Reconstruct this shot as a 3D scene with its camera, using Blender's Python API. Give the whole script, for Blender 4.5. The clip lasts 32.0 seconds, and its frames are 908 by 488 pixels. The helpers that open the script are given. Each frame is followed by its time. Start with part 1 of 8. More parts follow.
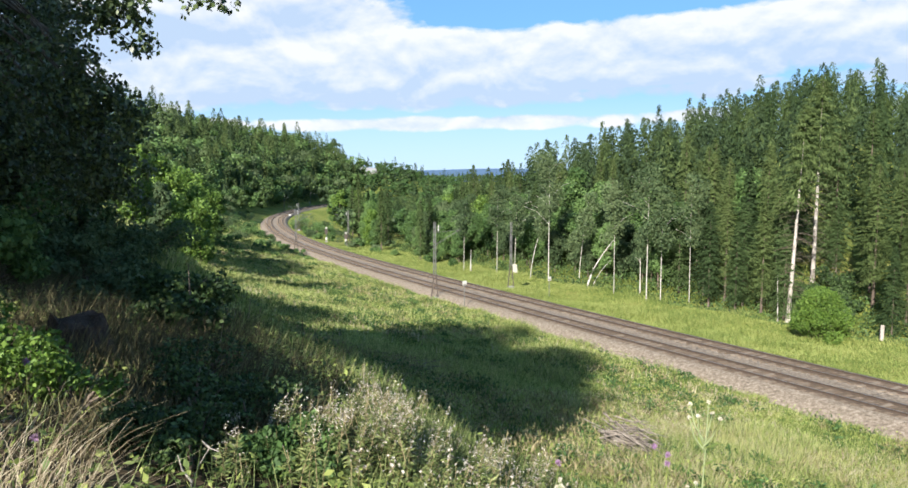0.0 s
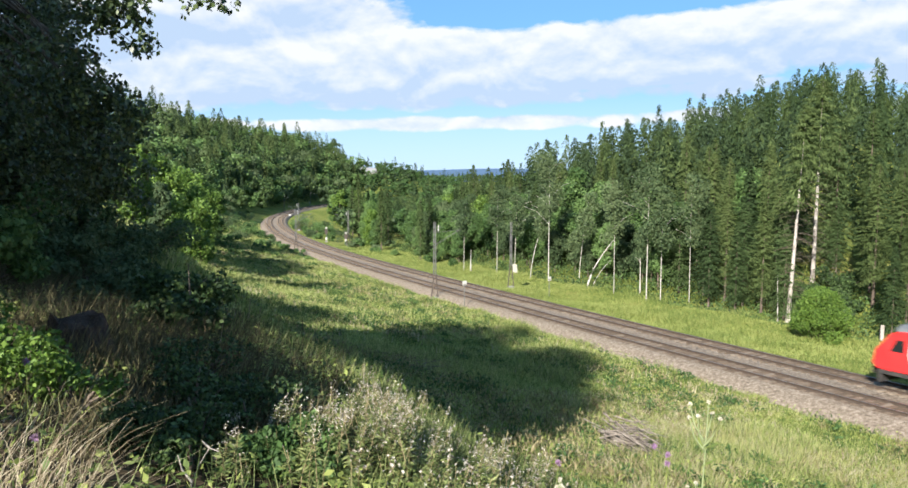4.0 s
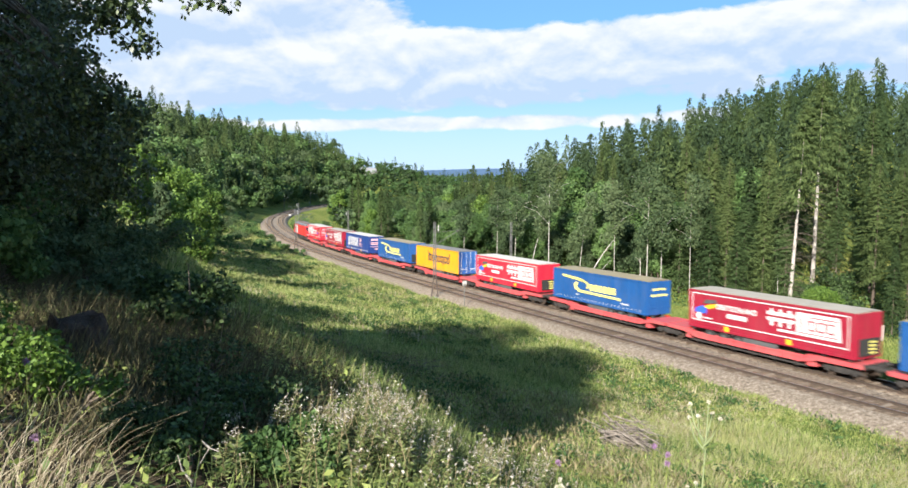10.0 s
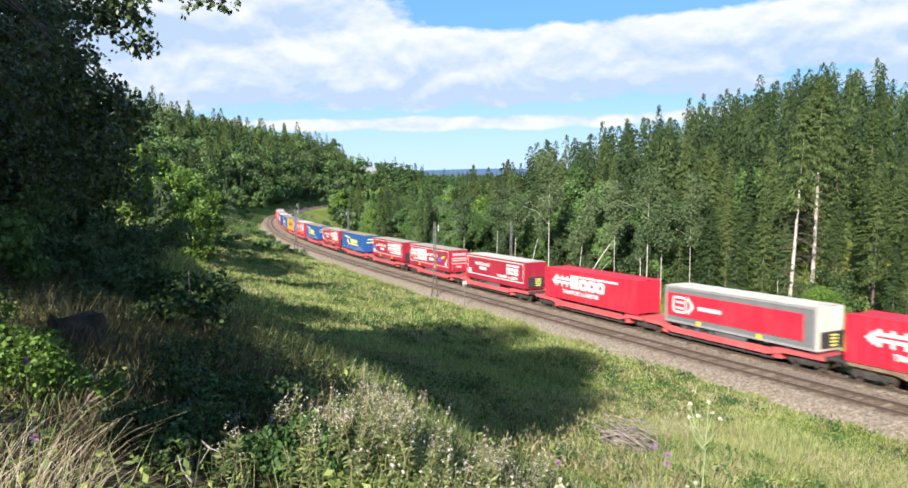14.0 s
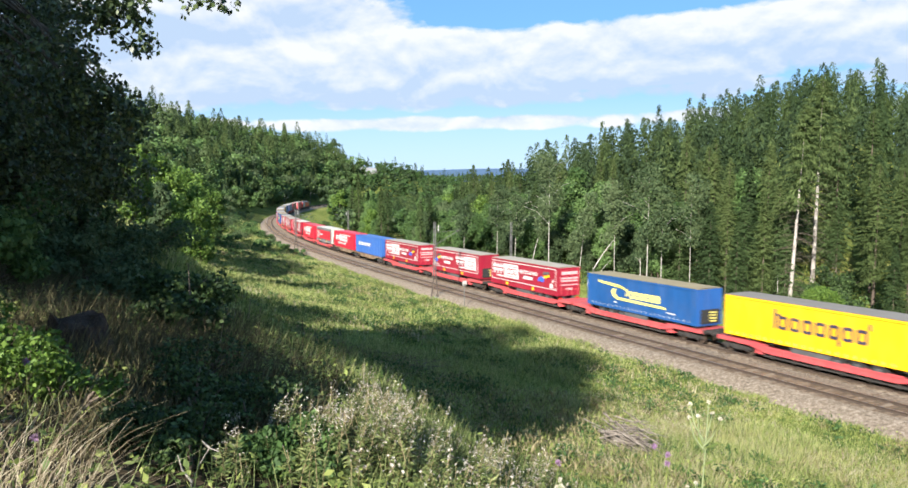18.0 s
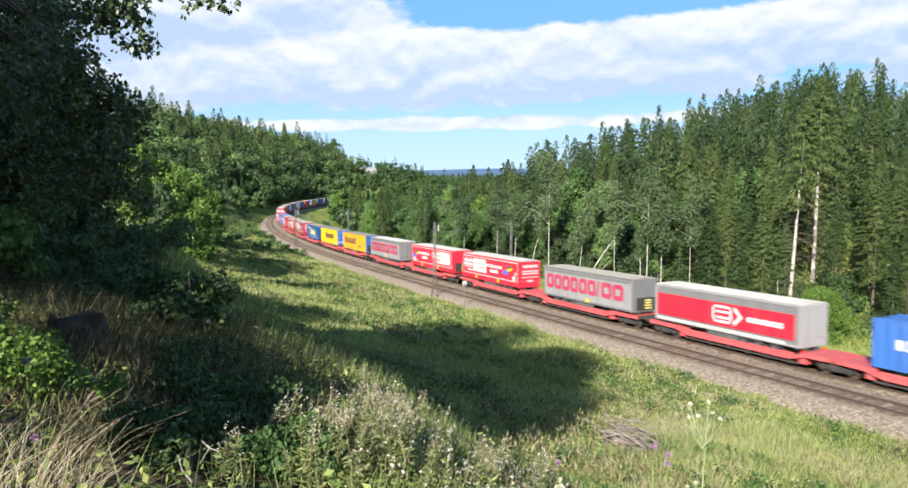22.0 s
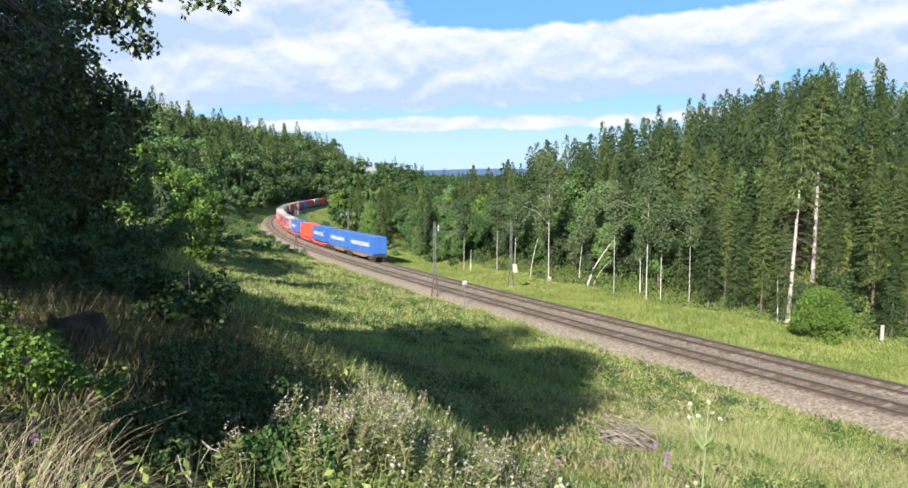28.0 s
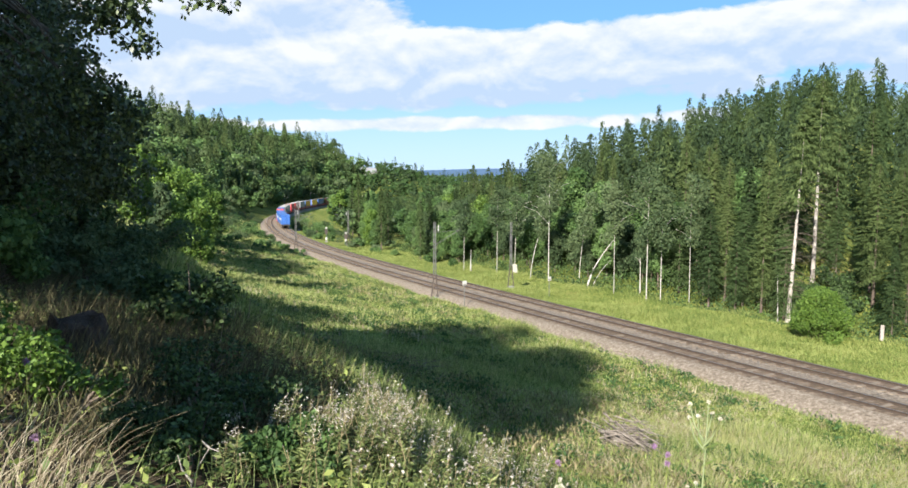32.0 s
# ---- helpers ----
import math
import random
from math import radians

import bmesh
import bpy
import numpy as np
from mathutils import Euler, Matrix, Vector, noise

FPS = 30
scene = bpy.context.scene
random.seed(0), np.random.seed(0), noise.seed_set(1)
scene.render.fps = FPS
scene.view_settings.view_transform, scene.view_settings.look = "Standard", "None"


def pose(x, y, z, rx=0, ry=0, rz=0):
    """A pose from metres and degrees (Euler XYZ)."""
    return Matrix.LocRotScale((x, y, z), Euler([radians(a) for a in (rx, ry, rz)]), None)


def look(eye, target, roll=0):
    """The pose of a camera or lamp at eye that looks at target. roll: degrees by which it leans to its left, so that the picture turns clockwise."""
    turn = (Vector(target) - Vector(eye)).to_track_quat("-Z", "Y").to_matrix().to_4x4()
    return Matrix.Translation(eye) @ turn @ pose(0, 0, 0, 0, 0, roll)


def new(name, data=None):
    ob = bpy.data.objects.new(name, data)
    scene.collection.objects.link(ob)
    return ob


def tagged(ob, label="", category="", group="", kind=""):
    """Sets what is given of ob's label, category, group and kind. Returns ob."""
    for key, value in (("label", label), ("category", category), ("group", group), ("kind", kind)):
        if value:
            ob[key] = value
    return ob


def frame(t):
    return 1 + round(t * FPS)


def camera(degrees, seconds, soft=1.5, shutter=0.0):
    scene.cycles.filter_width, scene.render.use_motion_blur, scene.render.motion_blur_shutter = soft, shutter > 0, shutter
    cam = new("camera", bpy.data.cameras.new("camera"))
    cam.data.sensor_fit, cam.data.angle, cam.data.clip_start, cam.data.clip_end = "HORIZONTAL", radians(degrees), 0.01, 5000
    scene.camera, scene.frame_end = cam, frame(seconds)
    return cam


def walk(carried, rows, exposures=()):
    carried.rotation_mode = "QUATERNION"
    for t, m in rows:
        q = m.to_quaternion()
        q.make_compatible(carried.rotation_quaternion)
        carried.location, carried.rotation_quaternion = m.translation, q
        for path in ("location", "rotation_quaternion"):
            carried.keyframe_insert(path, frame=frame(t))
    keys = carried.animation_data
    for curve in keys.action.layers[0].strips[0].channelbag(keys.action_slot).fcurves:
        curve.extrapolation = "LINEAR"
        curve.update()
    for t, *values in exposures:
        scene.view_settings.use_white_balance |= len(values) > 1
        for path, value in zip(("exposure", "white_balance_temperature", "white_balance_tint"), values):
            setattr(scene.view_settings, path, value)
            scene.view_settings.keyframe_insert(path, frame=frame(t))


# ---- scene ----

# camera: stands still on the bank, about twelve metres over the rails
EYE = (0.0, 0.0, 11.8)
cam = camera(63.9, 32.0, soft=1.6, shutter=0.4)
CAM_POSE = pose(*EYE, 90 - 4.84, 0, 0) @ pose(0, 0, 0, 0, 0, 0.08)
walk(cam, [(0.0, CAM_POSE), (32.0, CAM_POSE)])

# ---- light ----
SUN_FROM = Vector((-0.40, -0.92, 0.53)).normalized()     # towards the sun
SUN_EL = math.asin(SUN_FROM.z)
SUN_AZ = math.atan2(SUN_FROM.x, SUN_FROM.y)


def math_node(nt, op, a, b=None, c=None, clamp=False):
    n = nt.nodes.new("ShaderNodeMath")
    n.operation, n.use_clamp = op, clamp
    for i, v in enumerate((a, b, c)):
        if v is None:
            continue
        if isinstance(v, (int, float)):
            n.inputs[i].default_value = v
        else:
            nt.links.new(v, n.inputs[i])
    return n.outputs[0]


def ramp(nt, fac, stops):
    n = nt.nodes.new("ShaderNodeValToRGB")
    els = n.color_ramp.elements
    while len(els) < len(stops):
        els.new(0.5)
    for e, (p, c) in zip(els, stops):
        e.position, e.color = p, (*c, 1.0)
    nt.links.new(fac, n.inputs[0])
    return n.outputs[0]


def mix_color(nt, fac, a, b, blend="MIX"):
    n = nt.nodes.new("ShaderNodeMix")
    n.data_type, n.blend_type = "RGBA", blend
    for sock, v in ((n.inputs[0], fac), (n.inputs[6], a), (n.inputs[7], b)):
        if isinstance(v, (int, float)):
            sock.default_value = v
        elif isinstance(v, tuple):
            sock.default_value = (*v, 1.0)
        else:
            nt.links.new(v, sock)
    return n.outputs[2]


def noise_tex(nt, vec, scale, detail=3.0, rough=0.55, distort=0.0):
    n = nt.nodes.new("ShaderNodeTexNoise")
    n.inputs["Scale"].default_value, n.inputs["Detail"].default_value = scale, detail
    n.inputs["Roughness"].default_value, n.inputs["Distortion"].default_value = rough, distort
    if vec is not None:
        nt.links.new(vec, n.inputs["Vector"])
    return n.outputs["Fac"]


def make_world():
    w = bpy.data.worlds.new("sky")
    scene.world = w
    w.use_nodes = True
    nt = w.node_tree
    nt.nodes.clear()
    out = nt.nodes.new("ShaderNodeOutputWorld")
    bg = nt.nodes.new("ShaderNodeBackground")
    sky = nt.nodes.new("ShaderNodeTexSky")
    sky.sky_type, sky.sun_disc = "NISHITA", False
    sky.sun_elevation, sky.sun_rotation = SUN_EL, SUN_AZ
    sky.air_density, sky.dust_density, sky.ozone_density = 1.0, 0.6, 2.0
    tc = nt.nodes.new("ShaderNodeTexCoord")
    sep = nt.nodes.new("ShaderNodeSeparateXYZ")
    nt.links.new(tc.outputs["Generated"], sep.inputs[0])
    x, y, z = sep.outputs
    az = math_node(nt, "ARCTAN2", x, y)
    hor = math_node(nt, "SQRT", math_node(nt, "ADD", math_node(nt, "MULTIPLY", x, x), math_node(nt, "MULTIPLY", y, y)))
    el = math_node(nt, "ARCTAN2", z, hor)
    # cloud layers as long flat banks: noise in azimuth and elevation
    vec = nt.nodes.new("ShaderNodeCombineXYZ")
    nt.links.new(az, vec.inputs[0])
    nt.links.new(math_node(nt, "MULTIPLY", el, 2.6), vec.inputs[1])
    nt.links.new(math_node(nt, "MULTIPLY", y, 0.25), vec.inputs[2])
    big = noise_tex(nt, vec.outputs[0], 3.2, 2.0, 0.5)
    puff = nt.nodes.new("ShaderNodeCombineXYZ")
    nt.links.new(az, puff.inputs[0])
    nt.links.new(math_node(nt, "MULTIPLY", el, 1.7), puff.inputs[1])
    nt.links.new(math_node(nt, "MULTIPLY", y, 0.25), puff.inputs[2])
    fine = noise_tex(nt, puff.outputs[0], 10.0, 7.0, 0.55, 0.2)

    def bank(mid, half, tilt, strength, edge=0.5):
        """Density of one flat bank of clouds at an elevation, in radians."""
        off = math_node(nt, "SUBTRACT", el, math_node(nt, "ADD", mid, math_node(nt, "MULTIPLY", az, tilt)))
        q = math_node(nt, "DIVIDE", off, half)
        q2 = math_node(nt, "MULTIPLY", q, q)
        return math_node(nt, "MULTIPLY", math_node(nt, "SUBTRACT", 1.0, q2), strength), q

    # the same lumps a little higher up: what is thicker than the air above it is a sunlit top
    vec2 = nt.nodes.new("ShaderNodeCombineXYZ")
    nt.links.new(az, vec2.inputs[0])
    nt.links.new(math_node(nt, "MULTIPLY", math_node(nt, "ADD", el, 0.014), 1.7), vec2.inputs[1])
    nt.links.new(math_node(nt, "MULTIPLY", y, 0.25), vec2.inputs[2])
    above = noise_tex(nt, vec2.outputs[0], 10.0, 7.0, 0.55, 0.2)
    d1, q1 = bank(0.154, 0.047, 0.055, 1.25)
    d2, q2 = bank(0.222, 0.06, 0.0, 0.9)
    d3, q3 = bank(0.079, 0.011, 0.02, 0.85)
    d4, q4 = bank(0.11, 0.012, 0.03, 0.45)
    wob = math_node(nt, "MULTIPLY", math_node(nt, "SUBTRACT", fine, 0.5), 3.0)
    wob2 = math_node(nt, "MULTIPLY", math_node(nt, "SUBTRACT", big, 0.5), 1.9)
    lumps = math_node(nt, "ADD", wob, wob2)
    left = math_node(nt, "SUBTRACT", d2, math_node(nt, "MULTIPLY", math_node(nt, "ADD", az, 0.2), 8.0))
    dens = math_node(nt, "MAXIMUM", math_node(nt, "MAXIMUM", d1, left), math_node(nt, "MAXIMUM", math_node(nt, "SUBTRACT", d3, 0.1), math_node(nt, "SUBTRACT", d4, 0.1)))
    dens = math_node(nt, "MAXIMUM", dens, -0.6)
    high = math_node(nt, "MULTIPLY", math_node(nt, "SUBTRACT", el, 0.30), 3.0, clamp=True)
    dens = math_node(nt, "ADD", dens, math_node(nt, "MULTIPLY", high, 0.35))
    mask = math_node(nt, "MULTIPLY", math_node(nt, "ADD", dens, lumps), 2.7, clamp=True)
    # bright tops, blue-grey undersides
    lit = math_node(nt, "MULTIPLY", math_node(nt, "SUBTRACT", fine, above), 3.4)
    sel = math_node(nt, "MULTIPLY", math_node(nt, "SUBTRACT", left, d1), 1.1, clamp=True)
    low = math_node(nt, "MULTIPLY", math_node(nt, "SUBTRACT", 0.1, el), 60.0, clamp=True)
    q = math_node(nt, "ADD", math_node(nt, "MULTIPLY", q1, math_node(nt, "SUBTRACT", 1.0, sel)), math_node(nt, "MULTIPLY", q2, sel))
    q = math_node(nt, "MAXIMUM", q, math_node(nt, "MULTIPLY", math_node(nt, "SUBTRACT", low, 0.5), 1.4))
    shade = math_node(nt, "ADD", math_node(nt, "MULTIPLY", math_node(nt, "MINIMUM", q, 1.0), 0.62), lit)
    shade = math_node(nt, "ADD", shade, 0.42, clamp=True)
    cloud = mix_color(nt, shade, (4.85, 6.1, 8.0), (8.3, 8.45, 8.7))
    # thin milky air towards the horizon
    haze = math_node(nt, "SUBTRACT", 1.0, math_node(nt, "DIVIDE", el, 0.16), clamp=True)
    clear = mix_color(nt, 1.0, sky.outputs[0], (0.72, 1.02, 1.34), "MULTIPLY")
    clear = mix_color(nt, 0.55, clear, (2.0, 4.9, 8.6))
    air = mix_color(nt, math_node(nt, "MULTIPLY", haze, 0.85), clear, (6.4, 8.3, 10.7))
    up = math_node(nt, "MULTIPLY", math_node(nt, "ADD", el, 0.02), 40.0, clamp=True)
    col = mix_color(nt, math_node(nt, "MULTIPLY", math_node(nt, "MULTIPLY", mask, 0.93), up), air, cloud)
    nt.links.new(col, bg.inputs["Color"])
    bg.inputs["Strength"].default_value = 0.0455
    nt.links.new(bg.outputs[0], out.inputs[0])


make_world()
sun_data = bpy.data.lights.new("sun", "SUN")
sun_data.energy, sun_data.angle, sun_data.color = 5.0, radians(0.6), (1.0, 0.95, 0.87)
sun = new("sun", sun_data)
sun.matrix_world = look(SUN_FROM * 300, (0, 0, 0))
scene.view_settings.exposure = 1.44

# ---- materials ----


def material(name, colors, rough=0.7, scale=1.0, metallic=0.0, bump=0.0, bump_scale=30.0, leaf=0.0, island=0.0,
             per_object=0.0, dirt=None, spec=0.5, world=False, streak=1.0, earth_shade=None):
    """A principled surface whose colour runs through a few tones by noise at two sizes. leaf: share of light let through."""
    m = bpy.data.materials.new(name)
    m.use_nodes = True
    nt = m.node_tree
    nt.nodes.clear()
    out = nt.nodes.new("ShaderNodeOutputMaterial")
    if world:
        geo = nt.nodes.new("ShaderNodeNewGeometry")
        vec = geo.outputs["Position"]
    else:
        vec = nt.nodes.new("ShaderNodeTexCoord").outputs["Object"]
    if streak != 1.0:
        mp = nt.nodes.new("ShaderNodeMapping")
        mp.inputs["Scale"].default_value = (1, 1, streak)
        nt.links.new(vec, mp.inputs[0])
        vec = mp.outputs[0]
    a = noise_tex(nt, vec, scale, 4.0, 0.6)
    b = noise_tex(nt, vec, scale * 9.3, 3.0, 0.6)
    fac = math_node(nt, "ADD", math_node(nt, "MULTIPLY", a, 0.62), math_node(nt, "MULTIPLY", b, 0.38))
    if island:
        g2 = nt.nodes.new("ShaderNodeNewGeometry")
        r = math_node(nt, "SUBTRACT", g2.outputs["Random Per Island"], 0.5)
        fac = math_node(nt, "ADD", fac, math_node(nt, "MULTIPLY", r, island))
    if per_object:
        oi = nt.nodes.new("ShaderNodeObjectInfo")
        r = math_node(nt, "SUBTRACT", oi.outputs["Random"], 0.5)
        fac = math_node(nt, "ADD", fac, math_node(nt, "MULTIPLY", r, per_object))
    n = len(colors)
    stops = [(0.35 + 0.30 * i / max(1, n - 1), c) for i, c in enumerate(colors)]
    col = ramp(nt, fac, stops)
    if dirt:
        dn = noise_tex(nt, vec, dirt[1], 5.0, 0.65)
        col = mix_color(nt, math_node(nt, "MULTIPLY", math_node(nt, "SUBTRACT", dn, 0.46), 4.0 * dirt[2], clamp=True), col, dirt[0])
    # bare earth round a centre, painted dark in place of shade
    if earth_shade:
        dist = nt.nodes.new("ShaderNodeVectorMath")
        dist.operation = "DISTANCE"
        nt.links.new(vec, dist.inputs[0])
        dist.inputs[1].default_value = earth_shade[0]
        edge = math_node(nt, "ADD", math_node(nt, "DIVIDE", dist.outputs["Value"], earth_shade[1]), math_node(nt, "MULTIPLY", a, 0.8))
        col = mix_color(nt, math_node(nt, "MULTIPLY", math_node(nt, "SUBTRACT", 1.6, edge), 3.0, clamp=True), col, earth_shade[2])
    p = nt.nodes.new("ShaderNodeBsdfPrincipled")
    nt.links.new(col, p.inputs["Base Color"])
    p.inputs["Roughness"].default_value, p.inputs["Metallic"].default_value = rough, metallic
    p.inputs["Specular IOR Level"].default_value = spec
    if bump:
        bn = noise_tex(nt, vec, bump_scale, 3.0, 0.6)
        bp = nt.nodes.new("ShaderNodeBump")
        bp.inputs["Strength"].default_value, bp.inputs["Distance"].default_value = bump, 1.0 / bump_scale
        nt.links.new(bn, bp.inputs["Height"])
        nt.links.new(bp.outputs[0], p.inputs["Normal"])
    shader = p.outputs[0]
    if leaf:
        tr = nt.nodes.new("ShaderNodeBsdfTranslucent")
        nt.links.new(col, tr.inputs["Color"])
        mx = nt.nodes.new("ShaderNodeMixShader")
        mx.inputs[0].default_value = leaf
        nt.links.new(shader, mx.inputs[1])
        nt.links.new(tr.outputs[0], mx.inputs[2])
        shader = mx.outputs[0]
    nt.links.new(shader, out.inputs[0])
    return m


def paint(name, rgb, rough=0.45, dirt=0.35, metallic=0.0):
    """Weathered vehicle paint: streaked a little, with road dirt."""
    c2 = tuple(v * 0.86 for v in rgb)
    return material(name, (c2, rgb, tuple(min(1, v * 1.08) for v in rgb)), rough, 1.1, metallic, 0.0,
                    dirt=((0.16, 0.13, 0.11), 0.9, dirt), per_object=0.12, streak=0.35)


M = {}
M["ballast"] = material("ballast", ((0.09, 0.07, 0.05), (0.20, 0.16, 0.122), (0.34, 0.285, 0.225)), 0.95, 5.0, bump=1.0, bump_scale=20.0, world=True, spec=0.1)
M["track_bed"] = material("track_bed", ((0.095, 0.066, 0.044), (0.165, 0.12, 0.085), (0.26, 0.20, 0.15)), 0.95, 1.2, bump=1.0, bump_scale=14.0, world=True, spec=0.1)
M["rail"] = material("rail", ((0.04, 0.028, 0.02), (0.075, 0.052, 0.038)), 0.85, 3.0, 0.2)
M["rail_head"] = material("rail_head", ((0.32, 0.30, 0.29), (0.45, 0.43, 0.42)), 0.35, 2.0, 0.9)
M["sleeper"] = material("sleeper", ((0.10, 0.074, 0.052), (0.15, 0.115, 0.085), (0.21, 0.17, 0.13)), 0.9, 3.0, per_object=0.4, bump=0.4, spec=0.1)
# near bank: dark brown earth tone put in for the plants' own shade
M["ground"] = material("ground", ((0.075, 0.10, 0.022), (0.13, 0.165, 0.036), (0.20, 0.22, 0.055), (0.27, 0.23, 0.09)), 0.95, 0.16, bump=1.0, bump_scale=3.0, world=True, spec=0.05, dirt=((0.15, 0.135, 0.055), 0.35, 0.35), earth_shade=((-7.5, 8.5, 10.0), 9.5, (0.055, 0.042, 0.026)))

# ---- the line of the railway: middle between the two tracks ----
KS = [-720, -30, 0, 40, 80, 120, 160, 200, 240, 280, 330, 380, 430, 800]
KV = [-0.0002, -0.0008, -0.0006, -0.0003, -0.0006, -0.0015, -0.0013, -0.0012, -0.00143, -0.00176, -0.0019, -0.0019, -0.0019, -0.0019]
STEP = 1.0
SS = np.arange(-720, 800 + STEP, STEP)
ZERO = 720
_k = np.interp(SS, KS, KV)


def _sum(v):
    c = np.concatenate([[0], np.cumsum((v[1:] + v[:-1]) / 2 * STEP)])
    return c - c[ZERO]


_psi = 0.48007 + _sum(_k)
PX = 26.27 + _sum(-np.sin(_psi))
PY = 36.88 + _sum(np.cos(_psi))
_sc = np.clip(SS, -720, 430)
PZ = np.where(SS > 0, -0.01659 * _sc + 2.93e-5 * _sc * _sc, -0.01659 * _sc)
TRACK = 1.96        # half the distance between the two tracks


def line(s, d=0.0, up=0.0):
    """A point on the railway: s metres along, d metres to its near side, up metres over the rails. Arrays or numbers."""
    psi = np.interp(s, SS, _psi)
    return (np.interp(s, SS, PX) - np.cos(psi) * d, np.interp(s, SS, PY) - np.sin(psi) * d, np.interp(s, SS, PZ) + up)


def heading(s):
    return float(np.interp(s, SS, _psi))


# ---- ground: one height for each place ----
NEAR_D = [0, 4.6, 6, 10, 16, 22, 28, 31, 33.5, 35.5, 37, 38.5, 41, 50, 70, 110, 200, 600]
NEAR_A = [-.8, -.8, -.7, -.2, 0.5, 1.5, 2.9, 4.0, 5.6, 7.6, 8.8, 9.5, 10.1, 12.0, 17, 25, 30, 34]
NEAR_B = [-.8, -.8, -.7, 0.2, 1.8, 3.4, 5.2, 6.2, 7.0, 7.6, 8.1, 8.6, 9.4, 12.0, 18, 27, 32, 36]
FAR_D = [0, 4.4, 6, 12, 18, 30, 60, 110, 200, 400, 900]
FAR_A = [-.8, -.8, -.95, -1.1, -.9, 1.4, 10.0, 24.0, 28.5, 28.5, 28.5]
FAR_B = [-.8, -.8, -1.0, -1.8, -3.2, -4.8, -6, -6, -5, -2, 4]


def smooth(a, b, v):
    t = np.clip((v - a) / (b - a), 0, 1)
    return t * t * (3 - 2 * t)


def near_line(x, y):
    """Where a place lies along the railway and how far to its near side."""
    x, y = np.atleast_1d(np.asarray(x, float)), np.atleast_1d(np.asarray(y, float))
    sel = slice(0, len(SS), 3)
    bx, by, bs, bp = PX[sel], PY[sel], SS[sel], _psi[sel]
    s, d = np.empty(len(x)), np.empty(len(x))
    for a in range(0, len(x), 4000):
        q = slice(a, a + 4000)
        i = np.argmin((x[q, None] - bx) ** 2 + (y[q, None] - by) ** 2, axis=1)
        ux, uy = x[q] - bx[i], y[q] - by[i]
        s[q] = bs[i] + (-np.sin(bp[i]) * ux + np.cos(bp[i]) * uy)
        d[q] = -np.cos(bp[i]) * ux - np.sin(bp[i]) * uy
    return s, d


def wave(x, y, k=1.0):
    return (np.sin(x * 0.31 * k + 1.3 * np.sin(y * 0.23 * k)) + np.sin(y * 0.37 * k + 1.7 * np.sin(x * 0.19 * k + 2.0)) + np.sin((x + y) * 0.83 * k) * 0.5) / 2.5


def ground_z(x, y):
    s, d = near_line(x, y)
    w = smooth(55, 150, s)
    n = np.interp(d, NEAR_D, NEAR_A) * (1 - w) + np.interp(d, NEAR_D, NEAR_B) * w
    wf = smooth(80, 230, s)
    xa, ya = np.atleast_1d(np.asarray(x, float)), np.atleast_1d(np.asarray(y, float))
    fall = 1 - 0.17 * smooth(0.46, 0.57, np.arctan2(xa, ya))
    f = np.interp(-d, FAR_D, FAR_A) * fall * (1 - wf) + np.interp(-d, FAR_D, FAR_B) * wf
    n = n * (1 + 0.5 * smooth(230, 380, s) * smooth(10, 24, d))
    z = np.interp(np.clip(s, -120, 500), SS, PZ) + np.where(d > 0, n, f)
    # the open valley straight ahead stays low
    away = smooth(400, 560, np.hypot(xa, ya)) * smooth(-0.165, -0.125, np.arctan2(xa, ya)) * smooth(0.5, 0.3, np.arctan2(xa, ya))
    z = z * (1 - away) + away * (-9.0 + 22 * smooth(520, 1350, np.hypot(xa, ya)) + 27 * np.exp(-((xa + 68) ** 2 / 5200.0 + (ya - 620) ** 2 / 9800.0)))
    rough = smooth(5.5, 11, np.abs(d))
    z += rough * (0.22 * wave(np.atleast_1d(x), np.atleast_1d(y)) + 0.08 * wave(np.atleast_1d(x), np.atleast_1d(y), 3.1))
    return z


def mesh_object(name, verts, faces, mats=(), parent=None, label="", smooth_faces=False, index=None):
    me = bpy.data.meshes.new(name)
    me.from_pydata([tuple(v) for v in verts] if not isinstance(verts, list) else verts, [], faces)
    for m in mats:
        me.materials.append(m)
    if index is not None:
        me.polygons.foreach_set("material_index", index)
    if smooth_faces:
        me.polygons.foreach_set("use_smooth", [True] * len(me.polygons))
    me.update()
    ob = new(name, me)
    if parent is not None:
        ob.parent = parent
    if label:
        ob["label"] = label
    return ob


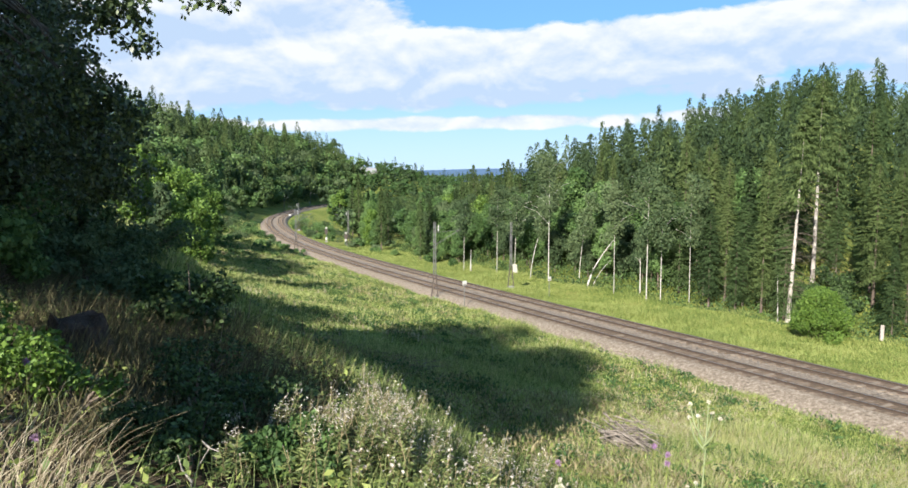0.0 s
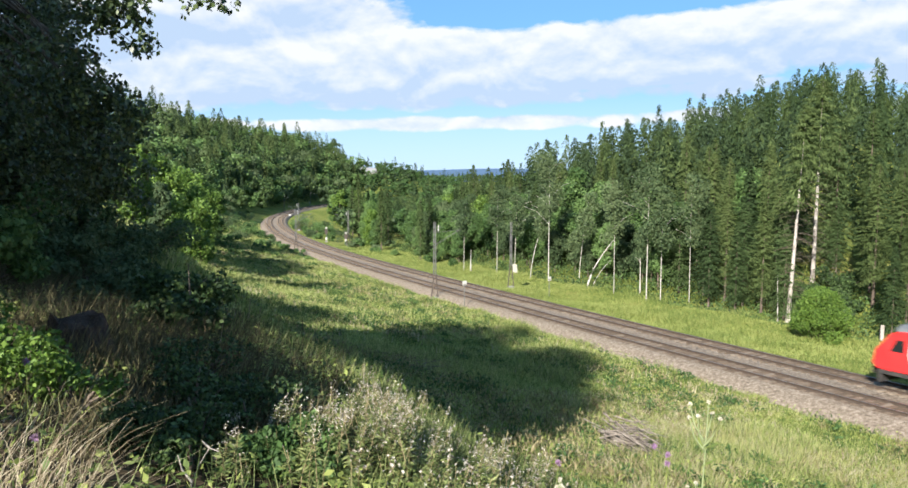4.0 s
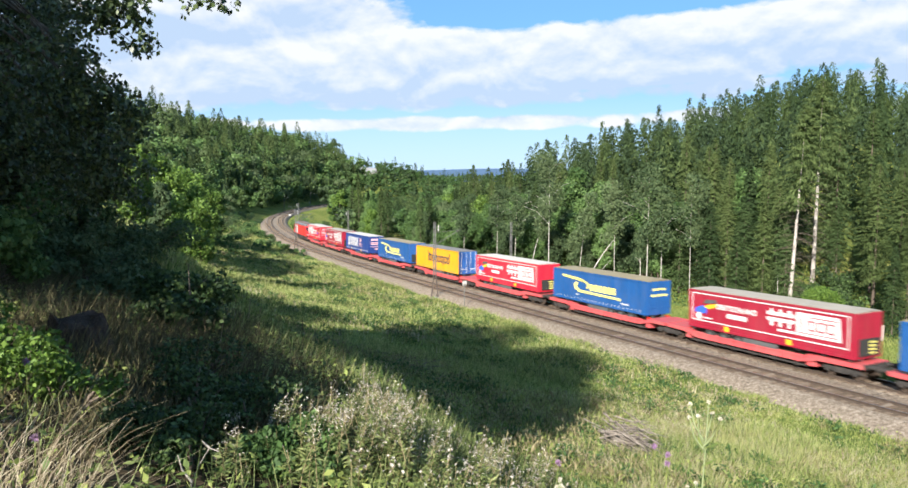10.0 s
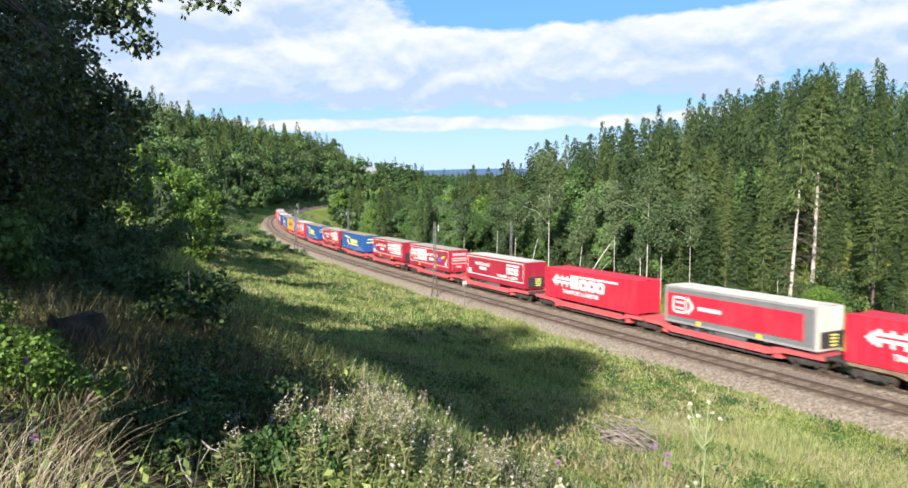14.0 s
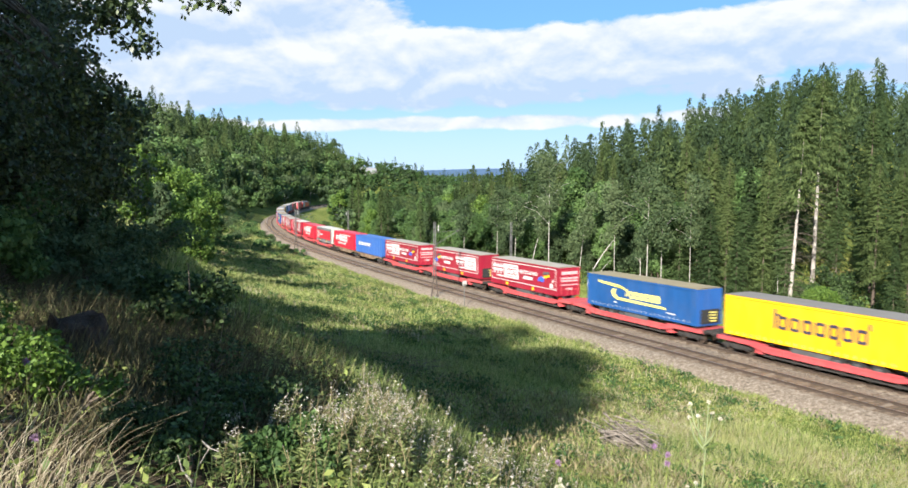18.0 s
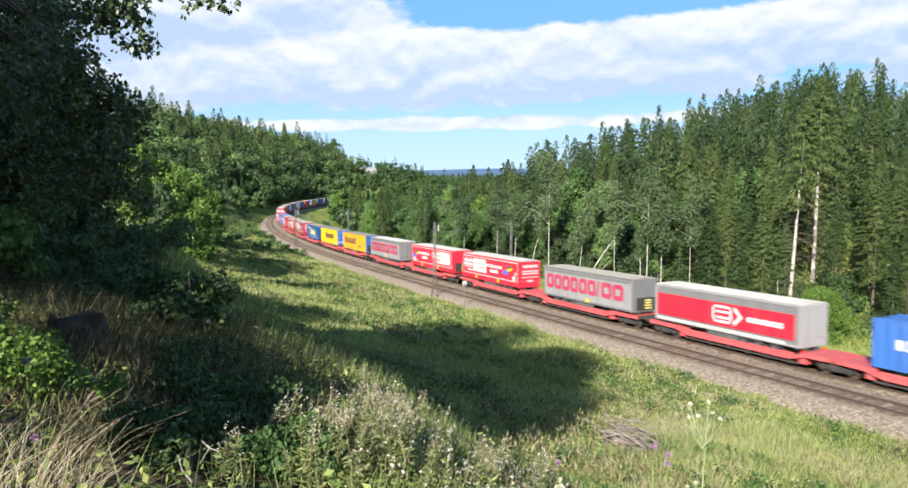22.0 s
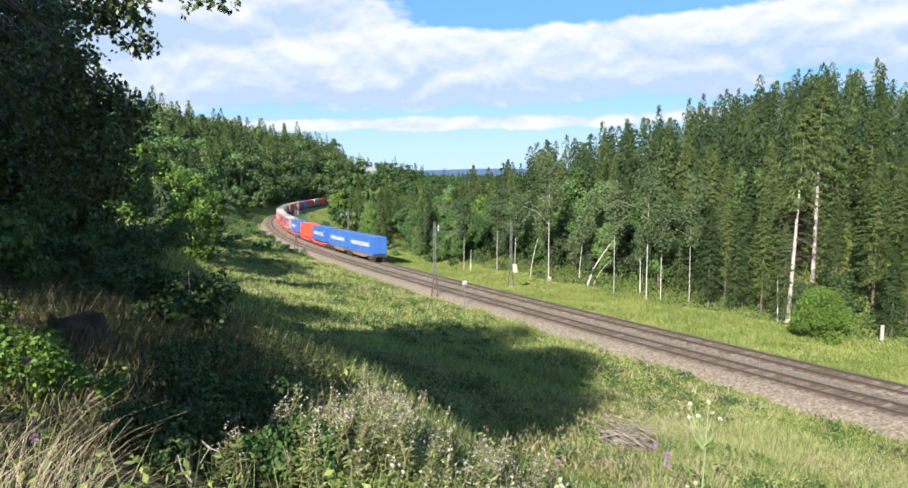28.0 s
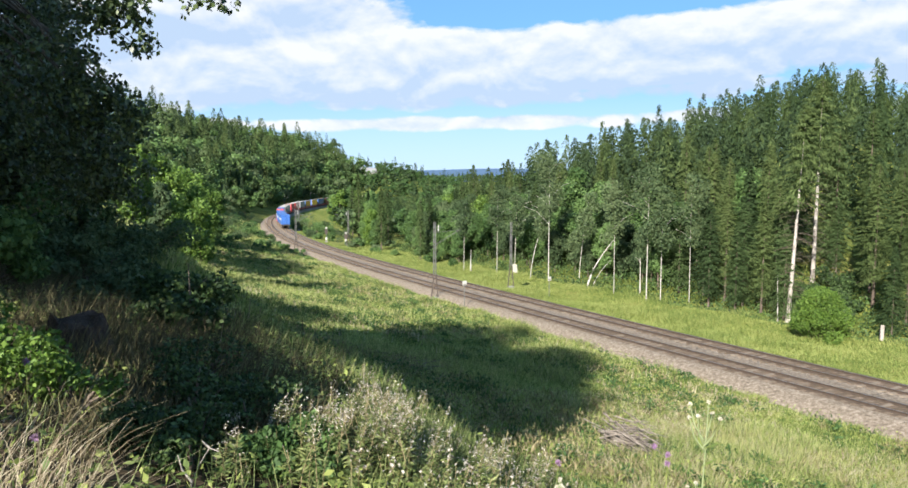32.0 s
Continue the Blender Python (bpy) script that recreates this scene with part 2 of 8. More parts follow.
def fast_mesh(name, co, tris, mats=(), mat_index=None, smooth_faces=False):
    """A mesh of triangles (or quads) out of number arrays."""
    me = bpy.data.meshes.new(name)
    n, k = len(tris), tris.shape[1]
    me.vertices.add(len(co))
    me.vertices.foreach_set("co", np.ascontiguousarray(co, dtype=np.float32).ravel())
    me.loops.add(n * k)
    me.loops.foreach_set("vertex_index", np.ascontiguousarray(tris, dtype=np.int32).ravel())
    me.polygons.add(n)
    me.polygons.foreach_set("loop_start", np.arange(0, n * k, k, dtype=np.int32))
    for m in mats:
        me.materials.append(m)
    if mat_index is not None:
        me.polygons.foreach_set("material_index", np.ascontiguousarray(mat_index, dtype=np.int32))
    if smooth_faces:
        me.polygons.foreach_set("use_smooth", np.ones(n, dtype=bool))
    me.update(calc_edges=True)
    return me


def axis_lines(lo, hi, fine_lo, fine_hi, step, grow):
    v = list(np.arange(fine_lo, fine_hi + step, step))
    a, st = v[0], step
    while a > lo:
        st *= grow
        a -= st
        v.insert(0, a)
    b, st = v[-1], step
    while b < hi:
        st *= grow
        b += st
        v.append(b)
    return np.array(v)


def make_ground():
    gx = axis_lines(-3800, 3800, -45, 50, 1.3, 1.08)
    gy = axis_lines(-1500, 4300, -6, 110, 1.3, 1.06)
    X, Y = np.meshgrid(gx, gy)
    Z = ground_z(X.ravel(), Y.ravel())
    s, d = near_line(X.ravel(), Y.ravel())
    # cut the bed of the railway out below its ballast
    Z = np.where(np.abs(d) < 4.5, Z - 0.25, Z)
    co = np.stack([X.ravel(), Y.ravel(), Z], 1)
    nx, ny = len(gx), len(gy)
    i = (np.arange(ny - 1)[:, None] * nx + np.arange(nx - 1)[None, :]).ravel()
    quads = np.stack([i, i + 1, i + nx + 1, i + nx], 1)
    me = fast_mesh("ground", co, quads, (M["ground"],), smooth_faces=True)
    return tagged(new("ground", me), "grassy valley ground sloping down to the railway line", "ground", kind="structure")


def sweep(name, profile, s0, s1, step, mats, face_mats=None, offset=0.0, closed=False):
    """A profile of (d, z) points carried along the railway."""
    s = np.arange(s0, s1 + step * 0.5, step)
    k = len(profile)
    rows = []
    for d, z in profile:
        x, y, zz = line(s, offset + d, z)
        rows.append(np.stack([x, y, zz], 1))
    co = np.stack(rows, 1).reshape(-1, 3)
    n = len(s)
    edges = [(j, (j + 1) % k) for j in range(k if closed else k - 1)]
    i = np.arange(n - 1) * k
    quads, idx = [], []
    for e, (a, b) in enumerate(edges):
        quads.append(np.stack([i + a, i + b, i + k + b, i + k + a], 1))
        idx.append(np.full(n - 1, face_mats[e] if face_mats else 0))
    me = fast_mesh(name, co, np.concatenate(quads), mats, np.concatenate(idx))
    return new(name, me)


def make_railway():
    bed = sweep("ballast_bed", [(5.35, -1.1), (4.9, -0.78), (3.75, -0.22), (3.3, -0.17), (0.9, -0.19), (0, -0.26), (-0.9, -0.19), (-3.3, -0.17), (-3.7, -0.22), (-4.5, -0.78), (-4.8, -1.2)],
                -718, 798, 2.0, (M["ballast"], M["track_bed"]), [0, 0, 0, 1, 0, 0, 1, 0, 0, 0])
    tagged(bed, "grey-brown crushed stone ballast bed under two tracks", "ballast", kind="structure")
    head = 0.036
    prof = [(-0.075, -0.17), (-0.075, -0.155), (-0.012, -0.135), (-0.012, -0.05), (-head, -0.035), (-head, 0.0), (head, 0.0), (head, -0.035), (0.012, -0.05), (0.012, -0.135), (0.075, -0.155), (0.075, -0.17)]
    tone = [0, 0, 0, 0, 0, 1, 0, 0, 0, 0, 0]
    for side, words in ((1, "near railway track with rusty steel rails on concrete sleepers"), (-1, "railway track that the freight train runs on, rusty steel rails")):
        track = tagged(new("railway_track"), words, "railway track", "tracks of the line", "structure")
        for r in (-0.753, 0.753):
            ob = sweep("rail", prof, -718, 798, 2.0, (M["rail"], M["rail_head"]), tone, TRACK * side + r)
            ob.parent = track
        # sleepers: a tapered concrete block with a lowered middle
        half = [(-1.3, 0.10), (-1.25, 0.0), (-0.5, 0.0), (-0.3, -0.03), (0.3, -0.03), (0.5, 0.0), (1.25, 0.0), (1.3, 0.10)]
        vs, fs = [], []
        for x, drop in half:
            z = -0.145 - (0.03 if drop < 0 else 0) - max(0, drop)
            vs += [(-0.13, x, z), (0.13, x, z), (0.15, x, -0.36), (-0.15, x, -0.36)]
        for i in range(len(half) - 1):
            a = 4 * i
            for j in range(4):
                fs.append((a + j, a + (j + 1) % 4, a + 4 + (j + 1) % 4, a + 4 + j))
        fs += [(3, 2, 1, 0), tuple(len(vs) - 4 + j for j in range(4))]
        me = bpy.data.meshes.new("sleeper")
        me.from_pydata(vs, [], fs)
        me.materials.append(M["sleeper"])
        co, quads = [], []
        base = np.array(vs)
        fq = np.array([f for f in fs])
        count = 0
        for i, s in enumerate(np.arange(-6, 420, 0.63)):
            x, y, z = line(s, TRACK * side)
            a = heading(s) + math.pi / 2
            if i < 150:
                ob = new("sleeper", me)
                ob.parent = track
                ob.matrix_basis = Matrix.Translation((x, y, z)) @ Matrix.Rotation(a, 4, "Z")
            else:
                c, sn = math.cos(a), math.sin(a)
                co.append(np.stack([x + base[:, 0] * c - base[:, 1] * sn, y + base[:, 0] * sn + base[:, 1] * c, z + base[:, 2]], 1))
                quads.append(fq + count)
                count += len(base)
        ob = new("sleepers_beyond", fast_mesh("sleepers_beyond", np.concatenate(co), np.concatenate(quads), (M["sleeper"],)))
        ob.parent = track
        tagged(ob, kind="stuff")


make_ground()
make_railway()

# ---- trees ----
M["spruce"] = material("spruce", ((0.028, 0.05, 0.018), (0.048, 0.08, 0.027), (0.078, 0.115, 0.04)), 0.85, 0.35, leaf=0.32, island=0.28, per_object=0.3, spec=0.2)
M["spruce_pale"] = material("spruce_pale", ((0.042, 0.066, 0.02), (0.072, 0.105, 0.033), (0.11, 0.145, 0.05)), 0.85, 0.35, leaf=0.32, island=0.28, per_object=0.3, spec=0.2)
M["spruce_deep"] = material("spruce_deep", ((0.02, 0.037, 0.016), (0.034, 0.058, 0.024), (0.055, 0.085, 0.034)), 0.85, 0.35, leaf=0.28, island=0.3, spec=0.2)
M["spruce_olive"] = material("spruce_olive", ((0.042, 0.066, 0.022), (0.074, 0.108, 0.036), (0.112, 0.15, 0.054)), 0.85, 0.35, leaf=0.32, island=0.3, spec=0.2)
M["leaf"] = material("leaf", ((0.038, 0.08, 0.02), (0.07, 0.135, 0.036), (0.118, 0.195, 0.058)), 0.65, 0.3, leaf=0.3, island=0.5, per_object=0.45, spec=0.35)
M["leaf_bright"] = material("leaf_bright", ((0.05, 0.10, 0.014), (0.095, 0.17, 0.026), (0.15, 0.235, 0.04)), 0.6, 0.5, leaf=0.3, island=0.5, spec=0.35)
M["leaf_dark"] = material("leaf_dark", ((0.022, 0.042, 0.014), (0.042, 0.076, 0.023), (0.075, 0.12, 0.036)), 0.6, 0.4, leaf=0.22, island=0.6, per_object=0.2, spec=0.25)
M["oak_leaf"] = material("oak_leaf", ((0.026, 0.043, 0.017), (0.052, 0.078, 0.028), (0.10, 0.135, 0.05)), 0.42, 0.5, leaf=0.2, island=0.7, spec=0.5)
M["leaf_grey"] = material("leaf_grey", ((0.04, 0.068, 0.03), (0.072, 0.108, 0.047), (0.112, 0.15, 0.068)), 0.7, 0.3, leaf=0.3, island=0.3, per_object=0.3, spec=0.2)
M["bark"] = material("bark", ((0.06, 0.045, 0.035), (0.12, 0.095, 0.075), (0.2, 0.165, 0.135)), 0.95, 2.5, bump=1.0, bump_scale=18, streak=0.2, spec=0.1)
M["bark_bare"] = material("bark_bare", ((0.19, 0.165, 0.14), (0.33, 0.295, 0.26), (0.47, 0.43, 0.385)), 0.9, 1.6, bump=0.6, bump_scale=12, streak=0.3, spec=0.1)
M["birch_bark"] = material("birch_bark", ((0.13, 0.115, 0.10), (0.38, 0.355, 0.32), (0.58, 0.55, 0.51)), 0.85, 2.2, bump=0.5, bump_scale=12, streak=1.6, spec=0.1)


def tube(points, radii, sides=7):
    """A tapering round limb along a row of points: vertices and quads."""
    pts = np.asarray(points, float)
    n = len(pts)
    t = np.gradient(pts, axis=0)
    t /= np.linalg.norm(t, axis=1)[:, None] + 1e-9
    ref = np.where(np.abs(t[:, 2:3]) > 0.9, np.array([[1.0, 0, 0]]), np.array([[0, 0, 1.0]]))
    u = np.cross(t, ref)
    u /= np.linalg.norm(u, axis=1)[:, None] + 1e-9
    v = np.cross(t, u)
    a = np.linspace(0, 2 * np.pi, sides, endpoint=False)
    r = np.asarray(radii, float)[:, None, None]
    co = pts[:, None, :] + r * (np.cos(a)[None, :, None] * u[:, None, :] + np.sin(a)[None, :, None] * v[:, None, :])
    i = np.arange(n - 1)[:, None] * sides
    j = np.arange(sides)[None, :]
    k = (j + 1) % sides
    q = np.stack([i + j, i + k, i + sides + k, i + sides + j], -1).reshape(-1, 4)
    return co.reshape(-1, 3), q


def join(parts):
    """Several (vertices, faces) into one, all with the same number of corners a face."""
    co, fs, n = [], [], 0
    for c, f in parts:
        co.append(c)
        fs.append(f + n)
        n += len(c)
    return np.concatenate(co), np.concatenate(fs)


def kites(centres, along, across, length, width):
    """Leaves: one pointed four-cornered blade for each centre."""
    n = len(centres)
    l, w = np.asarray(length).reshape(-1, 1), np.asarray(width).reshape(-1, 1)
    co = np.stack([centres - along * l * 0.5, centres + across * w * 0.5 - along * l * 0.05, centres + along * l * 0.5, centres - across * w * 0.5 - along * l * 0.05], 1)
    return co.reshape(-1, 3), np.arange(n * 4).reshape(-1, 4)


def unit(v):
    return v / (np.linalg.norm(v, axis=1)[:, None] + 1e-9)


def spruce_crown(rng, h, base, radius, boughs, sprays, leaf=0.5, taper=0.66):
    """Single boughs that sweep out and down, each a fan of narrow hanging sprays with gaps between the boughs."""
    u = (np.arange(boughs) + rng.rand(boughs)) / boughs
    z0 = base + (h - 0.3 - base) * (1 - (1 - u) ** 1.45)
    f = 1 - (z0 - base) / (h - base)
    ang = np.arange(boughs) * 2.39996 + rng.randn(boughs) * 0.5
    lop = rng.rand(3) * 6.28
    reach = radius * f ** taper * (0.62 + 0.38 * np.clip((1 - f) * 6 + 0.2, 0, 1)) * (0.62 + 0.5 * rng.rand(boughs)) + 0.16
    reach *= 1 + 0.18 * np.sin(ang * 2 + lop[0] + 5 * f) + 0.12 * np.sin(ang * 3 + lop[1] - 9 * f)
    droop = 0.10 + 0.42 * f + 0.10 * rng.randn(boughs)
    own = np.maximum(3, (sprays * (0.35 + 0.65 * np.clip(reach / (0.8 * radius), 0, 1))).astype(int))
    i = np.repeat(np.arange(boughs), own)
    m = len(i)
    t = 0.12 + 0.9 * rng.rand(m) ** 0.72
    r = reach[i] * t
    side = rng.randn(m) * 0.17 * reach[i] * (1.1 - 0.6 * t)
    ca, sa = np.cos(ang[i]), np.sin(ang[i])
    zc = z0[i] - droop[i] * r * (0.35 + 0.65 * t) + 0.10 * r * t ** 2 - np.abs(side) * 0.25 - 0.16 * leaf * rng.rand(m)
    c = np.stack([ca * r - sa * side, sa * r + ca * side, zc], 1)
    out = 0.75 - 0.3 * rng.rand(m)
    al = unit(np.stack([ca * out - sa * np.sign(side) * 0.45, sa * out + ca * np.sign(side) * 0.45, -0.25 - 1.1 * rng.rand(m)], 1) + 0.38 * rng.randn(m, 3))
    ac = unit(np.stack([-sa, ca, 0.5 * rng.randn(m)], 1) + 0.6 * rng.randn(m, 3))
    fine = leaf * (0.5 + 0.5 * np.clip(f[i] * 5, 0, 1))
    ln, wd = fine * (0.7 + 0.8 * rng.rand(m)), fine * (0.18 + 0.22 * rng.rand(m))
    tip = np.array([[0, 0, h - 0.2], [0, 0, h - 0.6], [0, 0, h - 1.0]])
    c, al = np.concatenate([c, tip]), np.concatenate([al, np.array([[0.02, 0, 1.0]] * 3)])
    ac = np.concatenate([ac, np.array([[1.0, 0, 0], [0, 1.0, 0], [0.7, 0.7, 0]])])
    return kites(c, al, ac, np.concatenate([ln, [0.7, 0.9, 1.1]]), np.concatenate([wd, [0.14, 0.22, 0.3]]))


def spruce_meshes(seed, h, base, radius, boughs=230, sprays=34, leaf=0.5, mat="spruce", bark="bark", snags=3):
    rng = np.random.RandomState(seed)
    bend = rng.randn(2) * 0.15
    zs = np.linspace(-0.6, h * 0.98, 9)
    pts = np.stack([bend[0] * (zs / h) ** 2, bend[1] * (zs / h) ** 2, zs], 1)
    rad = 0.011 * h * (1 - 0.93 * np.clip(zs / h, 0, 1)) * np.where(zs < 0, 1.25, 1) * np.where((zs > base + 2) & (base > 9), 0.4, 1)
    parts = [tube(pts, rad, 7)]
    for _ in range(int(base * snags)):            # dead snags on the bare stem
        z0 = base * (0.2 + 0.85 * rng.rand())
        a, l = rng.rand() * 6.28, 0.7 + (1.1 + 0.12 * snags) * rng.rand()
        p = np.array([[0, 0, z0], [math.cos(a) * l * 0.5, math.sin(a) * l * 0.5, z0 - 0.05], [math.cos(a) * l, math.sin(a) * l, z0 - 0.25 * l]])
        parts.append(tube(p, [0.03, 0.022, 0.01], 3))
    snag = None
    if snags > 3:
        snag = [fast_mesh("dead_bough", *q, (M["bark"],)) for q in parts[1:]]
        parts = parts[:1]
    trunk = fast_mesh("trunk", *join(parts), (M[bark],), smooth_faces=True)
    crown = fast_mesh("crown", *spruce_crown(rng, h, base, radius, boughs, sprays, leaf), (M[mat],))
    return trunk, crown, snag


def leafy_crown(rng, blobs, count, size, hang=0.0, facing=0.0, sprig=0, spread=0.15):
    """Leaves on the shells of uneven lumps, so that the crown has gaps and a ragged rim."""
    w = np.array([b[3] ** 2 for b in blobs])
    if sprig:             # leaves gather round the ends of twigs
        count = count // sprig
    pick = rng.choice(len(blobs), count, p=w / w.sum())
    b = np.array(blobs)[pick]
    u = unit(rng.randn(count, 3))
    r = b[:, 3:4] * (0.45 + 0.62 * rng.rand(count, 1) ** 0.5)
    twig = np.sin(u[:, 0:1] * 7 + b[:, 0:1]) * np.sin(u[:, 1:2] * 6 + b[:, 1:2] * 2) * np.sin(u[:, 2:3] * 7)
    r = r * (1 + 0.22 * twig)
    c = b[:, :3] + u * r * np.array([[1, 1, 0.8]])
    if sprig:
        way = unit(u + 0.6 * rng.randn(count, 3) + np.array([[0, 0, -0.5]]))
        reach = spread * (0.5 + rng.rand(count, 1))
        c, u, way, reach = (np.repeat(v, sprig, 0) for v in (c, u, way, reach))
        count = len(c)
        c = c + way * reach * (2.4 * rng.rand(count, 1) - 0.6) + rng.randn(count, 3) * reach * 0.3
    al = unit(rng.randn(count, 3) + u * 0.5 + np.array([[0, 0, -hang]]))
    if facing:            # leaves lie on the lumps, so that each lump has a lit and a shaded side
        al = unit(al * (1 - facing) + facing * unit(np.cross(u, rng.randn(count, 3))))
    ac = unit(np.cross(al, u + (0.7 - 0.4 * facing) * rng.randn(count, 3)))
    s = size * (0.6 + 0.8 * rng.rand(count))
    return kites(c, al, ac, s * 1.25, s * 0.8)


def broadleaf_meshes(seed, h, radius, count, size, mat="leaf", bark="bark", lean=(0, 0), low=0.25, stem=0.014, lumps=11):
    rng = np.random.RandomState(seed)
    blobs = []
    for i in range(lumps):
        t = (i + 0.5) / lumps
        z = h * (low + (1 - low) * t * 0.93)
        f = math.sin(math.pi * min(0.97, 0.16 + 0.8 * t)) ** 0.8
        a, q = rng.rand() * 6.28, radius * f * (0.15 + 0.6 * rng.rand())
        blobs.append((math.cos(a) * q + lean[0] * t, math.sin(a) * q + lean[1] * t, z, radius * (0.32 + 0.28 * rng.rand()) * (0.55 + 0.45 * f)))
    zs = np.linspace(-0.5, h * 0.8, 8)
    t = np.clip(zs / h, 0, 1)
    pts = np.stack([lean[0] * t + 0.1 * rng.randn() * t, lean[1] * t + 0.1 * rng.randn() * t, zs], 1)
    parts = [tube(pts, stem * h * (1.15 - 1.05 * t), 8)]
    for bx, by, bz, br in blobs[:9]:
        z0 = bz * (0.45 + 0.2 * rng.rand())
        q = z0 / h
        st = np.array([lean[0] * q, lean[1] * q, z0])
        en = np.array([bx, by, bz])
        mid = (st + en) / 2 + rng.randn(3) * 0.12 * br + np.array([0, 0, -0.1 * br])
        parts.append(tube([st, mid, en], [stem * h * 0.45, stem * h * 0.3, stem * h * 0.08], 5))
    trunk = fast_mesh("trunk", *join(parts), (M[bark],), smooth_faces=True)
    crown = fast_mesh("crown", *leafy_crown(rng, blobs, count, size, 0.2, 0.55), (M[mat],))
    return trunk, crown


def place_tree(name, meshes, x, y, scale, turn, label, category="tree", group="", z=None, tilt=0.0):
    """One tree: an empty at its foot with trunk and crown."""
    z = float(ground_z(x, y)[0]) if z is None else z
    top = new(name)
    top.matrix_basis = Matrix.Translation((x, y, z - 0.05)) @ Matrix.Rotation(tilt, 4, "Y") @ Matrix.Rotation(turn, 4, "Z") @ Matrix.Scale(scale, 4)
    for part_name, me in zip(("trunk", "crown", "dead_bough"), meshes):
        for one in me if isinstance(me, list) else [me]:
            if one is not None:
                ob = new(part_name, one)
                ob.parent = top
    return tagged(top, label, category, group)


SPRUCES = [spruce_meshes(11 + i, (21, 24, 19, 22, 26)[i], (2.0, 3.5, 1.5, 5.0, 4.0)[i], (3.1, 3.3, 3.0, 3.0, 3.4)[i], 250, 40, 0.5, mat=("spruce", "spruce_pale", "spruce", "spruce", "spruce_pale")[i]) for i in range(5)]
NEAR_SPRUCES = [spruce_meshes(15 + i, (21, 24, 19)[i], (2.5, 4.5, 2.0)[i], (3.4, 3.7, 3.3)[i], 300, 74, 0.36, ("spruce", "spruce_pale", "spruce")[i]) for i in range(3)]
BROADS = [broadleaf_meshes(31 + i, (15, 13, 17, 11)[i], (4.2, 3.8, 4.6, 3.4)[i], 6800, 0.31, mat=("leaf", "leaf", "leaf_dark", "leaf_grey")[i], lumps=15) for i in range(4)]


def merged_woods(name, label, places, rng, fine=1.0):
    """Far woods as one mass of trees: spruces and broadleaved trees, each with its own turn and size."""
    cos, faces, tone, n = [], [], [], 0
    kinds = []
    for i in range(4):
        g = np.random.RandomState(71 + i)
        kinds.append((spruce_crown(g, (20, 23, 18, 21)[i], 2.0, (3.5, 3.7, 3.4, 3.3)[i], int(80 * fine), 10, 1.1 / fine ** 0.4, 0.55), (0, 1, 2, 0, 3, 2)))
    for i in range(4):
        g = np.random.RandomState(81 + i)
        blobs = [(g.randn() * 2.0, g.randn() * 2.0, 3.5 + 10 * g.rand(), 1.5 + 1.3 * g.rand()) for _ in range(9)]
        kinds.append((leafy_crown(g, blobs, int(400 * fine), 1.0 / fine ** 0.5, 0.0, 0.65), ((4, 6, 4), (5, 5, 6), (4, 4, 5), (5, 5, 4))[i]))
    for x, y, kind, scale in places:
        (co, f), tones = kinds[kind]
        t = tones[rng.randint(len(tones))]
        a = rng.rand() * 6.28
        c, s = math.cos(a) * scale, math.sin(a) * scale
        z = ground_z(x, y)[0] - 0.3
        cos.append(np.stack([x + co[:, 0] * c - co[:, 1] * s, y + co[:, 0] * s + co[:, 1] * c, z + co[:, 2] * scale], 1))
        faces.append(f + n)
        tone.append(np.full(len(f), t))
        n += len(co)
    me = fast_mesh(name, np.concatenate(cos), np.concatenate(faces), (M["spruce"], M["spruce_pale"], M["spruce_deep"], M["spruce_olive"], M["leaf"], M["leaf_dark"], M["leaf_grey"]), np.concatenate(tone))
    return tagged(new(name, me), label, "woods", kind="stuff")

# ---- the woods ----
def near_end(x, y):
    """The wood is lower towards its near end."""
    return 1 - 0.2 * float(smooth(0.49, 0.565, math.atan2(x, y)))


def pick_spruce(rng):
    return SPRUCES[rng.randint(5)]


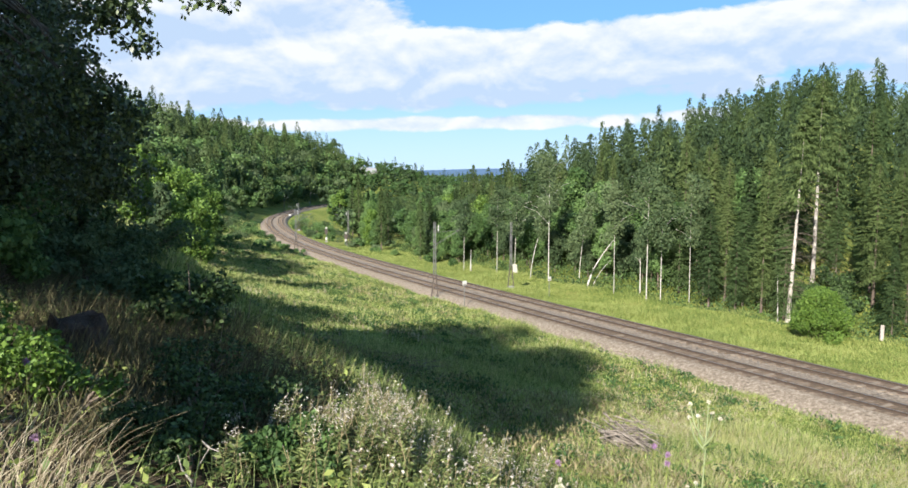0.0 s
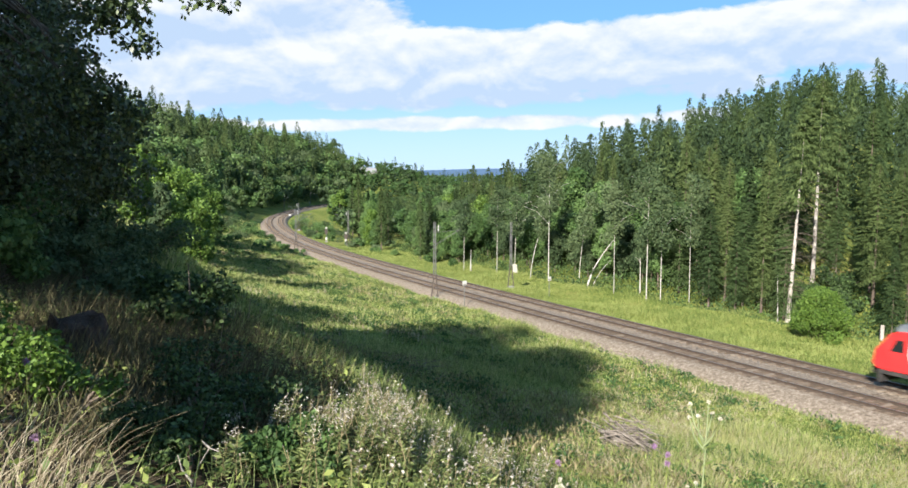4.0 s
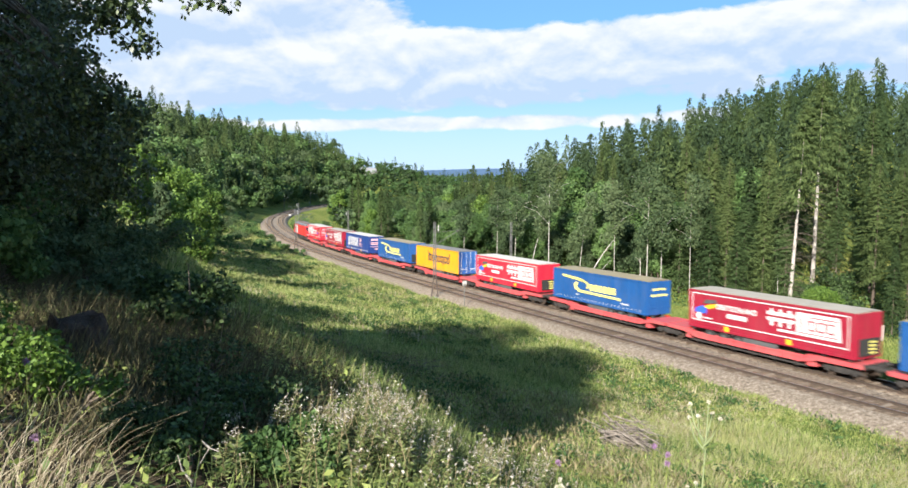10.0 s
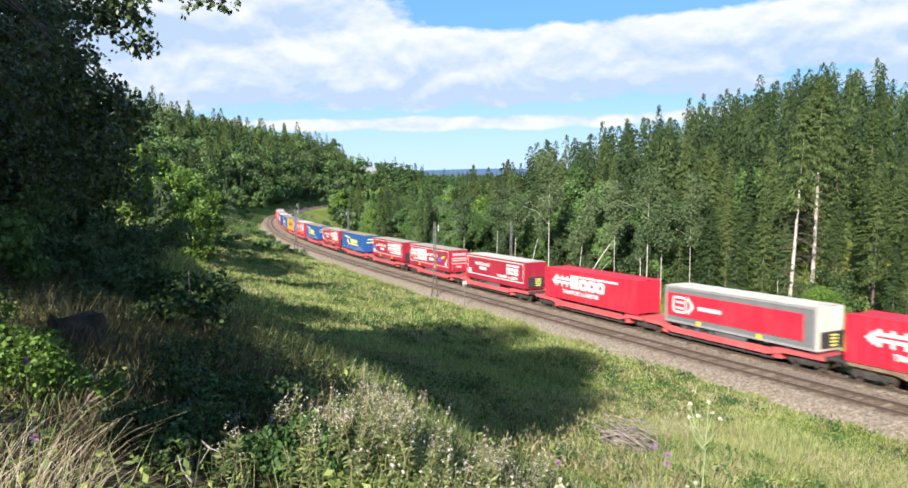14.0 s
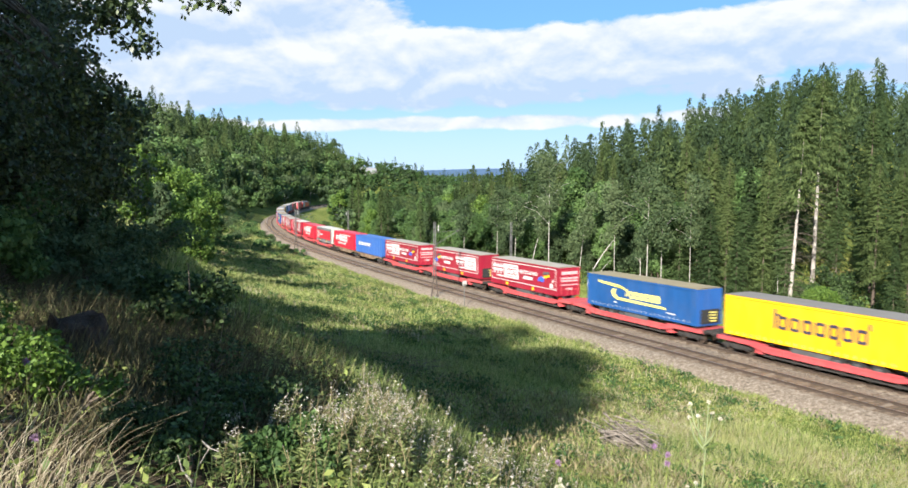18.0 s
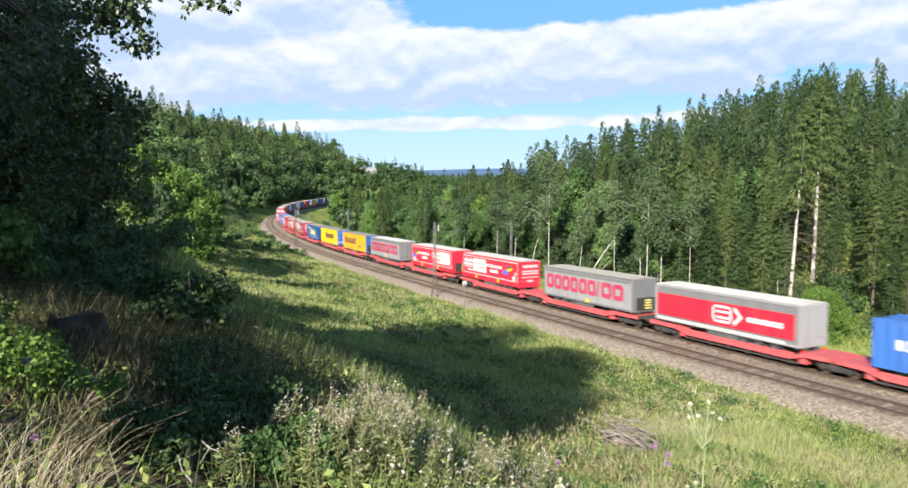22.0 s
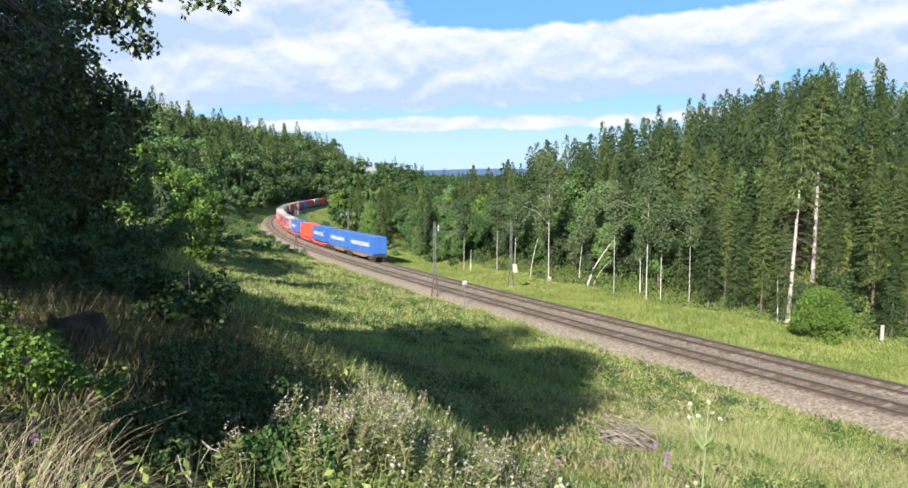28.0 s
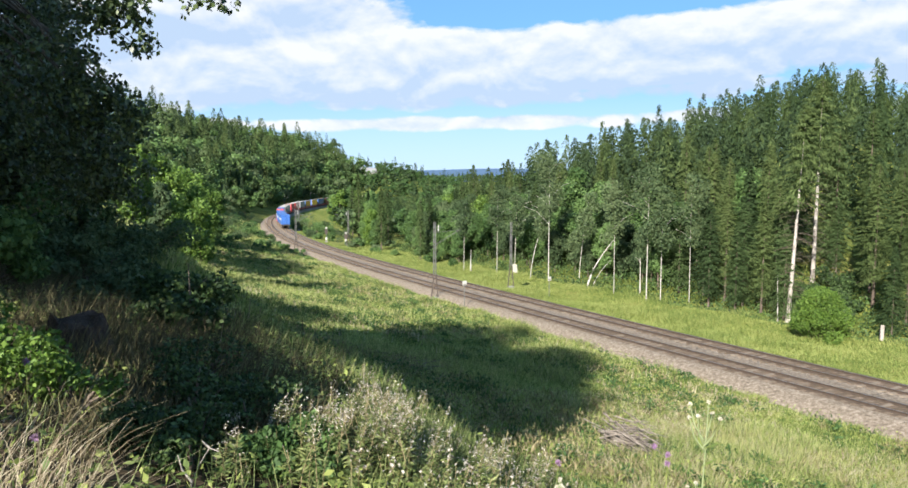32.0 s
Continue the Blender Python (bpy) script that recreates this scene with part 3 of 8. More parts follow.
def plant_woods():
    rng = np.random.RandomState(5)
    # wood edge beyond the tracks: tree by tree
    for row, d0 in enumerate((18.5, 22, 26, 30.5)):
        s = -6.0 + row * 1.7
        while s < 128:
            d = -(d0 + (3.0 if 36 < s < 90 else 0.0) * (row < 2) + rng.randn() * 1.0)
            x, y, _ = line(s, d)
            if abs((x - 28) * 24 - (y - 52) * 11) / 26.4 < 3.4 and y < 79:
                s += 2.0
                continue
            if -0.089 < x / y < -0.060:
                s += 2.0
                continue
            birchy = s > 44 + rng.randn() * 4
            if row == 0 and s < 40 and rng.rand() < 0.45:
                s += 2.0
                continue
            if birchy and (row < 2 or rng.rand() < 0.5):
                k = rng.choice([0, 1, 3, 3, 3])
                size = (0.52, 0.66, 0.8, 0.85)[row] * (0.8 + 0.4 * rng.rand())
                place_tree("broadleaf_tree", BROADS[k], x, y, size, rng.rand() * 6.28, ("leafy green broadleaved tree at the edge of the wood", "fresh green broadleaved tree at the edge of the wood", "dark green broadleaved tree at the edge of the wood", "grey-green willow at the edge of the wood")[k], "tree", "trees of the wood edge")
            else:
                size = (0.50, 0.56, 0.62, 0.68)[row] * (0.8 + 0.3 * rng.rand()) * near_end(x, y)
                place_tree("spruce", NEAR_SPRUCES[rng.randint(3)] if s < 42 and row < 3 else pick_spruce(rng), x, y, size, rng.rand() * 6.28, "tall dark green spruce at the edge of the wood", "tree", "trees of the wood edge")
            s += 2.7 + 1.6 * rng.rand()
    # two tall spruces with long bare stems, and a dead one between
    for x, y, h, lean in ((31.2, 67.2, 0.80, 0.05), (39.2, 79.0, 0.87, 0.012)):
        place_tree("spruce", TALL_SPRUCE, x, y, h, x, "tall spruce with a long bare pale stem", "tree", "trees of the wood edge", tilt=lean)
    for x, y, h in ((34.2, 76.5, 0.5), (36.3, 82.0, 0.62), (43.4, 83.5, 0.6), (40.4, 86.5, 0.62), (32.2, 73.8, 0.36), (42.0, 79.5, 0.4)):
        place_tree("spruce", NEAR_SPRUCES[int(x) % 3], x, y, h, x * 3.1, "dark green spruce behind the bare stems", "tree", "trees of the wood edge")
    for d0 in (35.5, 40.5, 46):
        s = -34.0 + rng.rand() * 2
        while s < 34:
            x, y, _ = line(s, -(d0 + rng.randn()))
            place_tree("spruce", pick_spruce(rng), x, y, (0.66 + 0.10 * rng.rand()) * (1 - 0.26 * float(smooth(24, -6, s))) * near_end(x, y), rng.rand() * 6.28, "tall dark green spruce inside the wood", "tree", "trees of the wood edge")
            s += 3.6 + 1.4 * rng.rand()
    places = []
    for d0 in np.arange(35, 152, 5.0):
        for s in np.arange(-40, 330, 4.0 + d0 * 0.012):
            if s > 118 + rng.randn() * 10 and d0 < 45 or s < 34 and d0 < 49:
                continue
            x, y, _ = line(s + rng.randn() * 1.5, -(d0 + rng.randn() * 1.5))
            if y < 8 or y > 420 or (d0 > 131 and s > 110) or math.atan2(x, y) > 0.66:
                continue
            kind = rng.randint(4) if s < 125 or rng.rand() < 0.5 else 4 + rng.randint(4)
            places.append((float(x), float(y), kind, (0.68 + 0.10 * rng.rand()) * near_end(x, y) * (1.09 - 0.27 * smooth(25, -12, s) - 0.01 * smooth(10, 60, s) - 0.15 * smooth(70, 200, s))))
    merged_woods("wooded_hillside", "dense spruce wood covering the hillside beyond the tracks", places, rng)
    # inside of the bend and the valley beyond
    places = []
    for s in np.arange(126, 560, 7):
        for d0 in np.arange(16, 60, 6.5):
            if rng.rand() < 0.25 or (d0 > 17 and 118 < s < 160 and d0 < 48) or (s < 200 and d0 < 18) or (200 < s < 330 and d0 < 26):
                continue
            x, y, _ = line(s + rng.randn() * 2, -(d0 + rng.randn() * 2))
            if math.atan2(x, y) < -0.162 and y > 230 or (-0.089 < x / y < -0.060 and 120 < y < 215):
                continue
            places.append((float(x), float(y), 4 + rng.randint(4) if rng.rand() < 0.7 else rng.randint(4), 0.42 + 0.3 * rng.rand()))
    for r in np.arange(430, 1560, 42):
        for a in np.arange(-0.24, 0.2, 12.0 / r):
            q = a + rng.randn() * 0.01
            rr = r + rng.randn() * 8
            if abs(q + 0.117) < 0.014 and 500 < rr < 620:
                continue
            places.append((rr * math.sin(q), rr * math.cos(q), 4 + rng.randint(4) if rng.rand() < 0.6 else rng.randint(4), 0.6 + 0.4 * rng.rand()))
    for _ in range(380):
        x, y = -74 + rng.randn() * 52, 590 + rng.randn() * 38
        if abs(x / y + 0.1177) < 0.013 and 572 < y < 616:
            continue
        places.append((x, y, 4 + 2 * rng.randint(2) if rng.rand() < 0.8 else rng.randint(4), 0.5 + 0.3 * rng.rand()))
    merged_woods("valley_woods", "mixed green woods in the valley inside the bend", places, rng, 0.6)
    # hill on the outside of the bend
    places = []
    for s in np.arange(120, 560, 5.5):
        for d0 in np.arange((13 if s > 300 else 17) + max(0, 36 - (s - 120) * 0.25), 85, 6.6):
            x, y, _ = line(s + rng.randn() * 3.0, d0 + rng.randn() * 3.0)
            big = (0.5 if d0 < 26 else 0.86 if d0 < 50 else 1.08) * (1 + (0.97 if d0 < 26 else 0.56 if d0 < 50 else 0.34) * float(smooth(240, 360, s)))
            if x / y > -0.135 and y > 440:
                big *= 0.62
            leafy = rng.rand() < (0.75 if d0 < 30 else 0.42)
            kind = (4 + rng.randint(4) if s < 240 and d0 < 38 else rng.choice([4, 7, 6, 5, 6])) if leafy else rng.randint(4)
            places.append((float(x), float(y), kind, big * (1.08 if leafy else 1.0) * (0.84 + 0.24 * rng.rand())))
    merged_woods("wooded_slope", "mixed woods on the slope outside the bend", places, rng, 1.3)
    # light green trees at the upper rim of the meadow
    for x, y, k, size in ((-34, 78, 0, 0.8), (-37, 92, 3, 0.9), (-40, 74, 0, 1.0), (-44, 110, 0, 1.05),
                          (-28.5, 55, 0, 0.75), (-50, 100, 2, 1.1), (-27, 77, 0, 0.64), (-31, 86, 0, 0.76), (-34, 96, 0, 0.82), (-40, 114, 0, 0.95), (-37.5, 104, 1, 0.85), (-45, 122, 0, 1.0), (-43, 132, 1, 0.55), (-46, 140, 0, 0.75), (-36, 64, 2, 0.9)):
        place_tree("broadleaf_tree", RIM[k], x, y, size, x * 1.7, "light green broadleaved tree at the rim of the meadow", "tree", "trees at the rim of the meadow")

    # trees on the inside of the bend, one by one
    for x, y, k, size in ((-50, 318, 0, 1.0), (-46, 322, 2, 1.1), (-54, 330, 1, 1.0), (-40, 300, 0, 1.05), (-30.5, 233, 5, 0.86), (-33.5, 240, 4, 0.8), (-28, 238, 4, 0.75), (-26, 229, 0, 0.8), (-36.5, 262, 1, 0.9), (-31, 266, 2, 1.0),
                          (-15.6, 156, 5, 0.58), (-17.6, 163, 1, 0.5), (-9.6, 166, 2, 0.5), (-19.5, 172, 0, 0.6), (-16.5, 182, 4, 0.66), (-21.5, 190, 2, 0.7), (-6.2, 134, 4, 0.54), (-4.6, 139, 6, 0.6), (-6.6, 142, 1, 0.5), (-3.0, 130, 2, 0.34),
                          (-24, 205, 1, 0.7), (-25, 217, 0, 0.8), (-10, 226, 2, 0.8), (-6, 215, 1, 0.85), (-2, 160, 0, 0.75), (2, 150, 1, 0.7), (-1.5, 175, 2, 0.8), (5, 138, 0, 0.7), (9, 148, 1, 0.8)):
        if k > 3:
            place_tree("spruce", SPRUCES[k - 4], x, y, size, x * 2.1, "dark green spruce on the inside of the bend", "tree", "trees inside the bend")
        else:
            place_tree("broadleaf_tree", RIM[k], x, y, size * 1.25, x * 1.7, ("light green broadleaved tree on the inside of the bend", "leafy green tree on the inside of the bend", "full green broadleaved tree on the inside of the bend", "grey-green willow inside the bend")[k], "tree", "trees inside the bend")

    # undergrowth in the first rows of the wood
    n = 60000
    s, d = -12 + 150 * rng.rand(n), -(17.2 + 17 * rng.rand(n) ** 1.3)
    x, y, _ = line(s, d)
    hgt = (0.4 + 2.6 * patch_height(x, y)) * np.clip((-d - 16.8) / 3, 0.2, 1) * (0.35 + 0.65 * smooth(34, 52, s))
    c = np.stack([x, y, ground_z(x, y) + hgt * rng.rand(n)], 1)
    al = unit(rng.randn(n, 3) + np.array([[0, 0, -0.2]]))
    sz = 0.12 + 0.16 * rng.rand(n)
    me = fast_mesh("undergrowth", *kites(c, al, unit(np.cross(al, rng.randn(n, 3))), sz * 1.2, sz * 0.8), (M["leaf"], M["leaf_dark"]), (rng.rand(n) < 0.78).astype(int))
    tagged(new("undergrowth", me), "dense green undergrowth along the wood edge", "undergrowth", kind="stuff")


def patch_height(x, y):
    return np.clip(0.5 + 0.6 * wave(x, y, 1.7), 0, 1)


TALL_SPRUCE = spruce_meshes(51, 25.5, 14.0, 3.8, boughs=170, sprays=60, leaf=0.42, mat="spruce_pale", bark="bark_bare", snags=8)
RIM = [broadleaf_meshes(61 + i, (12, 10.5, 13, 9)[i], (3.8, 3.4, 4.2, 3.0)[i], 5200, 0.34, mat=("leaf_bright", "leaf", "leaf", "leaf_grey")[i], low=0.1, lumps=14) for i in range(4)]
plant_woods()


def near_trees():
    """The dark wood beside and behind the camera: it shades the bank and part of the meadow."""
    rng = np.random.RandomState(21)
    # the tree whose boughs hang into the view
    specs = [  # foot, height, crown lumps (x, y, z, r) relative to the foot, leaves, leaf size
        ("oak_tree", (-13.4, 12.6), [(1.2, 1.5, 5.0, 2.4), (3.0, 2.0, 6.6, 2.2), (1.5, 3.5, 3.0, 2.4), (0.2, 0.2, 7.5, 2.8), (2.8, 4.2, 4.4, 1.75), (-2, 1, 5, 3.0), (1, -1.5, 7, 2.5), (3.6, 3.0, 1.6, 1.8), (-1.0, 2.0, 1.8, 2.2), (1.8, 0.4, 9.0, 1.8), (3.4, 3.0, 0.9, 1.6)], 150000, 0.088),
        ("oak_tree", (-16.5, 22.0), [(0, 0, 6, 2.6), (2.2, 1.5, 4.0, 2.4), (3.0, 2.5, 2.2, 2.2), (0.5, 1, 8.5, 2.4), (2.9, 0.5, 6.4, 1.6), (1.5, 4, 1.8, 2.2)], 72000, 0.115),
    ]
    for name, (x, y), lumps, count, size in specs:
        trunk, crown = lump_tree(rng, lumps, count, size, 22)
        place_tree(name, (trunk, crown), x, y, 1.0, 0.0, "dark leafy oak beside the bank with overhanging boughs", "tree", "oaks beside the bank")
    # boughs of the oak that hang out over the bank
    fx, fy = -13.4, 12.6
    fz = float(ground_z(fx, fy)[0])
    sprays, limbs = [], []
    # bearing, height angle, distance and width of each spray, in degrees and metres
    for az, el, r, rad in ((-18.0, 13.4, 9.0, 0.2), (-17.0, 13.0, 9.0, 0.13), (-18.9, 13.8, 9.0, 0.2), (-26.0, 12.0, 10.0, 0.28), (-24.6, 12.3, 10.0, 0.27), (-23.6, 12.0, 10.0, 0.24), (-23.1, 10.5, 10.0, 0.19), (-23.9, 9.7, 10.0, 0.16),
                           (-23.2, 9.5, 10.0, 0.11), (-25.2, 10.9, 10.0, 0.18), (-27.4, 11.4, 10.5, 0.2), (-28.4, 9.6, 10.5, 0.26), (-26.8, 8.2, 10.5, 0.26), (-26.3, 7.2, 10.5, 0.3), (-25.4, 6.1, 11.0, 0.27), (-24.6, 5.6, 11.0, 0.25), (-23.6, 4.9, 11.0, 0.2),
                           (-23.0, 4.7, 11.0, 0.11), (-25.9, 5.1, 11.0, 0.42), (-24.8, 4.1, 11.0, 0.36), (-26.6, 3.1, 11.5, 0.55), (-24.4, 2.7, 11.5, 0.33), (-25.0, 1.0, 11.5, 0.42), (-24.0, 0.2, 11.5, 0.2), (-27.2, 0.7, 12, 0.6), (-24.8, -1.2, 12, 0.45), (-28.4, 5.0, 11.5, 0.6), (-29.0, 8.0, 11, 0.6)):
        a, e = radians(az), radians(el)
        p = np.array([r * math.sin(a) * math.cos(e) - fx, r * math.cos(a) * math.cos(e) - fy, EYE[2] + r * math.sin(e) - fz])
        sprays.append((*p, rad))
        st = np.array([0.1, 0.0, 6.0])
        limbs.append(tube([st, st * 0.5 + p * 0.5 + np.array([0, 0, 0.9]), p * 0.85 + st * 0.15 + np.array([0, 0, 0.5]), p], [0.05, 0.035, 0.02, 0.004], 5))
    top = tagged(new("oak_tree"), "dark oak with thin boughs hanging over the bank", "tree", "oaks beside the bank")
    top.location = (fx, fy, fz)
    limbs.append(tube([(0, 0.4, -0.4), (0.1, 0.2, 3.0), (0.1, 0, 6.2)], [0.2, 0.15, 0.08], 8))
    for nm, me in (("trunk", fast_mesh("trunk", *join(limbs), (M["bark"],))), ("crown", fast_mesh("crown", *leafy_crown(rng, sprays, 11500, 0.056, 0.7, 0.0, 16, 0.1), (M["oak_leaf"],)))):
        ob = new(nm, me)
        ob.parent = top
    trunk, crown = lump_tree(rng, [(0, 0, 12, 4.2), (2.5, 1, 9, 3.6), (-2.5, 0, 9, 3.8), (0, 2.5, 6, 3.4), (1, -2, 7, 3.5), (-1, 1, 15, 3.4), (2.5, 2.5, 13, 2.8)], 9000, 0.42)
    for x, y, sc in ((-14.9, -0.5, 0.99), (-20.8, 5.5, 1.0), (-25, -9, 1.15), (-36, -2, 1.0), (-17.0, -8.3, 0.74), (-10.4, 3.2, 0.62)):
        place_tree("beech_tree", (trunk, crown), x, y, sc, x * 0.7, "tall dense beech on the slope behind the bank", "tree", "beeches on the slope")

    # sparse tree added out of view, its thin crown dappling the slope
    trunk, crown = lump_tree(rng, [(0, 0, 9, 2.4), (1.5, 1, 7, 2.0), (-1.5, 0, 7.5, 2.0), (0, 1.5, 5, 2.0), (0, -1, 11, 1.8)], 1500, 0.3)
    place_tree("unseen_tree", (trunk, crown), -17.5, -15.0, 0.9, 0.4, "thin tree added out of view behind the camera", "tree")


def lump_tree(rng, lumps, count, size, sprig=0):
    parts = [tube([(0, 0, -0.5), (0.1, 0.05, 2.0), (0.0, 0.1, 4.5), (0.1, 0, 7.0)], [0.42, 0.33, 0.26, 0.14], 10)]
    for bx, by, bz, br in lumps:
        z0 = min(6.5, max(1.2, bz * 0.6))
        st, en = np.array([0, 0, z0]), np.array([bx, by, bz])
        mid = (st + en) / 2 + rng.randn(3) * 0.2
        parts.append(tube([st, mid, en], [0.16, 0.1, 0.03], 6))
        for _ in range(7):
            e2 = en + unit(rng.randn(1, 3))[0] * br * 0.85
            parts.append(tube([mid * 0.3 + en * 0.7, (en + e2) / 2 + rng.randn(3) * 0.1, e2], [0.045, 0.03, 0.008], 4))
    trunk = fast_mesh("trunk", *join(parts), (M["bark"],), smooth_faces=True)
    crown = fast_mesh("crown", *leafy_crown(rng, lumps, count, size, 0.5, 0.0, sprig, 0.26), (M["oak_leaf"],))
    return trunk, crown


near_trees()

# ---- grass and herbs of the meadow ----
M["grass"] = material("grass", ((0.07, 0.115, 0.028), (0.155, 0.225, 0.052), (0.262, 0.335, 0.09), (0.41, 0.41, 0.17)), 0.7, 0.16, leaf=0.36, island=0.6, world=True, spec=0.25, dirt=((0.33, 0.29, 0.12), 0.45, 0.4))
M["grass_verge"] = material("grass_verge", ((0.095, 0.135, 0.03), (0.185, 0.235, 0.06), (0.30, 0.32, 0.105)), 0.7, 0.22, leaf=0.3, island=0.4, world=True, spec=0.25)
M["straw"] = material("straw", ((0.16, 0.125, 0.075), (0.30, 0.25, 0.165), (0.46, 0.40, 0.29)), 0.8, 1.0, leaf=0.15, island=0.5, world=True, spec=0.2)
M["herb"] = material("herb", ((0.075, 0.115, 0.025), (0.16, 0.215, 0.045), (0.28, 0.32, 0.088)), 0.6, 0.8, leaf=0.3, island=0.5, world=True, spec=0.3)
M["down"] = material("down", ((0.22, 0.19, 0.15), (0.38, 0.34, 0.28), (0.60, 0.56, 0.49)), 0.9, 3.0, leaf=0.3, island=0.4, world=True, spec=0.1)
M["stalk"] = material("stalk", ((0.10, 0.085, 0.04), (0.19, 0.16, 0.08), (0.28, 0.23, 0.13)), 0.8, 2.0, island=0.5, world=True, spec=0.2)


def blades(rng, x, y, z, per, height, width, spread, lean=0.35):
    """Tufts of narrow three-cornered blades at the given feet."""
    n = len(x)
    X, Y, Z = np.repeat(x, per), np.repeat(y, per), np.repeat(z, per)
    h = np.repeat(height * np.ones(n), per) * (0.5 + 0.7 * rng.rand(n * per))
    a = rng.rand(n * per) * 6.283
    r = np.repeat(spread * np.ones(n), per) * rng.rand(n * per) ** 0.5
    b = rng.rand(n * per) * 6.283
    foot = np.stack([X + np.cos(a) * r, Y + np.sin(a) * r, Z - 0.04], 1)
    side = np.stack([np.cos(b), np.sin(b), np.zeros(n * per)], 1) * (np.repeat(width * np.ones(n), per) * (0.6 + 0.8 * rng.rand(n * per)))[:, None]
    tip = foot + np.stack([np.cos(a) * lean * h + 0.1 * h * rng.randn(n * per), np.sin(a) * lean * h + 0.1 * h * rng.randn(n * per), h], 1)
    co = np.stack([foot - side, foot + side, tip], 1).reshape(-1, 3)
    return co, np.arange(n * per * 3).reshape(-1, 3)


def patch(x, y):
    """Uneven growth: 0 to 1 over a few metres."""
    return np.clip(0.5 + 0.55 * wave(x, y, 0.8) + 0.3 * wave(x + 40, y - 17, 2.3), 0, 1)


def make_grass():
    rng = np.random.RandomState(3)
    cells = []
    for s0, s1, d0, d1, n in ((-24, 12, 5.3, 39, 30000), (12, 50, 5.3, 42, 30000), (50, 110, 5.4, 40, 22000), (110, 240, 5.4, 24, 14000)):
        s, d = s0 + (s1 - s0) * rng.rand(n), d0 + (d1 - d0) * rng.rand(n)
        x, y, _ = line(s, d)
        cells.append((x, y))
    x, y = np.concatenate([c[0] for c in cells]), np.concatenate([c[1] for c in cells])
    keep = (y > 6) & (np.hypot(x, y) > 9)
    x, y = x[keep], y[keep]
    z = ground_z(x, y)
    far = np.hypot(x, y)
    p = patch(x, y)
    h = (0.14 + 0.62 * p ** 2) * (0.8 + far * 0.004)
    near = far < 44
    co, f = join([blades(rng, x[near], y[near], z[near], 8, h[near], 0.003 + far[near] * 0.00026, 0.3, 0.42), blades(rng, x[~near], y[~near], z[~near], 4, h[~near], 0.006 + far[~near] * 0.00042, 0.25 + 0.12 * (far[~near] > 60), 0.45)])
    tagged(new("meadow_grass", fast_mesh("meadow_grass", co, f, (M["grass"],))), "uneven green and yellowing meadow grass", "grass", kind="stuff")
    # tall dry stems among it
    pick = rng.rand(len(x)) < 0.14 * (1 - patch(x * 0.7 + 31, y * 0.7)) ** 2
    co, f = blades(rng, x[pick], y[pick], z[pick], 3, np.full(pick.sum(), 0.5), 0.010 + far[pick] * 0.0004, 0.2, 0.15)
    tagged(new("dry_grass", fast_mesh("dry_grass", co, f, (M["straw"],))), "dry straw-coloured grass stems in the meadow", "grass", kind="stuff")
    # parched beige patches low on the meadow
    n = 16000
    s, d = -24 + 34 * rng.rand(n), 6.2 + 20 * rng.rand(n)
    x, y, _ = line(s, d)
    keep = rng.rand(n) < 2.2 * (patch(x * 0.45 + 3, y * 0.45 + 8) - 0.42) * np.clip((16 - s) / 14, 0, 1)
    x, y = x[keep], y[keep]
    co, f = blades(rng, x, y, ground_z(x, y), 8, 0.22 + 0.25 * patch(x, y), 0.008, 0.3, 0.7)
    tagged(new("parched_grass", fast_mesh("parched_grass", co, f, (M["straw"],))), "parched beige grass in patches on the meadow", "grass", kind="stuff")
    # broad-leaved herbs in clumps
    n = 115000
    s, d = -24 + 150 * rng.rand(n) ** 1.8, 4.9 + 33 * rng.rand(n) ** 1.15
    x, y, _ = line(s, d)
    keep = (y > 8) & (rng.rand(n) < 1.25 * (1 - patch(x * 1.6 + 9, y * 1.6)))
    x, y = x[keep], y[keep]
    m, far = len(x), np.hypot(x, y)
    c = np.stack([x, y, ground_z(x, y) + 0.04 + (0.15 + 0.5 * patch(x * 1.3 + 20, y * 1.3 - 6)) * rng.rand(m)], 1)
    al = unit(rng.randn(m, 3) * np.array([[1, 1, 0.9]]))
    ln = 0.05 + 0.06 * rng.rand(m) + far * 0.0011
    tagged(new("meadow_herbs", fast_mesh("meadow_herbs", *kites(c, al, unit(np.cross(al, rng.randn(m, 3) * 0.6 + np.array([[0, 0, 1.0]]))), ln * 1.2, ln * 0.42), (M["herb"],))), "leafy green herbs among the meadow grass", "herbs", kind="stuff")
    # taller clumps of weeds scattered over the meadow
    n, k = 2300, 44
    s, d = -22 + 140 * rng.rand(n) ** 1.8, 6.0 + 29 * rng.rand(n)
    x, y, _ = line(s, d)
    keep = (y > 9) & (np.hypot(x, y) > 11) & (patch(x * 0.8 - 12, y * 0.8 + 5) > 0.3)
    x, y = x[keep], y[keep]
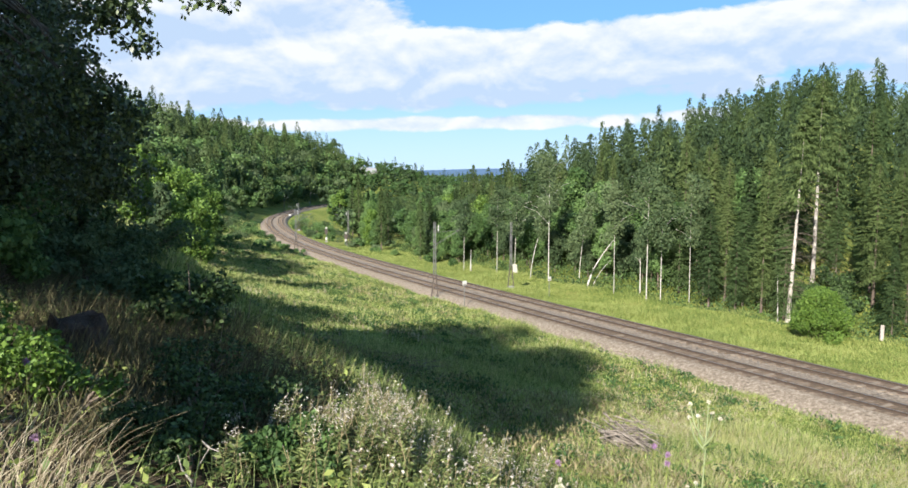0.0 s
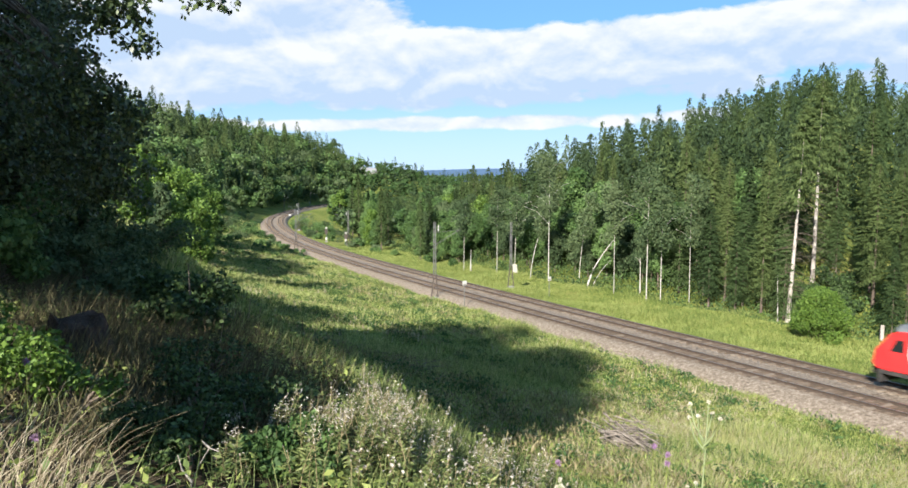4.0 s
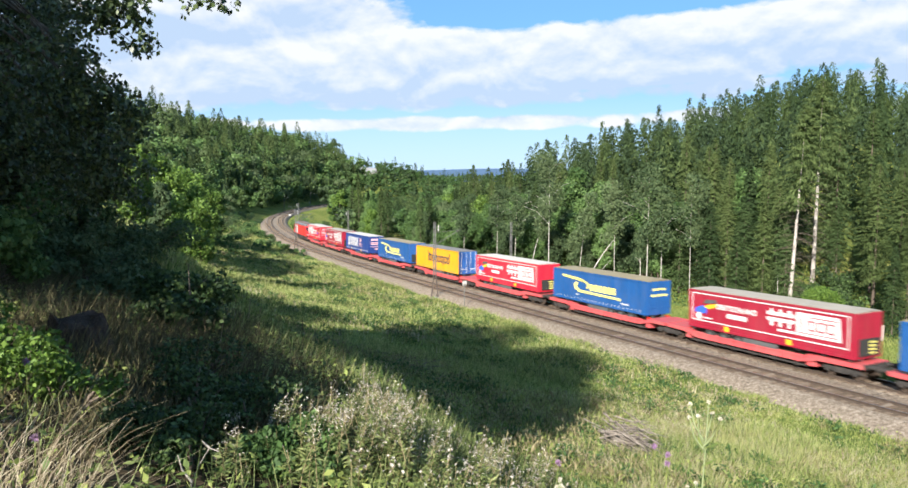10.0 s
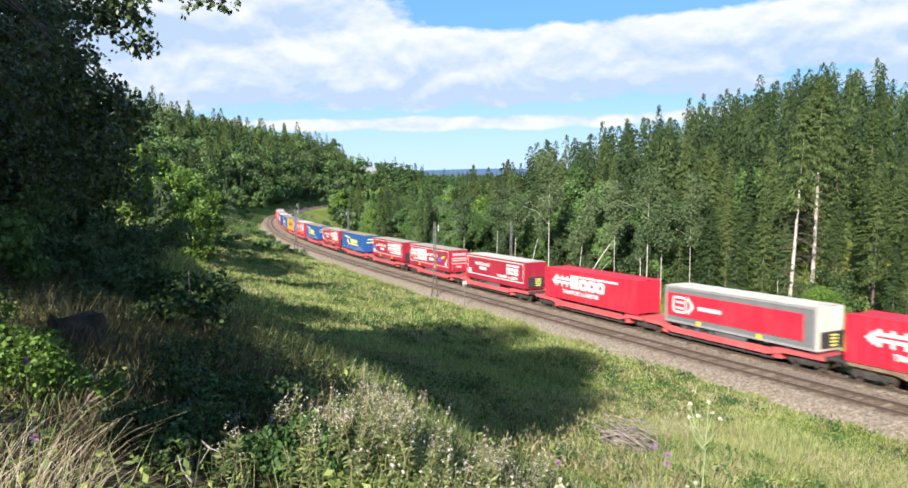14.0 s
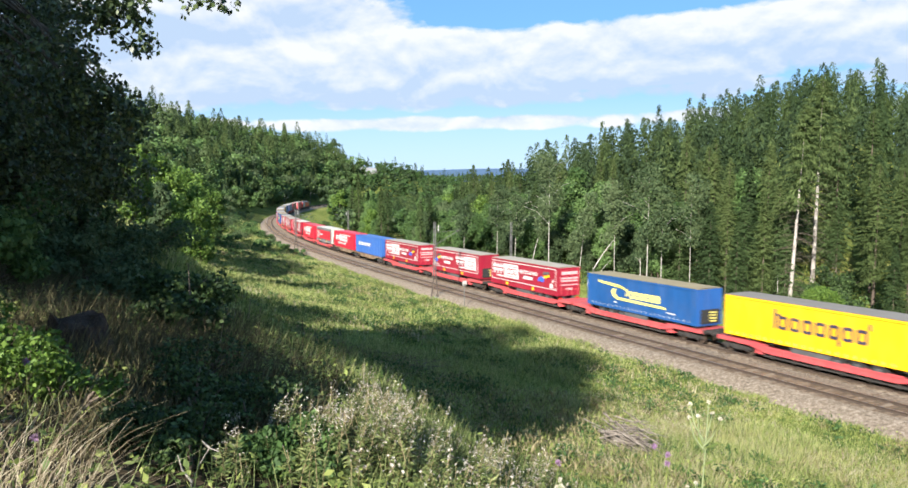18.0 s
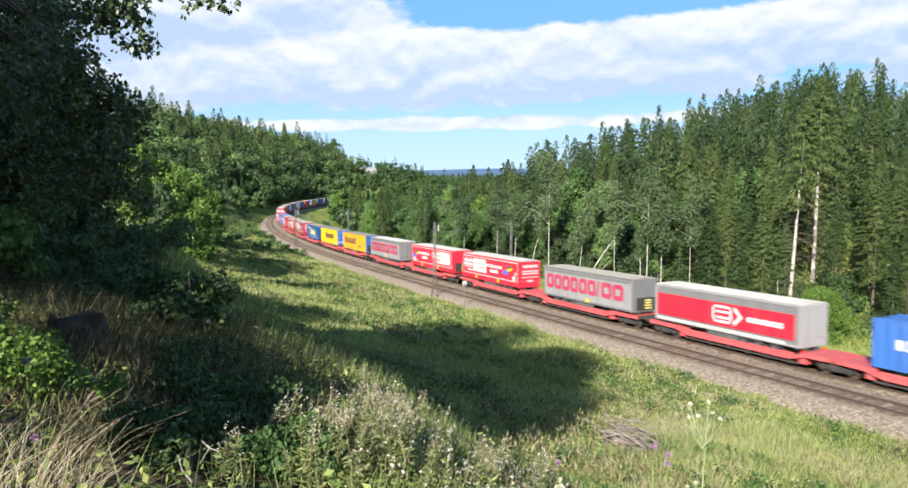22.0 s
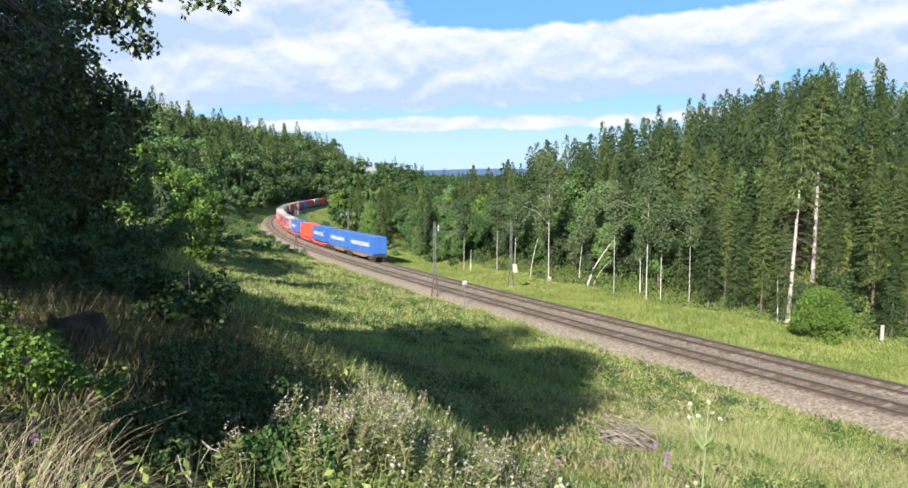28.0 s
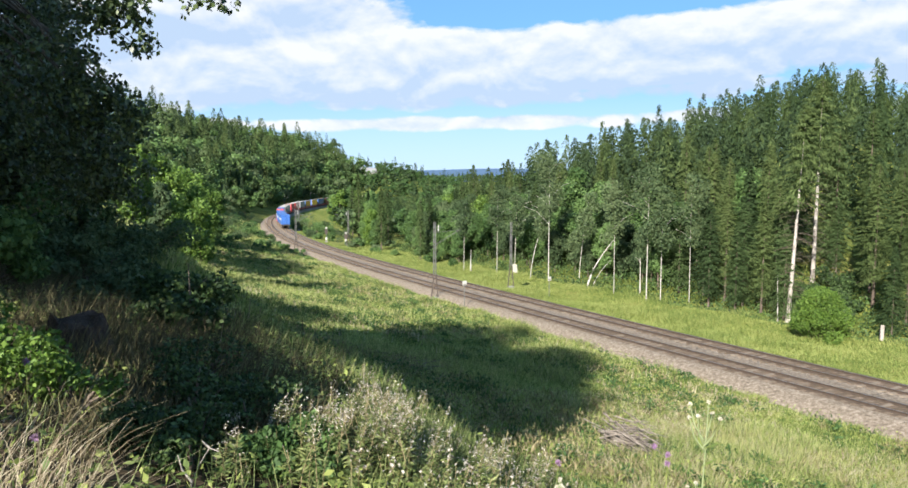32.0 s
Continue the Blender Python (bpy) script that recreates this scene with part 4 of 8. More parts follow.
    for nm, mat, words, sel in (("tall_herbs", "leaf", "clumps of tall green herbs in the meadow", rng.rand(len(x)) < 0.62), ("brown_weeds", "stalk", "clumps of brown faded weeds in the meadow", None)):
        pick_ = sel if sel is not None else ~first
        first = pick_
        xx, yy = np.repeat(x[pick_], k), np.repeat(y[pick_], k)
        m = len(xx)
        wide = np.repeat(0.15 + 0.35 * rng.rand(pick_.sum()), k)
        tall = np.repeat(0.25 + 0.45 * rng.rand(pick_.sum()), k)
        xx, yy = xx + rng.randn(m) * wide, yy + rng.randn(m) * wide
        c = np.stack([xx, yy, ground_z(xx, yy) + 0.03 + tall * rng.rand(m)], 1)
        al = unit(rng.randn(m, 3) * np.array([[0.7, 0.7, 1.0]]))
        ln = 0.08 + 0.08 * rng.rand(m) + np.hypot(xx, yy) * 0.001
        tagged(new(nm, fast_mesh(nm, *kites(c, al, unit(np.cross(al, rng.randn(m, 3))), ln * 1.3, ln * (0.5 if mat == "leaf" else 0.22)), (M[mat],))), words, "herbs", kind="stuff")
    # tufts that lean over the edge of the ballast
    n = 5200
    s, d = -22 + 190 * rng.rand(n) ** 1.4, 5.0 + 2.2 * rng.rand(n) ** 1.6
    s, d = np.concatenate([s, s[:1800]]), np.concatenate([d, -(4.7 + 1.5 * rng.rand(1800) ** 1.5)])
    x, y, _ = line(s, d)
    keep = patch(x * 1.9 + 4, y * 1.9) > 0.38
    x, y = x[keep], y[keep]
    co, f = blades(rng, x, y, ground_z(x, y), 8, 0.25 + 0.55 * patch(x * 2.3, y * 2.3 + 9) ** 2, 0.006 + np.hypot(x, y) * 0.0003, 0.28, 0.5)
    tagged(new("edge_grass", fast_mesh("edge_grass", co, f, (M["grass_verge"],))), "tall green grass tufts along the edge of the ballast", "grass", kind="stuff")
    n, k = 620, 34
    x, y = -9 + 17 * rng.rand(n), 21 + 21 * rng.rand(n)
    keep = patch(x * 1.1 + 7, y * 1.1 - 3) > 0.42
    x, y = np.repeat(x[keep], k), np.repeat(y[keep], k)
    m = len(x)
    x, y = x + rng.randn(m) * 0.3, y + rng.randn(m) * 0.3
    c = np.stack([x, y, ground_z(x, y) + 0.05 + 0.6 * rng.rand(m) * (0.4 + patch(x * 1.7, y * 1.7))], 1)
    al = unit(rng.randn(m, 3) * np.array([[0.45, 0.45, 1.0]]))
    tagged(new("dull_weeds", fast_mesh("dull_weeds", *kites(c, al, unit(np.cross(al, rng.randn(m, 3))), 0.16 + 0.2 * rng.rand(m), 0.02 + 0.03 * rng.rand(m)), (M["stalk"], M["herb"]), (rng.rand(m) < 0.35).astype(int))), "dull brownish weeds standing in the meadow", "weeds", kind="stuff")
    # verge beyond the tracks
    n = 26000
    s, d = -8 + 150 * rng.rand(n) ** 1.3, -(4.7 + 14 * rng.rand(n))
    s, d = np.concatenate([s, 122 + 60 * rng.rand(9000)]), np.concatenate([d, -(14 + 50 * rng.rand(9000))])
    n = len(s)
    x, y, _ = line(s, d)
    z = ground_z(x, y)
    co, f = blades(rng, x, y, z, 6, 0.2 + 0.5 * patch(x * 1.5, y * 1.5) ** 1.5, np.full(n, 0.026), 0.4, 0.6)
    tagged(new("verge_grass", fast_mesh("verge_grass", co, f, (M["grass_verge"],))), "bright green grass verge beyond the tracks", "grass", kind="stuff")


make_grass()


# ---- the bank in front of the camera: weeds, shrubs, wood ----
M["cream_down"] = material("cream_down", ((0.40, 0.36, 0.28), (0.56, 0.52, 0.42), (0.70, 0.66, 0.56)), 0.9, 3.0, leaf=0.3, spec=0.1)
M["thistle_stem"] = material("thistle_stem", ((0.16, 0.19, 0.09), (0.24, 0.28, 0.14)), 0.7, 3.0, spec=0.2)
M["thistle_bloom"] = material("thistle_bloom", ((0.22, 0.12, 0.22), (0.32, 0.20, 0.31)), 0.8, 6.0, leaf=0.2)
M["weed_leaf"] = material("weed_leaf", ((0.06, 0.085, 0.024), (0.125, 0.16, 0.05), (0.23, 0.26, 0.10)), 0.65, 1.2, leaf=0.25, island=0.5, world=True, spec=0.25)
# stalk tones at under half, for grass whose shade is painted in
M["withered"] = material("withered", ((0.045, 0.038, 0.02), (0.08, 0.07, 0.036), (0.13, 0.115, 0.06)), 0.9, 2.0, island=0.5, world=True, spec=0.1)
M["dead_wood"] = material("dead_wood", ((0.07, 0.055, 0.045), (0.155, 0.13, 0.11), (0.28, 0.245, 0.21)), 0.9, 4.0, bump=0.5, bump_scale=40, island=0.4, spec=0.1)
M["stump_wood"] = material("stump_wood", ((0.02, 0.014, 0.011), (0.042, 0.03, 0.024), (0.085, 0.062, 0.05)), 0.95, 5.0, bump=1.0, bump_scale=25, streak=0.3, spec=0.1)


def strips(paths, widths):
    """Thin flat stems along rows of points: two crossed ribbons each."""
    cos, fs, n = [], [], 0
    for p, w in zip(paths, widths):
        p = np.asarray(p, float)
        k = len(p)
        ww = (w * np.linspace(1, 0.35, k))[:, None]
        for side in (np.array([[1.0, 0, 0]]), np.array([[0, 1.0, 0]])):
            co = np.concatenate([p - side * ww, p + side * ww])
            i = np.arange(k - 1)
            cos.append(co)
            fs.append(np.stack([i, i + 1, i + k + 1, i + k], 1) + n)
            n += len(co)
    return np.concatenate(cos), np.concatenate(fs)


def weed(rng, x, y, z, h, heads, leafy, puff=0.0105):
    """One tall weed: bowed stem, side shoots with downy heads, narrow leaves. Returns stems, leaves, heads."""
    a = rng.rand() * 6.28
    bow = h * (0.08 + 0.2 * rng.rand())
    t = np.linspace(0, 1, 5)
    main = np.stack([x + math.cos(a) * bow * t * t, y + math.sin(a) * bow * t * t, z - 0.05 + h * t], 1)
    paths, widths, pc = [main], [0.0035 + 0.001 * rng.rand()], []
    for _ in range(heads):
        q = 0.45 + 0.5 * rng.rand()
        st = np.array([np.interp(q, t, main[:, i]) for i in range(3)])
        b, l = rng.rand() * 6.28, h * (0.10 + 0.2 * rng.rand())
        en = st + np.array([math.cos(b) * l * 0.55, math.sin(b) * l * 0.55, l * 0.85])
        paths.append(np.stack([st, (st + en) / 2 + np.array([math.cos(b) * l * 0.1, math.sin(b) * l * 0.1, -0.02]), en]))
        widths.append(0.0022)
        for _ in range(1 + rng.randint(2)):
            pc.append(en + rng.randn(3) * 0.022)
    pc.append(main[-1])
    pc = np.array(pc)
    k = 4
    c = np.repeat(pc, k, 0) + rng.randn(len(pc) * k, 3) * puff * 0.35
    u = unit(rng.randn(len(c), 3) + np.array([[0, 0, 0.6]]))
    hd = kites(c, u, unit(np.cross(u, rng.randn(len(c), 3))), puff * (1.1 + 0.8 * rng.rand(len(c))), puff * (0.8 + 0.6 * rng.rand(len(c))))
    m = int(leafy * h)
    q = 0.05 + 0.85 * rng.rand(m) ** 1.2
    st = np.stack([np.interp(q, t, main[:, i]) for i in range(3)], 1)
    b = rng.rand(m) * 6.28
    ll = (0.03 + 0.05 * rng.rand(m)) * (1.2 - 0.5 * q)
    al = unit(np.stack([np.cos(b), np.sin(b), 0.5 - 0.9 * rng.rand(m)], 1))
    lv = kites(st + al * ll[:, None] * 0.5, al, unit(np.cross(al, rng.randn(m, 3) * 0.4 + np.array([[0, 0, 1.0]]))), ll, ll * 0.22)
    return strips(paths, widths), lv, hd


def plume(rng, x, y, z, h, stems_n):
    """A tall seeding herb: stems from one foot that lean one way, woolly seed tufts on their upper third, narrow leaves below."""
    paths, widths, puffs, lv = [], [], [], []
    lean = rng.randn() * 0.5 + 0.2
    for k in range(stems_n):
        hh = h * (0.62 + 0.4 * rng.rand()) if k else h
        a, bow = lean + rng.randn() * 0.6, hh * (0.12 + 0.32 * rng.rand())
        t = np.linspace(0, 1, 5)
        fx, fy = x + rng.randn() * 0.035, y + rng.randn() * 0.035
        main = np.stack([fx + math.cos(a) * bow * t * t, fy + math.sin(a) * bow * t * t, z - 0.05 + (hh + 0.05) * t], 1)
        paths.append(main), widths.append(0.0028)
        for _ in range(3 + rng.randint(4)):              # short side twigs, each with a tuft
            q = 1 - 0.34 * rng.rand() ** 1.3
            st = np.array([np.interp(q, t, main[:, i]) for i in range(3)])
            b, l = rng.rand() * 6.28, hh * (0.04 + 0.10 * rng.rand())
            en = st + np.array([math.cos(b) * l * 0.5, math.sin(b) * l * 0.5, l])
            paths.append(np.stack([st, en])), widths.append(0.0013)
            puffs.append(en + rng.randn(1 + rng.randint(2), 3) * 0.009)
        puffs.append(main[-1:] + rng.randn(2, 3) * 0.01)
        m = int(150 * hh)
        q = 0.08 + 0.8 * rng.rand(m)
        st = np.stack([np.interp(q, t, main[:, i]) for i in range(3)], 1)
        b, ll = rng.rand(m) * 6.28, (0.035 + 0.05 * rng.rand(m)) * (1.25 - 0.6 * q)
        al = unit(np.stack([np.cos(b), np.sin(b), 0.9 - 1.3 * rng.rand(m)], 1))
        lv.append(kites(st + al * ll[:, None] * 0.5, al, unit(np.cross(al, rng.randn(m, 3) * 0.5 + np.array([[0, 0, 1.0]]))), ll, ll * 0.2))
    pc = np.concatenate(puffs)
    c = np.repeat(pc, 2, 0) + rng.randn(len(pc) * 2, 3) * 0.004
    u = unit(rng.randn(len(c), 3) * 0.7 + np.array([[0, 0, 0.9]]))
    hd = kites(c, u, unit(np.cross(u, rng.randn(len(c), 3))), 0.009 + 0.012 * rng.rand(len(c)), 0.004 + 0.004 * rng.rand(len(c)))
    return strips(paths, widths), join(lv), hd


# slope of the line of sight along which the tops of the growth on the bank lie, by bearing in degrees
TOP_AZ = (-24, -19.9, -17, -13.2, -10.8, -8.3, -6.5, -5.2, -3.6, -2, 0.7, 3.5, 5.3, 9.8, 13)
TOP_SLOPE = (0.33, 0.322, 0.298, 0.284, 0.306, 0.272, 0.264, 0.306, 0.292, 0.334, 0.354, 0.368, 0.378, 0.392, 0.40)


def polar(r, az):
    return r * math.sin(az), r * math.cos(az)


def bank_weeds():
    rng = np.random.RandomState(12)
    stems, leaves, heads = [], [], []
    tries = 0
    while len(stems) < 380 and tries < 9000:
        tries += 1
        r, az = 3.9 + 3.5 * rng.rand() ** 0.8, radians(-21 + 32 * rng.rand())
        if az < radians(-19) and r < 6.0:
            continue
        x, y = polar(r, az)
        _, d = near_line(x, y)
        if d[0] < 35.9 or d[0] > 40.4 or patch(np.array([x * 4]), np.array([y * 4]))[0] < 0.25 + 0.5 * rng.rand():
            continue
        h = (0.38 + 0.42 * rng.rand() + 0.25 * patch(np.array([x * 2.3]), np.array([y * 2.3]))[0]) * (0.8 if az > radians(2) else 1.0)
        foot = float(ground_z(x, y)[0])
        # the growth thins out and gets lower towards both ends of the bank
        h = min(h, EYE[2] - r * (0.025 + np.interp(math.degrees(az), TOP_AZ, TOP_SLOPE)) - foot) * (0.5 + 0.5 * rng.rand())
        if h < 0.14:
            continue
        s, l, hd = weed(rng, x, y, foot, h, rng.randint(2), 110, 0.008)
        stems.append(s), leaves.append(l), heads.append(hd)
    # clumps of seeding herbs that stand over the rest
    for _ in range(110):
        az = radians((-17.5, -13.6, -11.2, -9.6, -7.0, -5.2, -4.0, -1.5, 2.5, 7.0)[rng.randint(10)] + 0.8 * rng.randn())
        r = 4.2 + 2.4 * rng.rand()
        x, y = polar(r, az)
        foot = float(ground_z(x, y)[0])
        room = EYE[2] - r * float(np.interp(math.degrees(az), TOP_AZ, TOP_SLOPE)) / math.cos(az) - foot
        h = min(1.2, room * (0.55 + 0.55 * rng.rand()))
        if h < 0.22:
            continue
        s, l, hd = plume(rng, x, y, foot, h, 3 + rng.randint(6))
        stems.append(s), leaves.append(l), heads.append(hd)
    # low bushy ones with larger white heads in the sun
    for _ in range(130):
        r, az = 3.9 + 1.4 * rng.rand(), radians(-9 + 20 * rng.rand())
        x, y = polar(r, az)
        if patch(np.array([x * 5 + 3]), np.array([y * 5]))[0] < 0.35:
            continue
        s, l, hd = weed(rng, x, y, float(ground_z(x, y)[0]), 0.2 + 0.22 * rng.rand(), rng.randint(4), 150, 0.012)
        stems.append(s), leaves.append(l), heads.append(hd)
    for nm, parts, mat, words in (("weed_stems", stems, "stalk", "brownish stems of tall weeds on the bank"), ("weed_leaves", leaves, "weed_leaf", "narrow green leaves of tall weeds on the bank"), ("weed_heads", heads, "down", "whitish downy seed heads of weeds on the bank")):
        tagged(new(nm, fast_mesh(nm, *join(parts), (M[mat],))), words, "weeds", kind="stuff")
    # low growth under them and over the whole bank
    n = 15000
    r, az = 2.6 + 12 * rng.rand(n) ** 1.1, np.radians(-36 + 62 * rng.rand(n))
    x, y = r * np.sin(az), r * np.cos(az)
    keep = (az > np.radians(-8)) | (rng.rand(n) < 0.04)
    r, x, y = r[keep], x[keep], y[keep]
    z = ground_z(x, y)
    co, f = blades(rng, x, y, z, 5, 0.16 + 0.3 * patch(x * 2, y * 2), 0.0022 + r * 0.0006, 0.12)
    tagged(new("bank_grass", fast_mesh("bank_grass", co, f, (M["weed_leaf"],))), "short mixed grass on the bank", "grass", kind="stuff")
    n = 26000
    r, az = 3.0 + 9 * rng.rand(n) ** 1.2, np.radians(-34 + 52 * rng.rand(n))
    x, y = r * np.sin(az), r * np.cos(az)
    keep = (az > np.radians(-10)) | (r > 6.5) | (rng.rand(n) < 0.15)
    x, y = x[keep], y[keep]
    n = len(x)
    z = ground_z(x, y) + 0.03 + 0.34 * rng.rand(n) * patch(x * 2.2, y * 2.2)
    c = np.stack([x, y, z], 1)
    al = unit(rng.randn(n, 3) * np.array([[1, 1, 0.45]]))
    ln = 0.03 + 0.05 * rng.rand(n)
    me = fast_mesh("bank_herbs", *kites(c, al, unit(np.cross(al, rng.randn(n, 3) * 0.5 + np.array([[0, 0, 1.0]]))), ln, ln * 0.5), (M["herb"],))
    tagged(new("bank_herbs", me), "leafy green herbs covering the bank", "herbs", kind="stuff")
    # plain short grass all round, also behind the camera
    n = 9000
    r, az = 1.2 + 13 * rng.rand(n) ** 0.7, np.radians(34 + 292 * rng.rand(n))
    x, y = r * np.sin(az), r * np.cos(az)
    co, f = blades(rng, x, y, ground_z(x, y), 4, 0.1 + 0.16 * patch(x, y), 0.006, 0.16, 0.6)
    tagged(new("rough_grass", fast_mesh("rough_grass", co, f, (M["grass"],))), "rough grass on the slope behind the bank", "grass", kind="stuff")
    # brown withered grass in the hollow under the oaks, shade put into its colour
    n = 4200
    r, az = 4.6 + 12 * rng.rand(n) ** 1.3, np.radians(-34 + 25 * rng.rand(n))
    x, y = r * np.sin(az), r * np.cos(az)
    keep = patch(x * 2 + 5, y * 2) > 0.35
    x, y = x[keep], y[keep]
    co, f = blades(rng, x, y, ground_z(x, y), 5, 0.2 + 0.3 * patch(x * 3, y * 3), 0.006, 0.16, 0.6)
    tagged(new("withered_shade_grass", fast_mesh("withered_shade_grass", co, f, (M["withered"],))), "withered brown grass under the oaks, shade painted in", "grass", kind="stuff")
    # dry grass leaning over in front
    n = 210
    paths, widths = [], []
    for _ in range(n):
        r, az = 2.7 + 1.5 * rng.rand(), radians(-36 + 9.0 * rng.rand())
        x, y = polar(r, az)
        z = ground_z(x, y)[0]
        h, a = 0.26 + 0.44 * rng.rand(), rng.randn() * 0.9 + 0.25
        bend = h * (0.25 + 0.6 * rng.rand())
        t = np.linspace(0, 1, 6)
        paths.append(np.stack([x + math.cos(a) * bend * t ** 2, y + math.sin(a) * bend * t ** 2, z - 0.03 + h * (t - 0.22 * t ** 3)], 1))
        widths.append(0.0016 + 0.0026 * rng.rand() ** 2)
    tagged(new("dry_grass_tussock", fast_mesh("dry_grass_tussock", *strips(paths, widths), (M["straw"],))), "dry straw-coloured grass leaning over the bank", "grass", kind="stuff")


def leafy_shrub(name, x, y, lumps, count, size, mat, label, category="shrub", group=""):
    """A shrub: stems from one foot, and leaves round uneven lumps."""
    rng = np.random.RandomState(int(abs(x * 31 + y * 17)) % 9999)
    top = tagged(new(name), label, category, group)
    top.location = (x, y, float(ground_z(x, y)[0]) - 0.03)
    parts = []
    for bx, by, bz, br in lumps:
        for _ in range(3):
            en = np.array([bx, by, bz]) + rng.randn(3) * br * 0.4
            parts.append(tube([(0, 0, -0.1), en * 0.5 + rng.randn(3) * 0.05 * br, en], [0.02 + 0.01 * br, 0.014 + 0.006 * br, 0.004], 4))
    if 1000 < count < 2500:
        for c, f in parts:
            ob = new("stem", fast_mesh("stem", c, f, (M["bark"],)))
            ob.parent = top
        parts = []
    for nm, me in (("stem_cluster", fast_mesh("stem_cluster", *join(parts), (M["bark"],)) if parts else None), ("foliage", fast_mesh("foliage", *leafy_crown(rng, lumps, count, size, 0.2), (M[mat],)))):
        if me is None:
            continue
        ob = new(nm, me)
        ob.parent = top
    return top


def bank_things():
    rng = np.random.RandomState(44)
    # dark scrub under the oaks
    for x, y, sc in ((-3.7, 10.0, 0.55), (-4.3, 10.7, 0.62), (-9.2, 18.5, 1.2),  (-10.5, 14.2, 1.1), (-12.2, 16.5, 1.5)):
        lumps = [(rng.randn() * 0.5 * sc, rng.randn() * 0.5 * sc, (0.35 + 0.75 * rng.rand()) * sc, (0.35 + 0.25 * rng.rand()) * sc) for _ in range(8)]
        leafy_shrub("bush", x, y, lumps, 4200, 0.055 + 0.02 * sc, "leaf_dark", "dark green leafy bush in the shade of the oaks", group="bushes under the oaks")
    for x, y, sc in ((-8.2, 14.2, 0.55), (-7.5, 13.6, 0.42), (-7.9, 15.6, 0.6), (-7.0, 15.0, 0.45), (-9.3, 16.3, 0.8), (-8.6, 17.8, 0.75), (-8.3, 19.0, 0.8), (-5.6, 11.8, 0.42), (-6.0, 13.4, 0.5)):
        lumps = [(rng.randn() * 0.7 * sc, rng.randn() * 0.7 * sc, (0.2 + 0.8 * rng.rand()) * sc, (0.3 + 0.3 * rng.rand()) * sc) for _ in range(9)]
        leafy_shrub("bush", x, y, lumps, 3000, 0.07, "leaf_grey", "low tangled grey-green scrub in the shade of the oaks", group="bushes under the oaks")
    for x, y, sc in ((-7.9, 10.6, 1.0), (-6.6, 9.6, 0.8), (-8.7, 12.6, 1.2)):
        lumps = [(rng.randn() * 0.5 * sc, rng.randn() * 0.5 * sc, (0.3 + 0.7 * rng.rand()) * sc, (0.3 + 0.25 * rng.rand()) * sc) for _ in range(8)]
        leafy_shrub("bush", x, y, lumps, 4200, 0.075, "leaf", "green hazel bush on the shaded bank", group="bushes under the oaks")
    # a bush added out of view beside the camera shades the bank's hollow
    lumps = [(0.65, -1.25, 1.25, 0.35), (0.5, -0.75, 1.3, 0.32), (0.35, -0.25, 1.3, 0.4), (0.0, 0.7, 1.35, 0.45), (0.2, 0.2, 1.3, 0.35)]
    leafy_shrub("bush", -3.35, 3.3, lumps, 4800, 0.09, "leaf", "leafy bush added out of view to shade the bank")
    # two more added out of view, shading the hollow further out
    for x, y, lumps in ((-5.4, 5.4, [(0.9, -0.9, 1.7, 0.65), (0.3, -0.3, 1.8, 0.7), (-0.4, 0.4, 1.8, 0.75), (-1.0, 1.0, 1.8, 0.75), (0.5, 0.5, 1.7, 0.6)]),
                        (-5.1, 2.6, [(0.1, -0.3, 2.0, 0.5), (-0.3, 0.4, 2.0, 0.5), (-0.1, 0.1, 2.1, 0.45)])):
        leafy_shrub("bush", x, y, lumps, 1900, 0.09, "leaf", "leafy bush added out of view to shade the bank")
    # low dark bushes in front of the bare spruce stems
    for x, y, sc in ((34.6, 65.5, 0.8), (36.2, 68.0, 0.9), (37.6, 71.0, 1.0), (38.9, 74.0, 1.1), (35.2, 70.5, 0.9), (40.4, 76.0, 1.2), (36.4, 74.0, 1.0)):
        lumps = [(rng.randn() * 0.9 * sc, rng.randn() * 0.9 * sc, (0.3 + 0.9 * rng.rand()) * sc, (0.5 + 0.3 * rng.rand()) * sc) for _ in range(8)]
        leafy_shrub("bush", x, y, lumps, 2600, 0.17, "leaf_dark", "low dark green bush under the wood edge", group="bushes under the wood edge")
    # brambles and a nettle clump
    for x, y, sc in ((-3.05, 5.1, 0.36), (-2.62, 4.9, 0.3), (-3.5, 5.5, 0.4)):
        lumps = [(rng.randn() * 0.35 * sc, rng.randn() * 0.35 * sc, (0.3 + 0.9 * rng.rand()) * sc, (0.28 + 0.2 * rng.rand()) * sc) for _ in range(7)]
        leafy_shrub("bramble", x, y, lumps, 1500, 0.034, "leaf_bright", "sprawling bramble with fresh green leaves", "bramble", "brambles on the bank")
    for x, y, sc in ((-1.02, 4.6, 0.27), (-0.82, 4.3, 0.26), (-1.14, 4.3, 0.25)):
        lumps = [(rng.randn() * 0.3 * sc, rng.randn() * 0.3 * sc, (0.3 + 0.8 * rng.rand()) * sc, (0.3 + 0.2 * rng.rand()) * sc) for _ in range(7)]
        leafy_shrub("nettle_clump", x, y, lumps, 2200, 0.034, "leaf", "fresh green nettle clump on the bank", "nettles", "nettles on the bank")
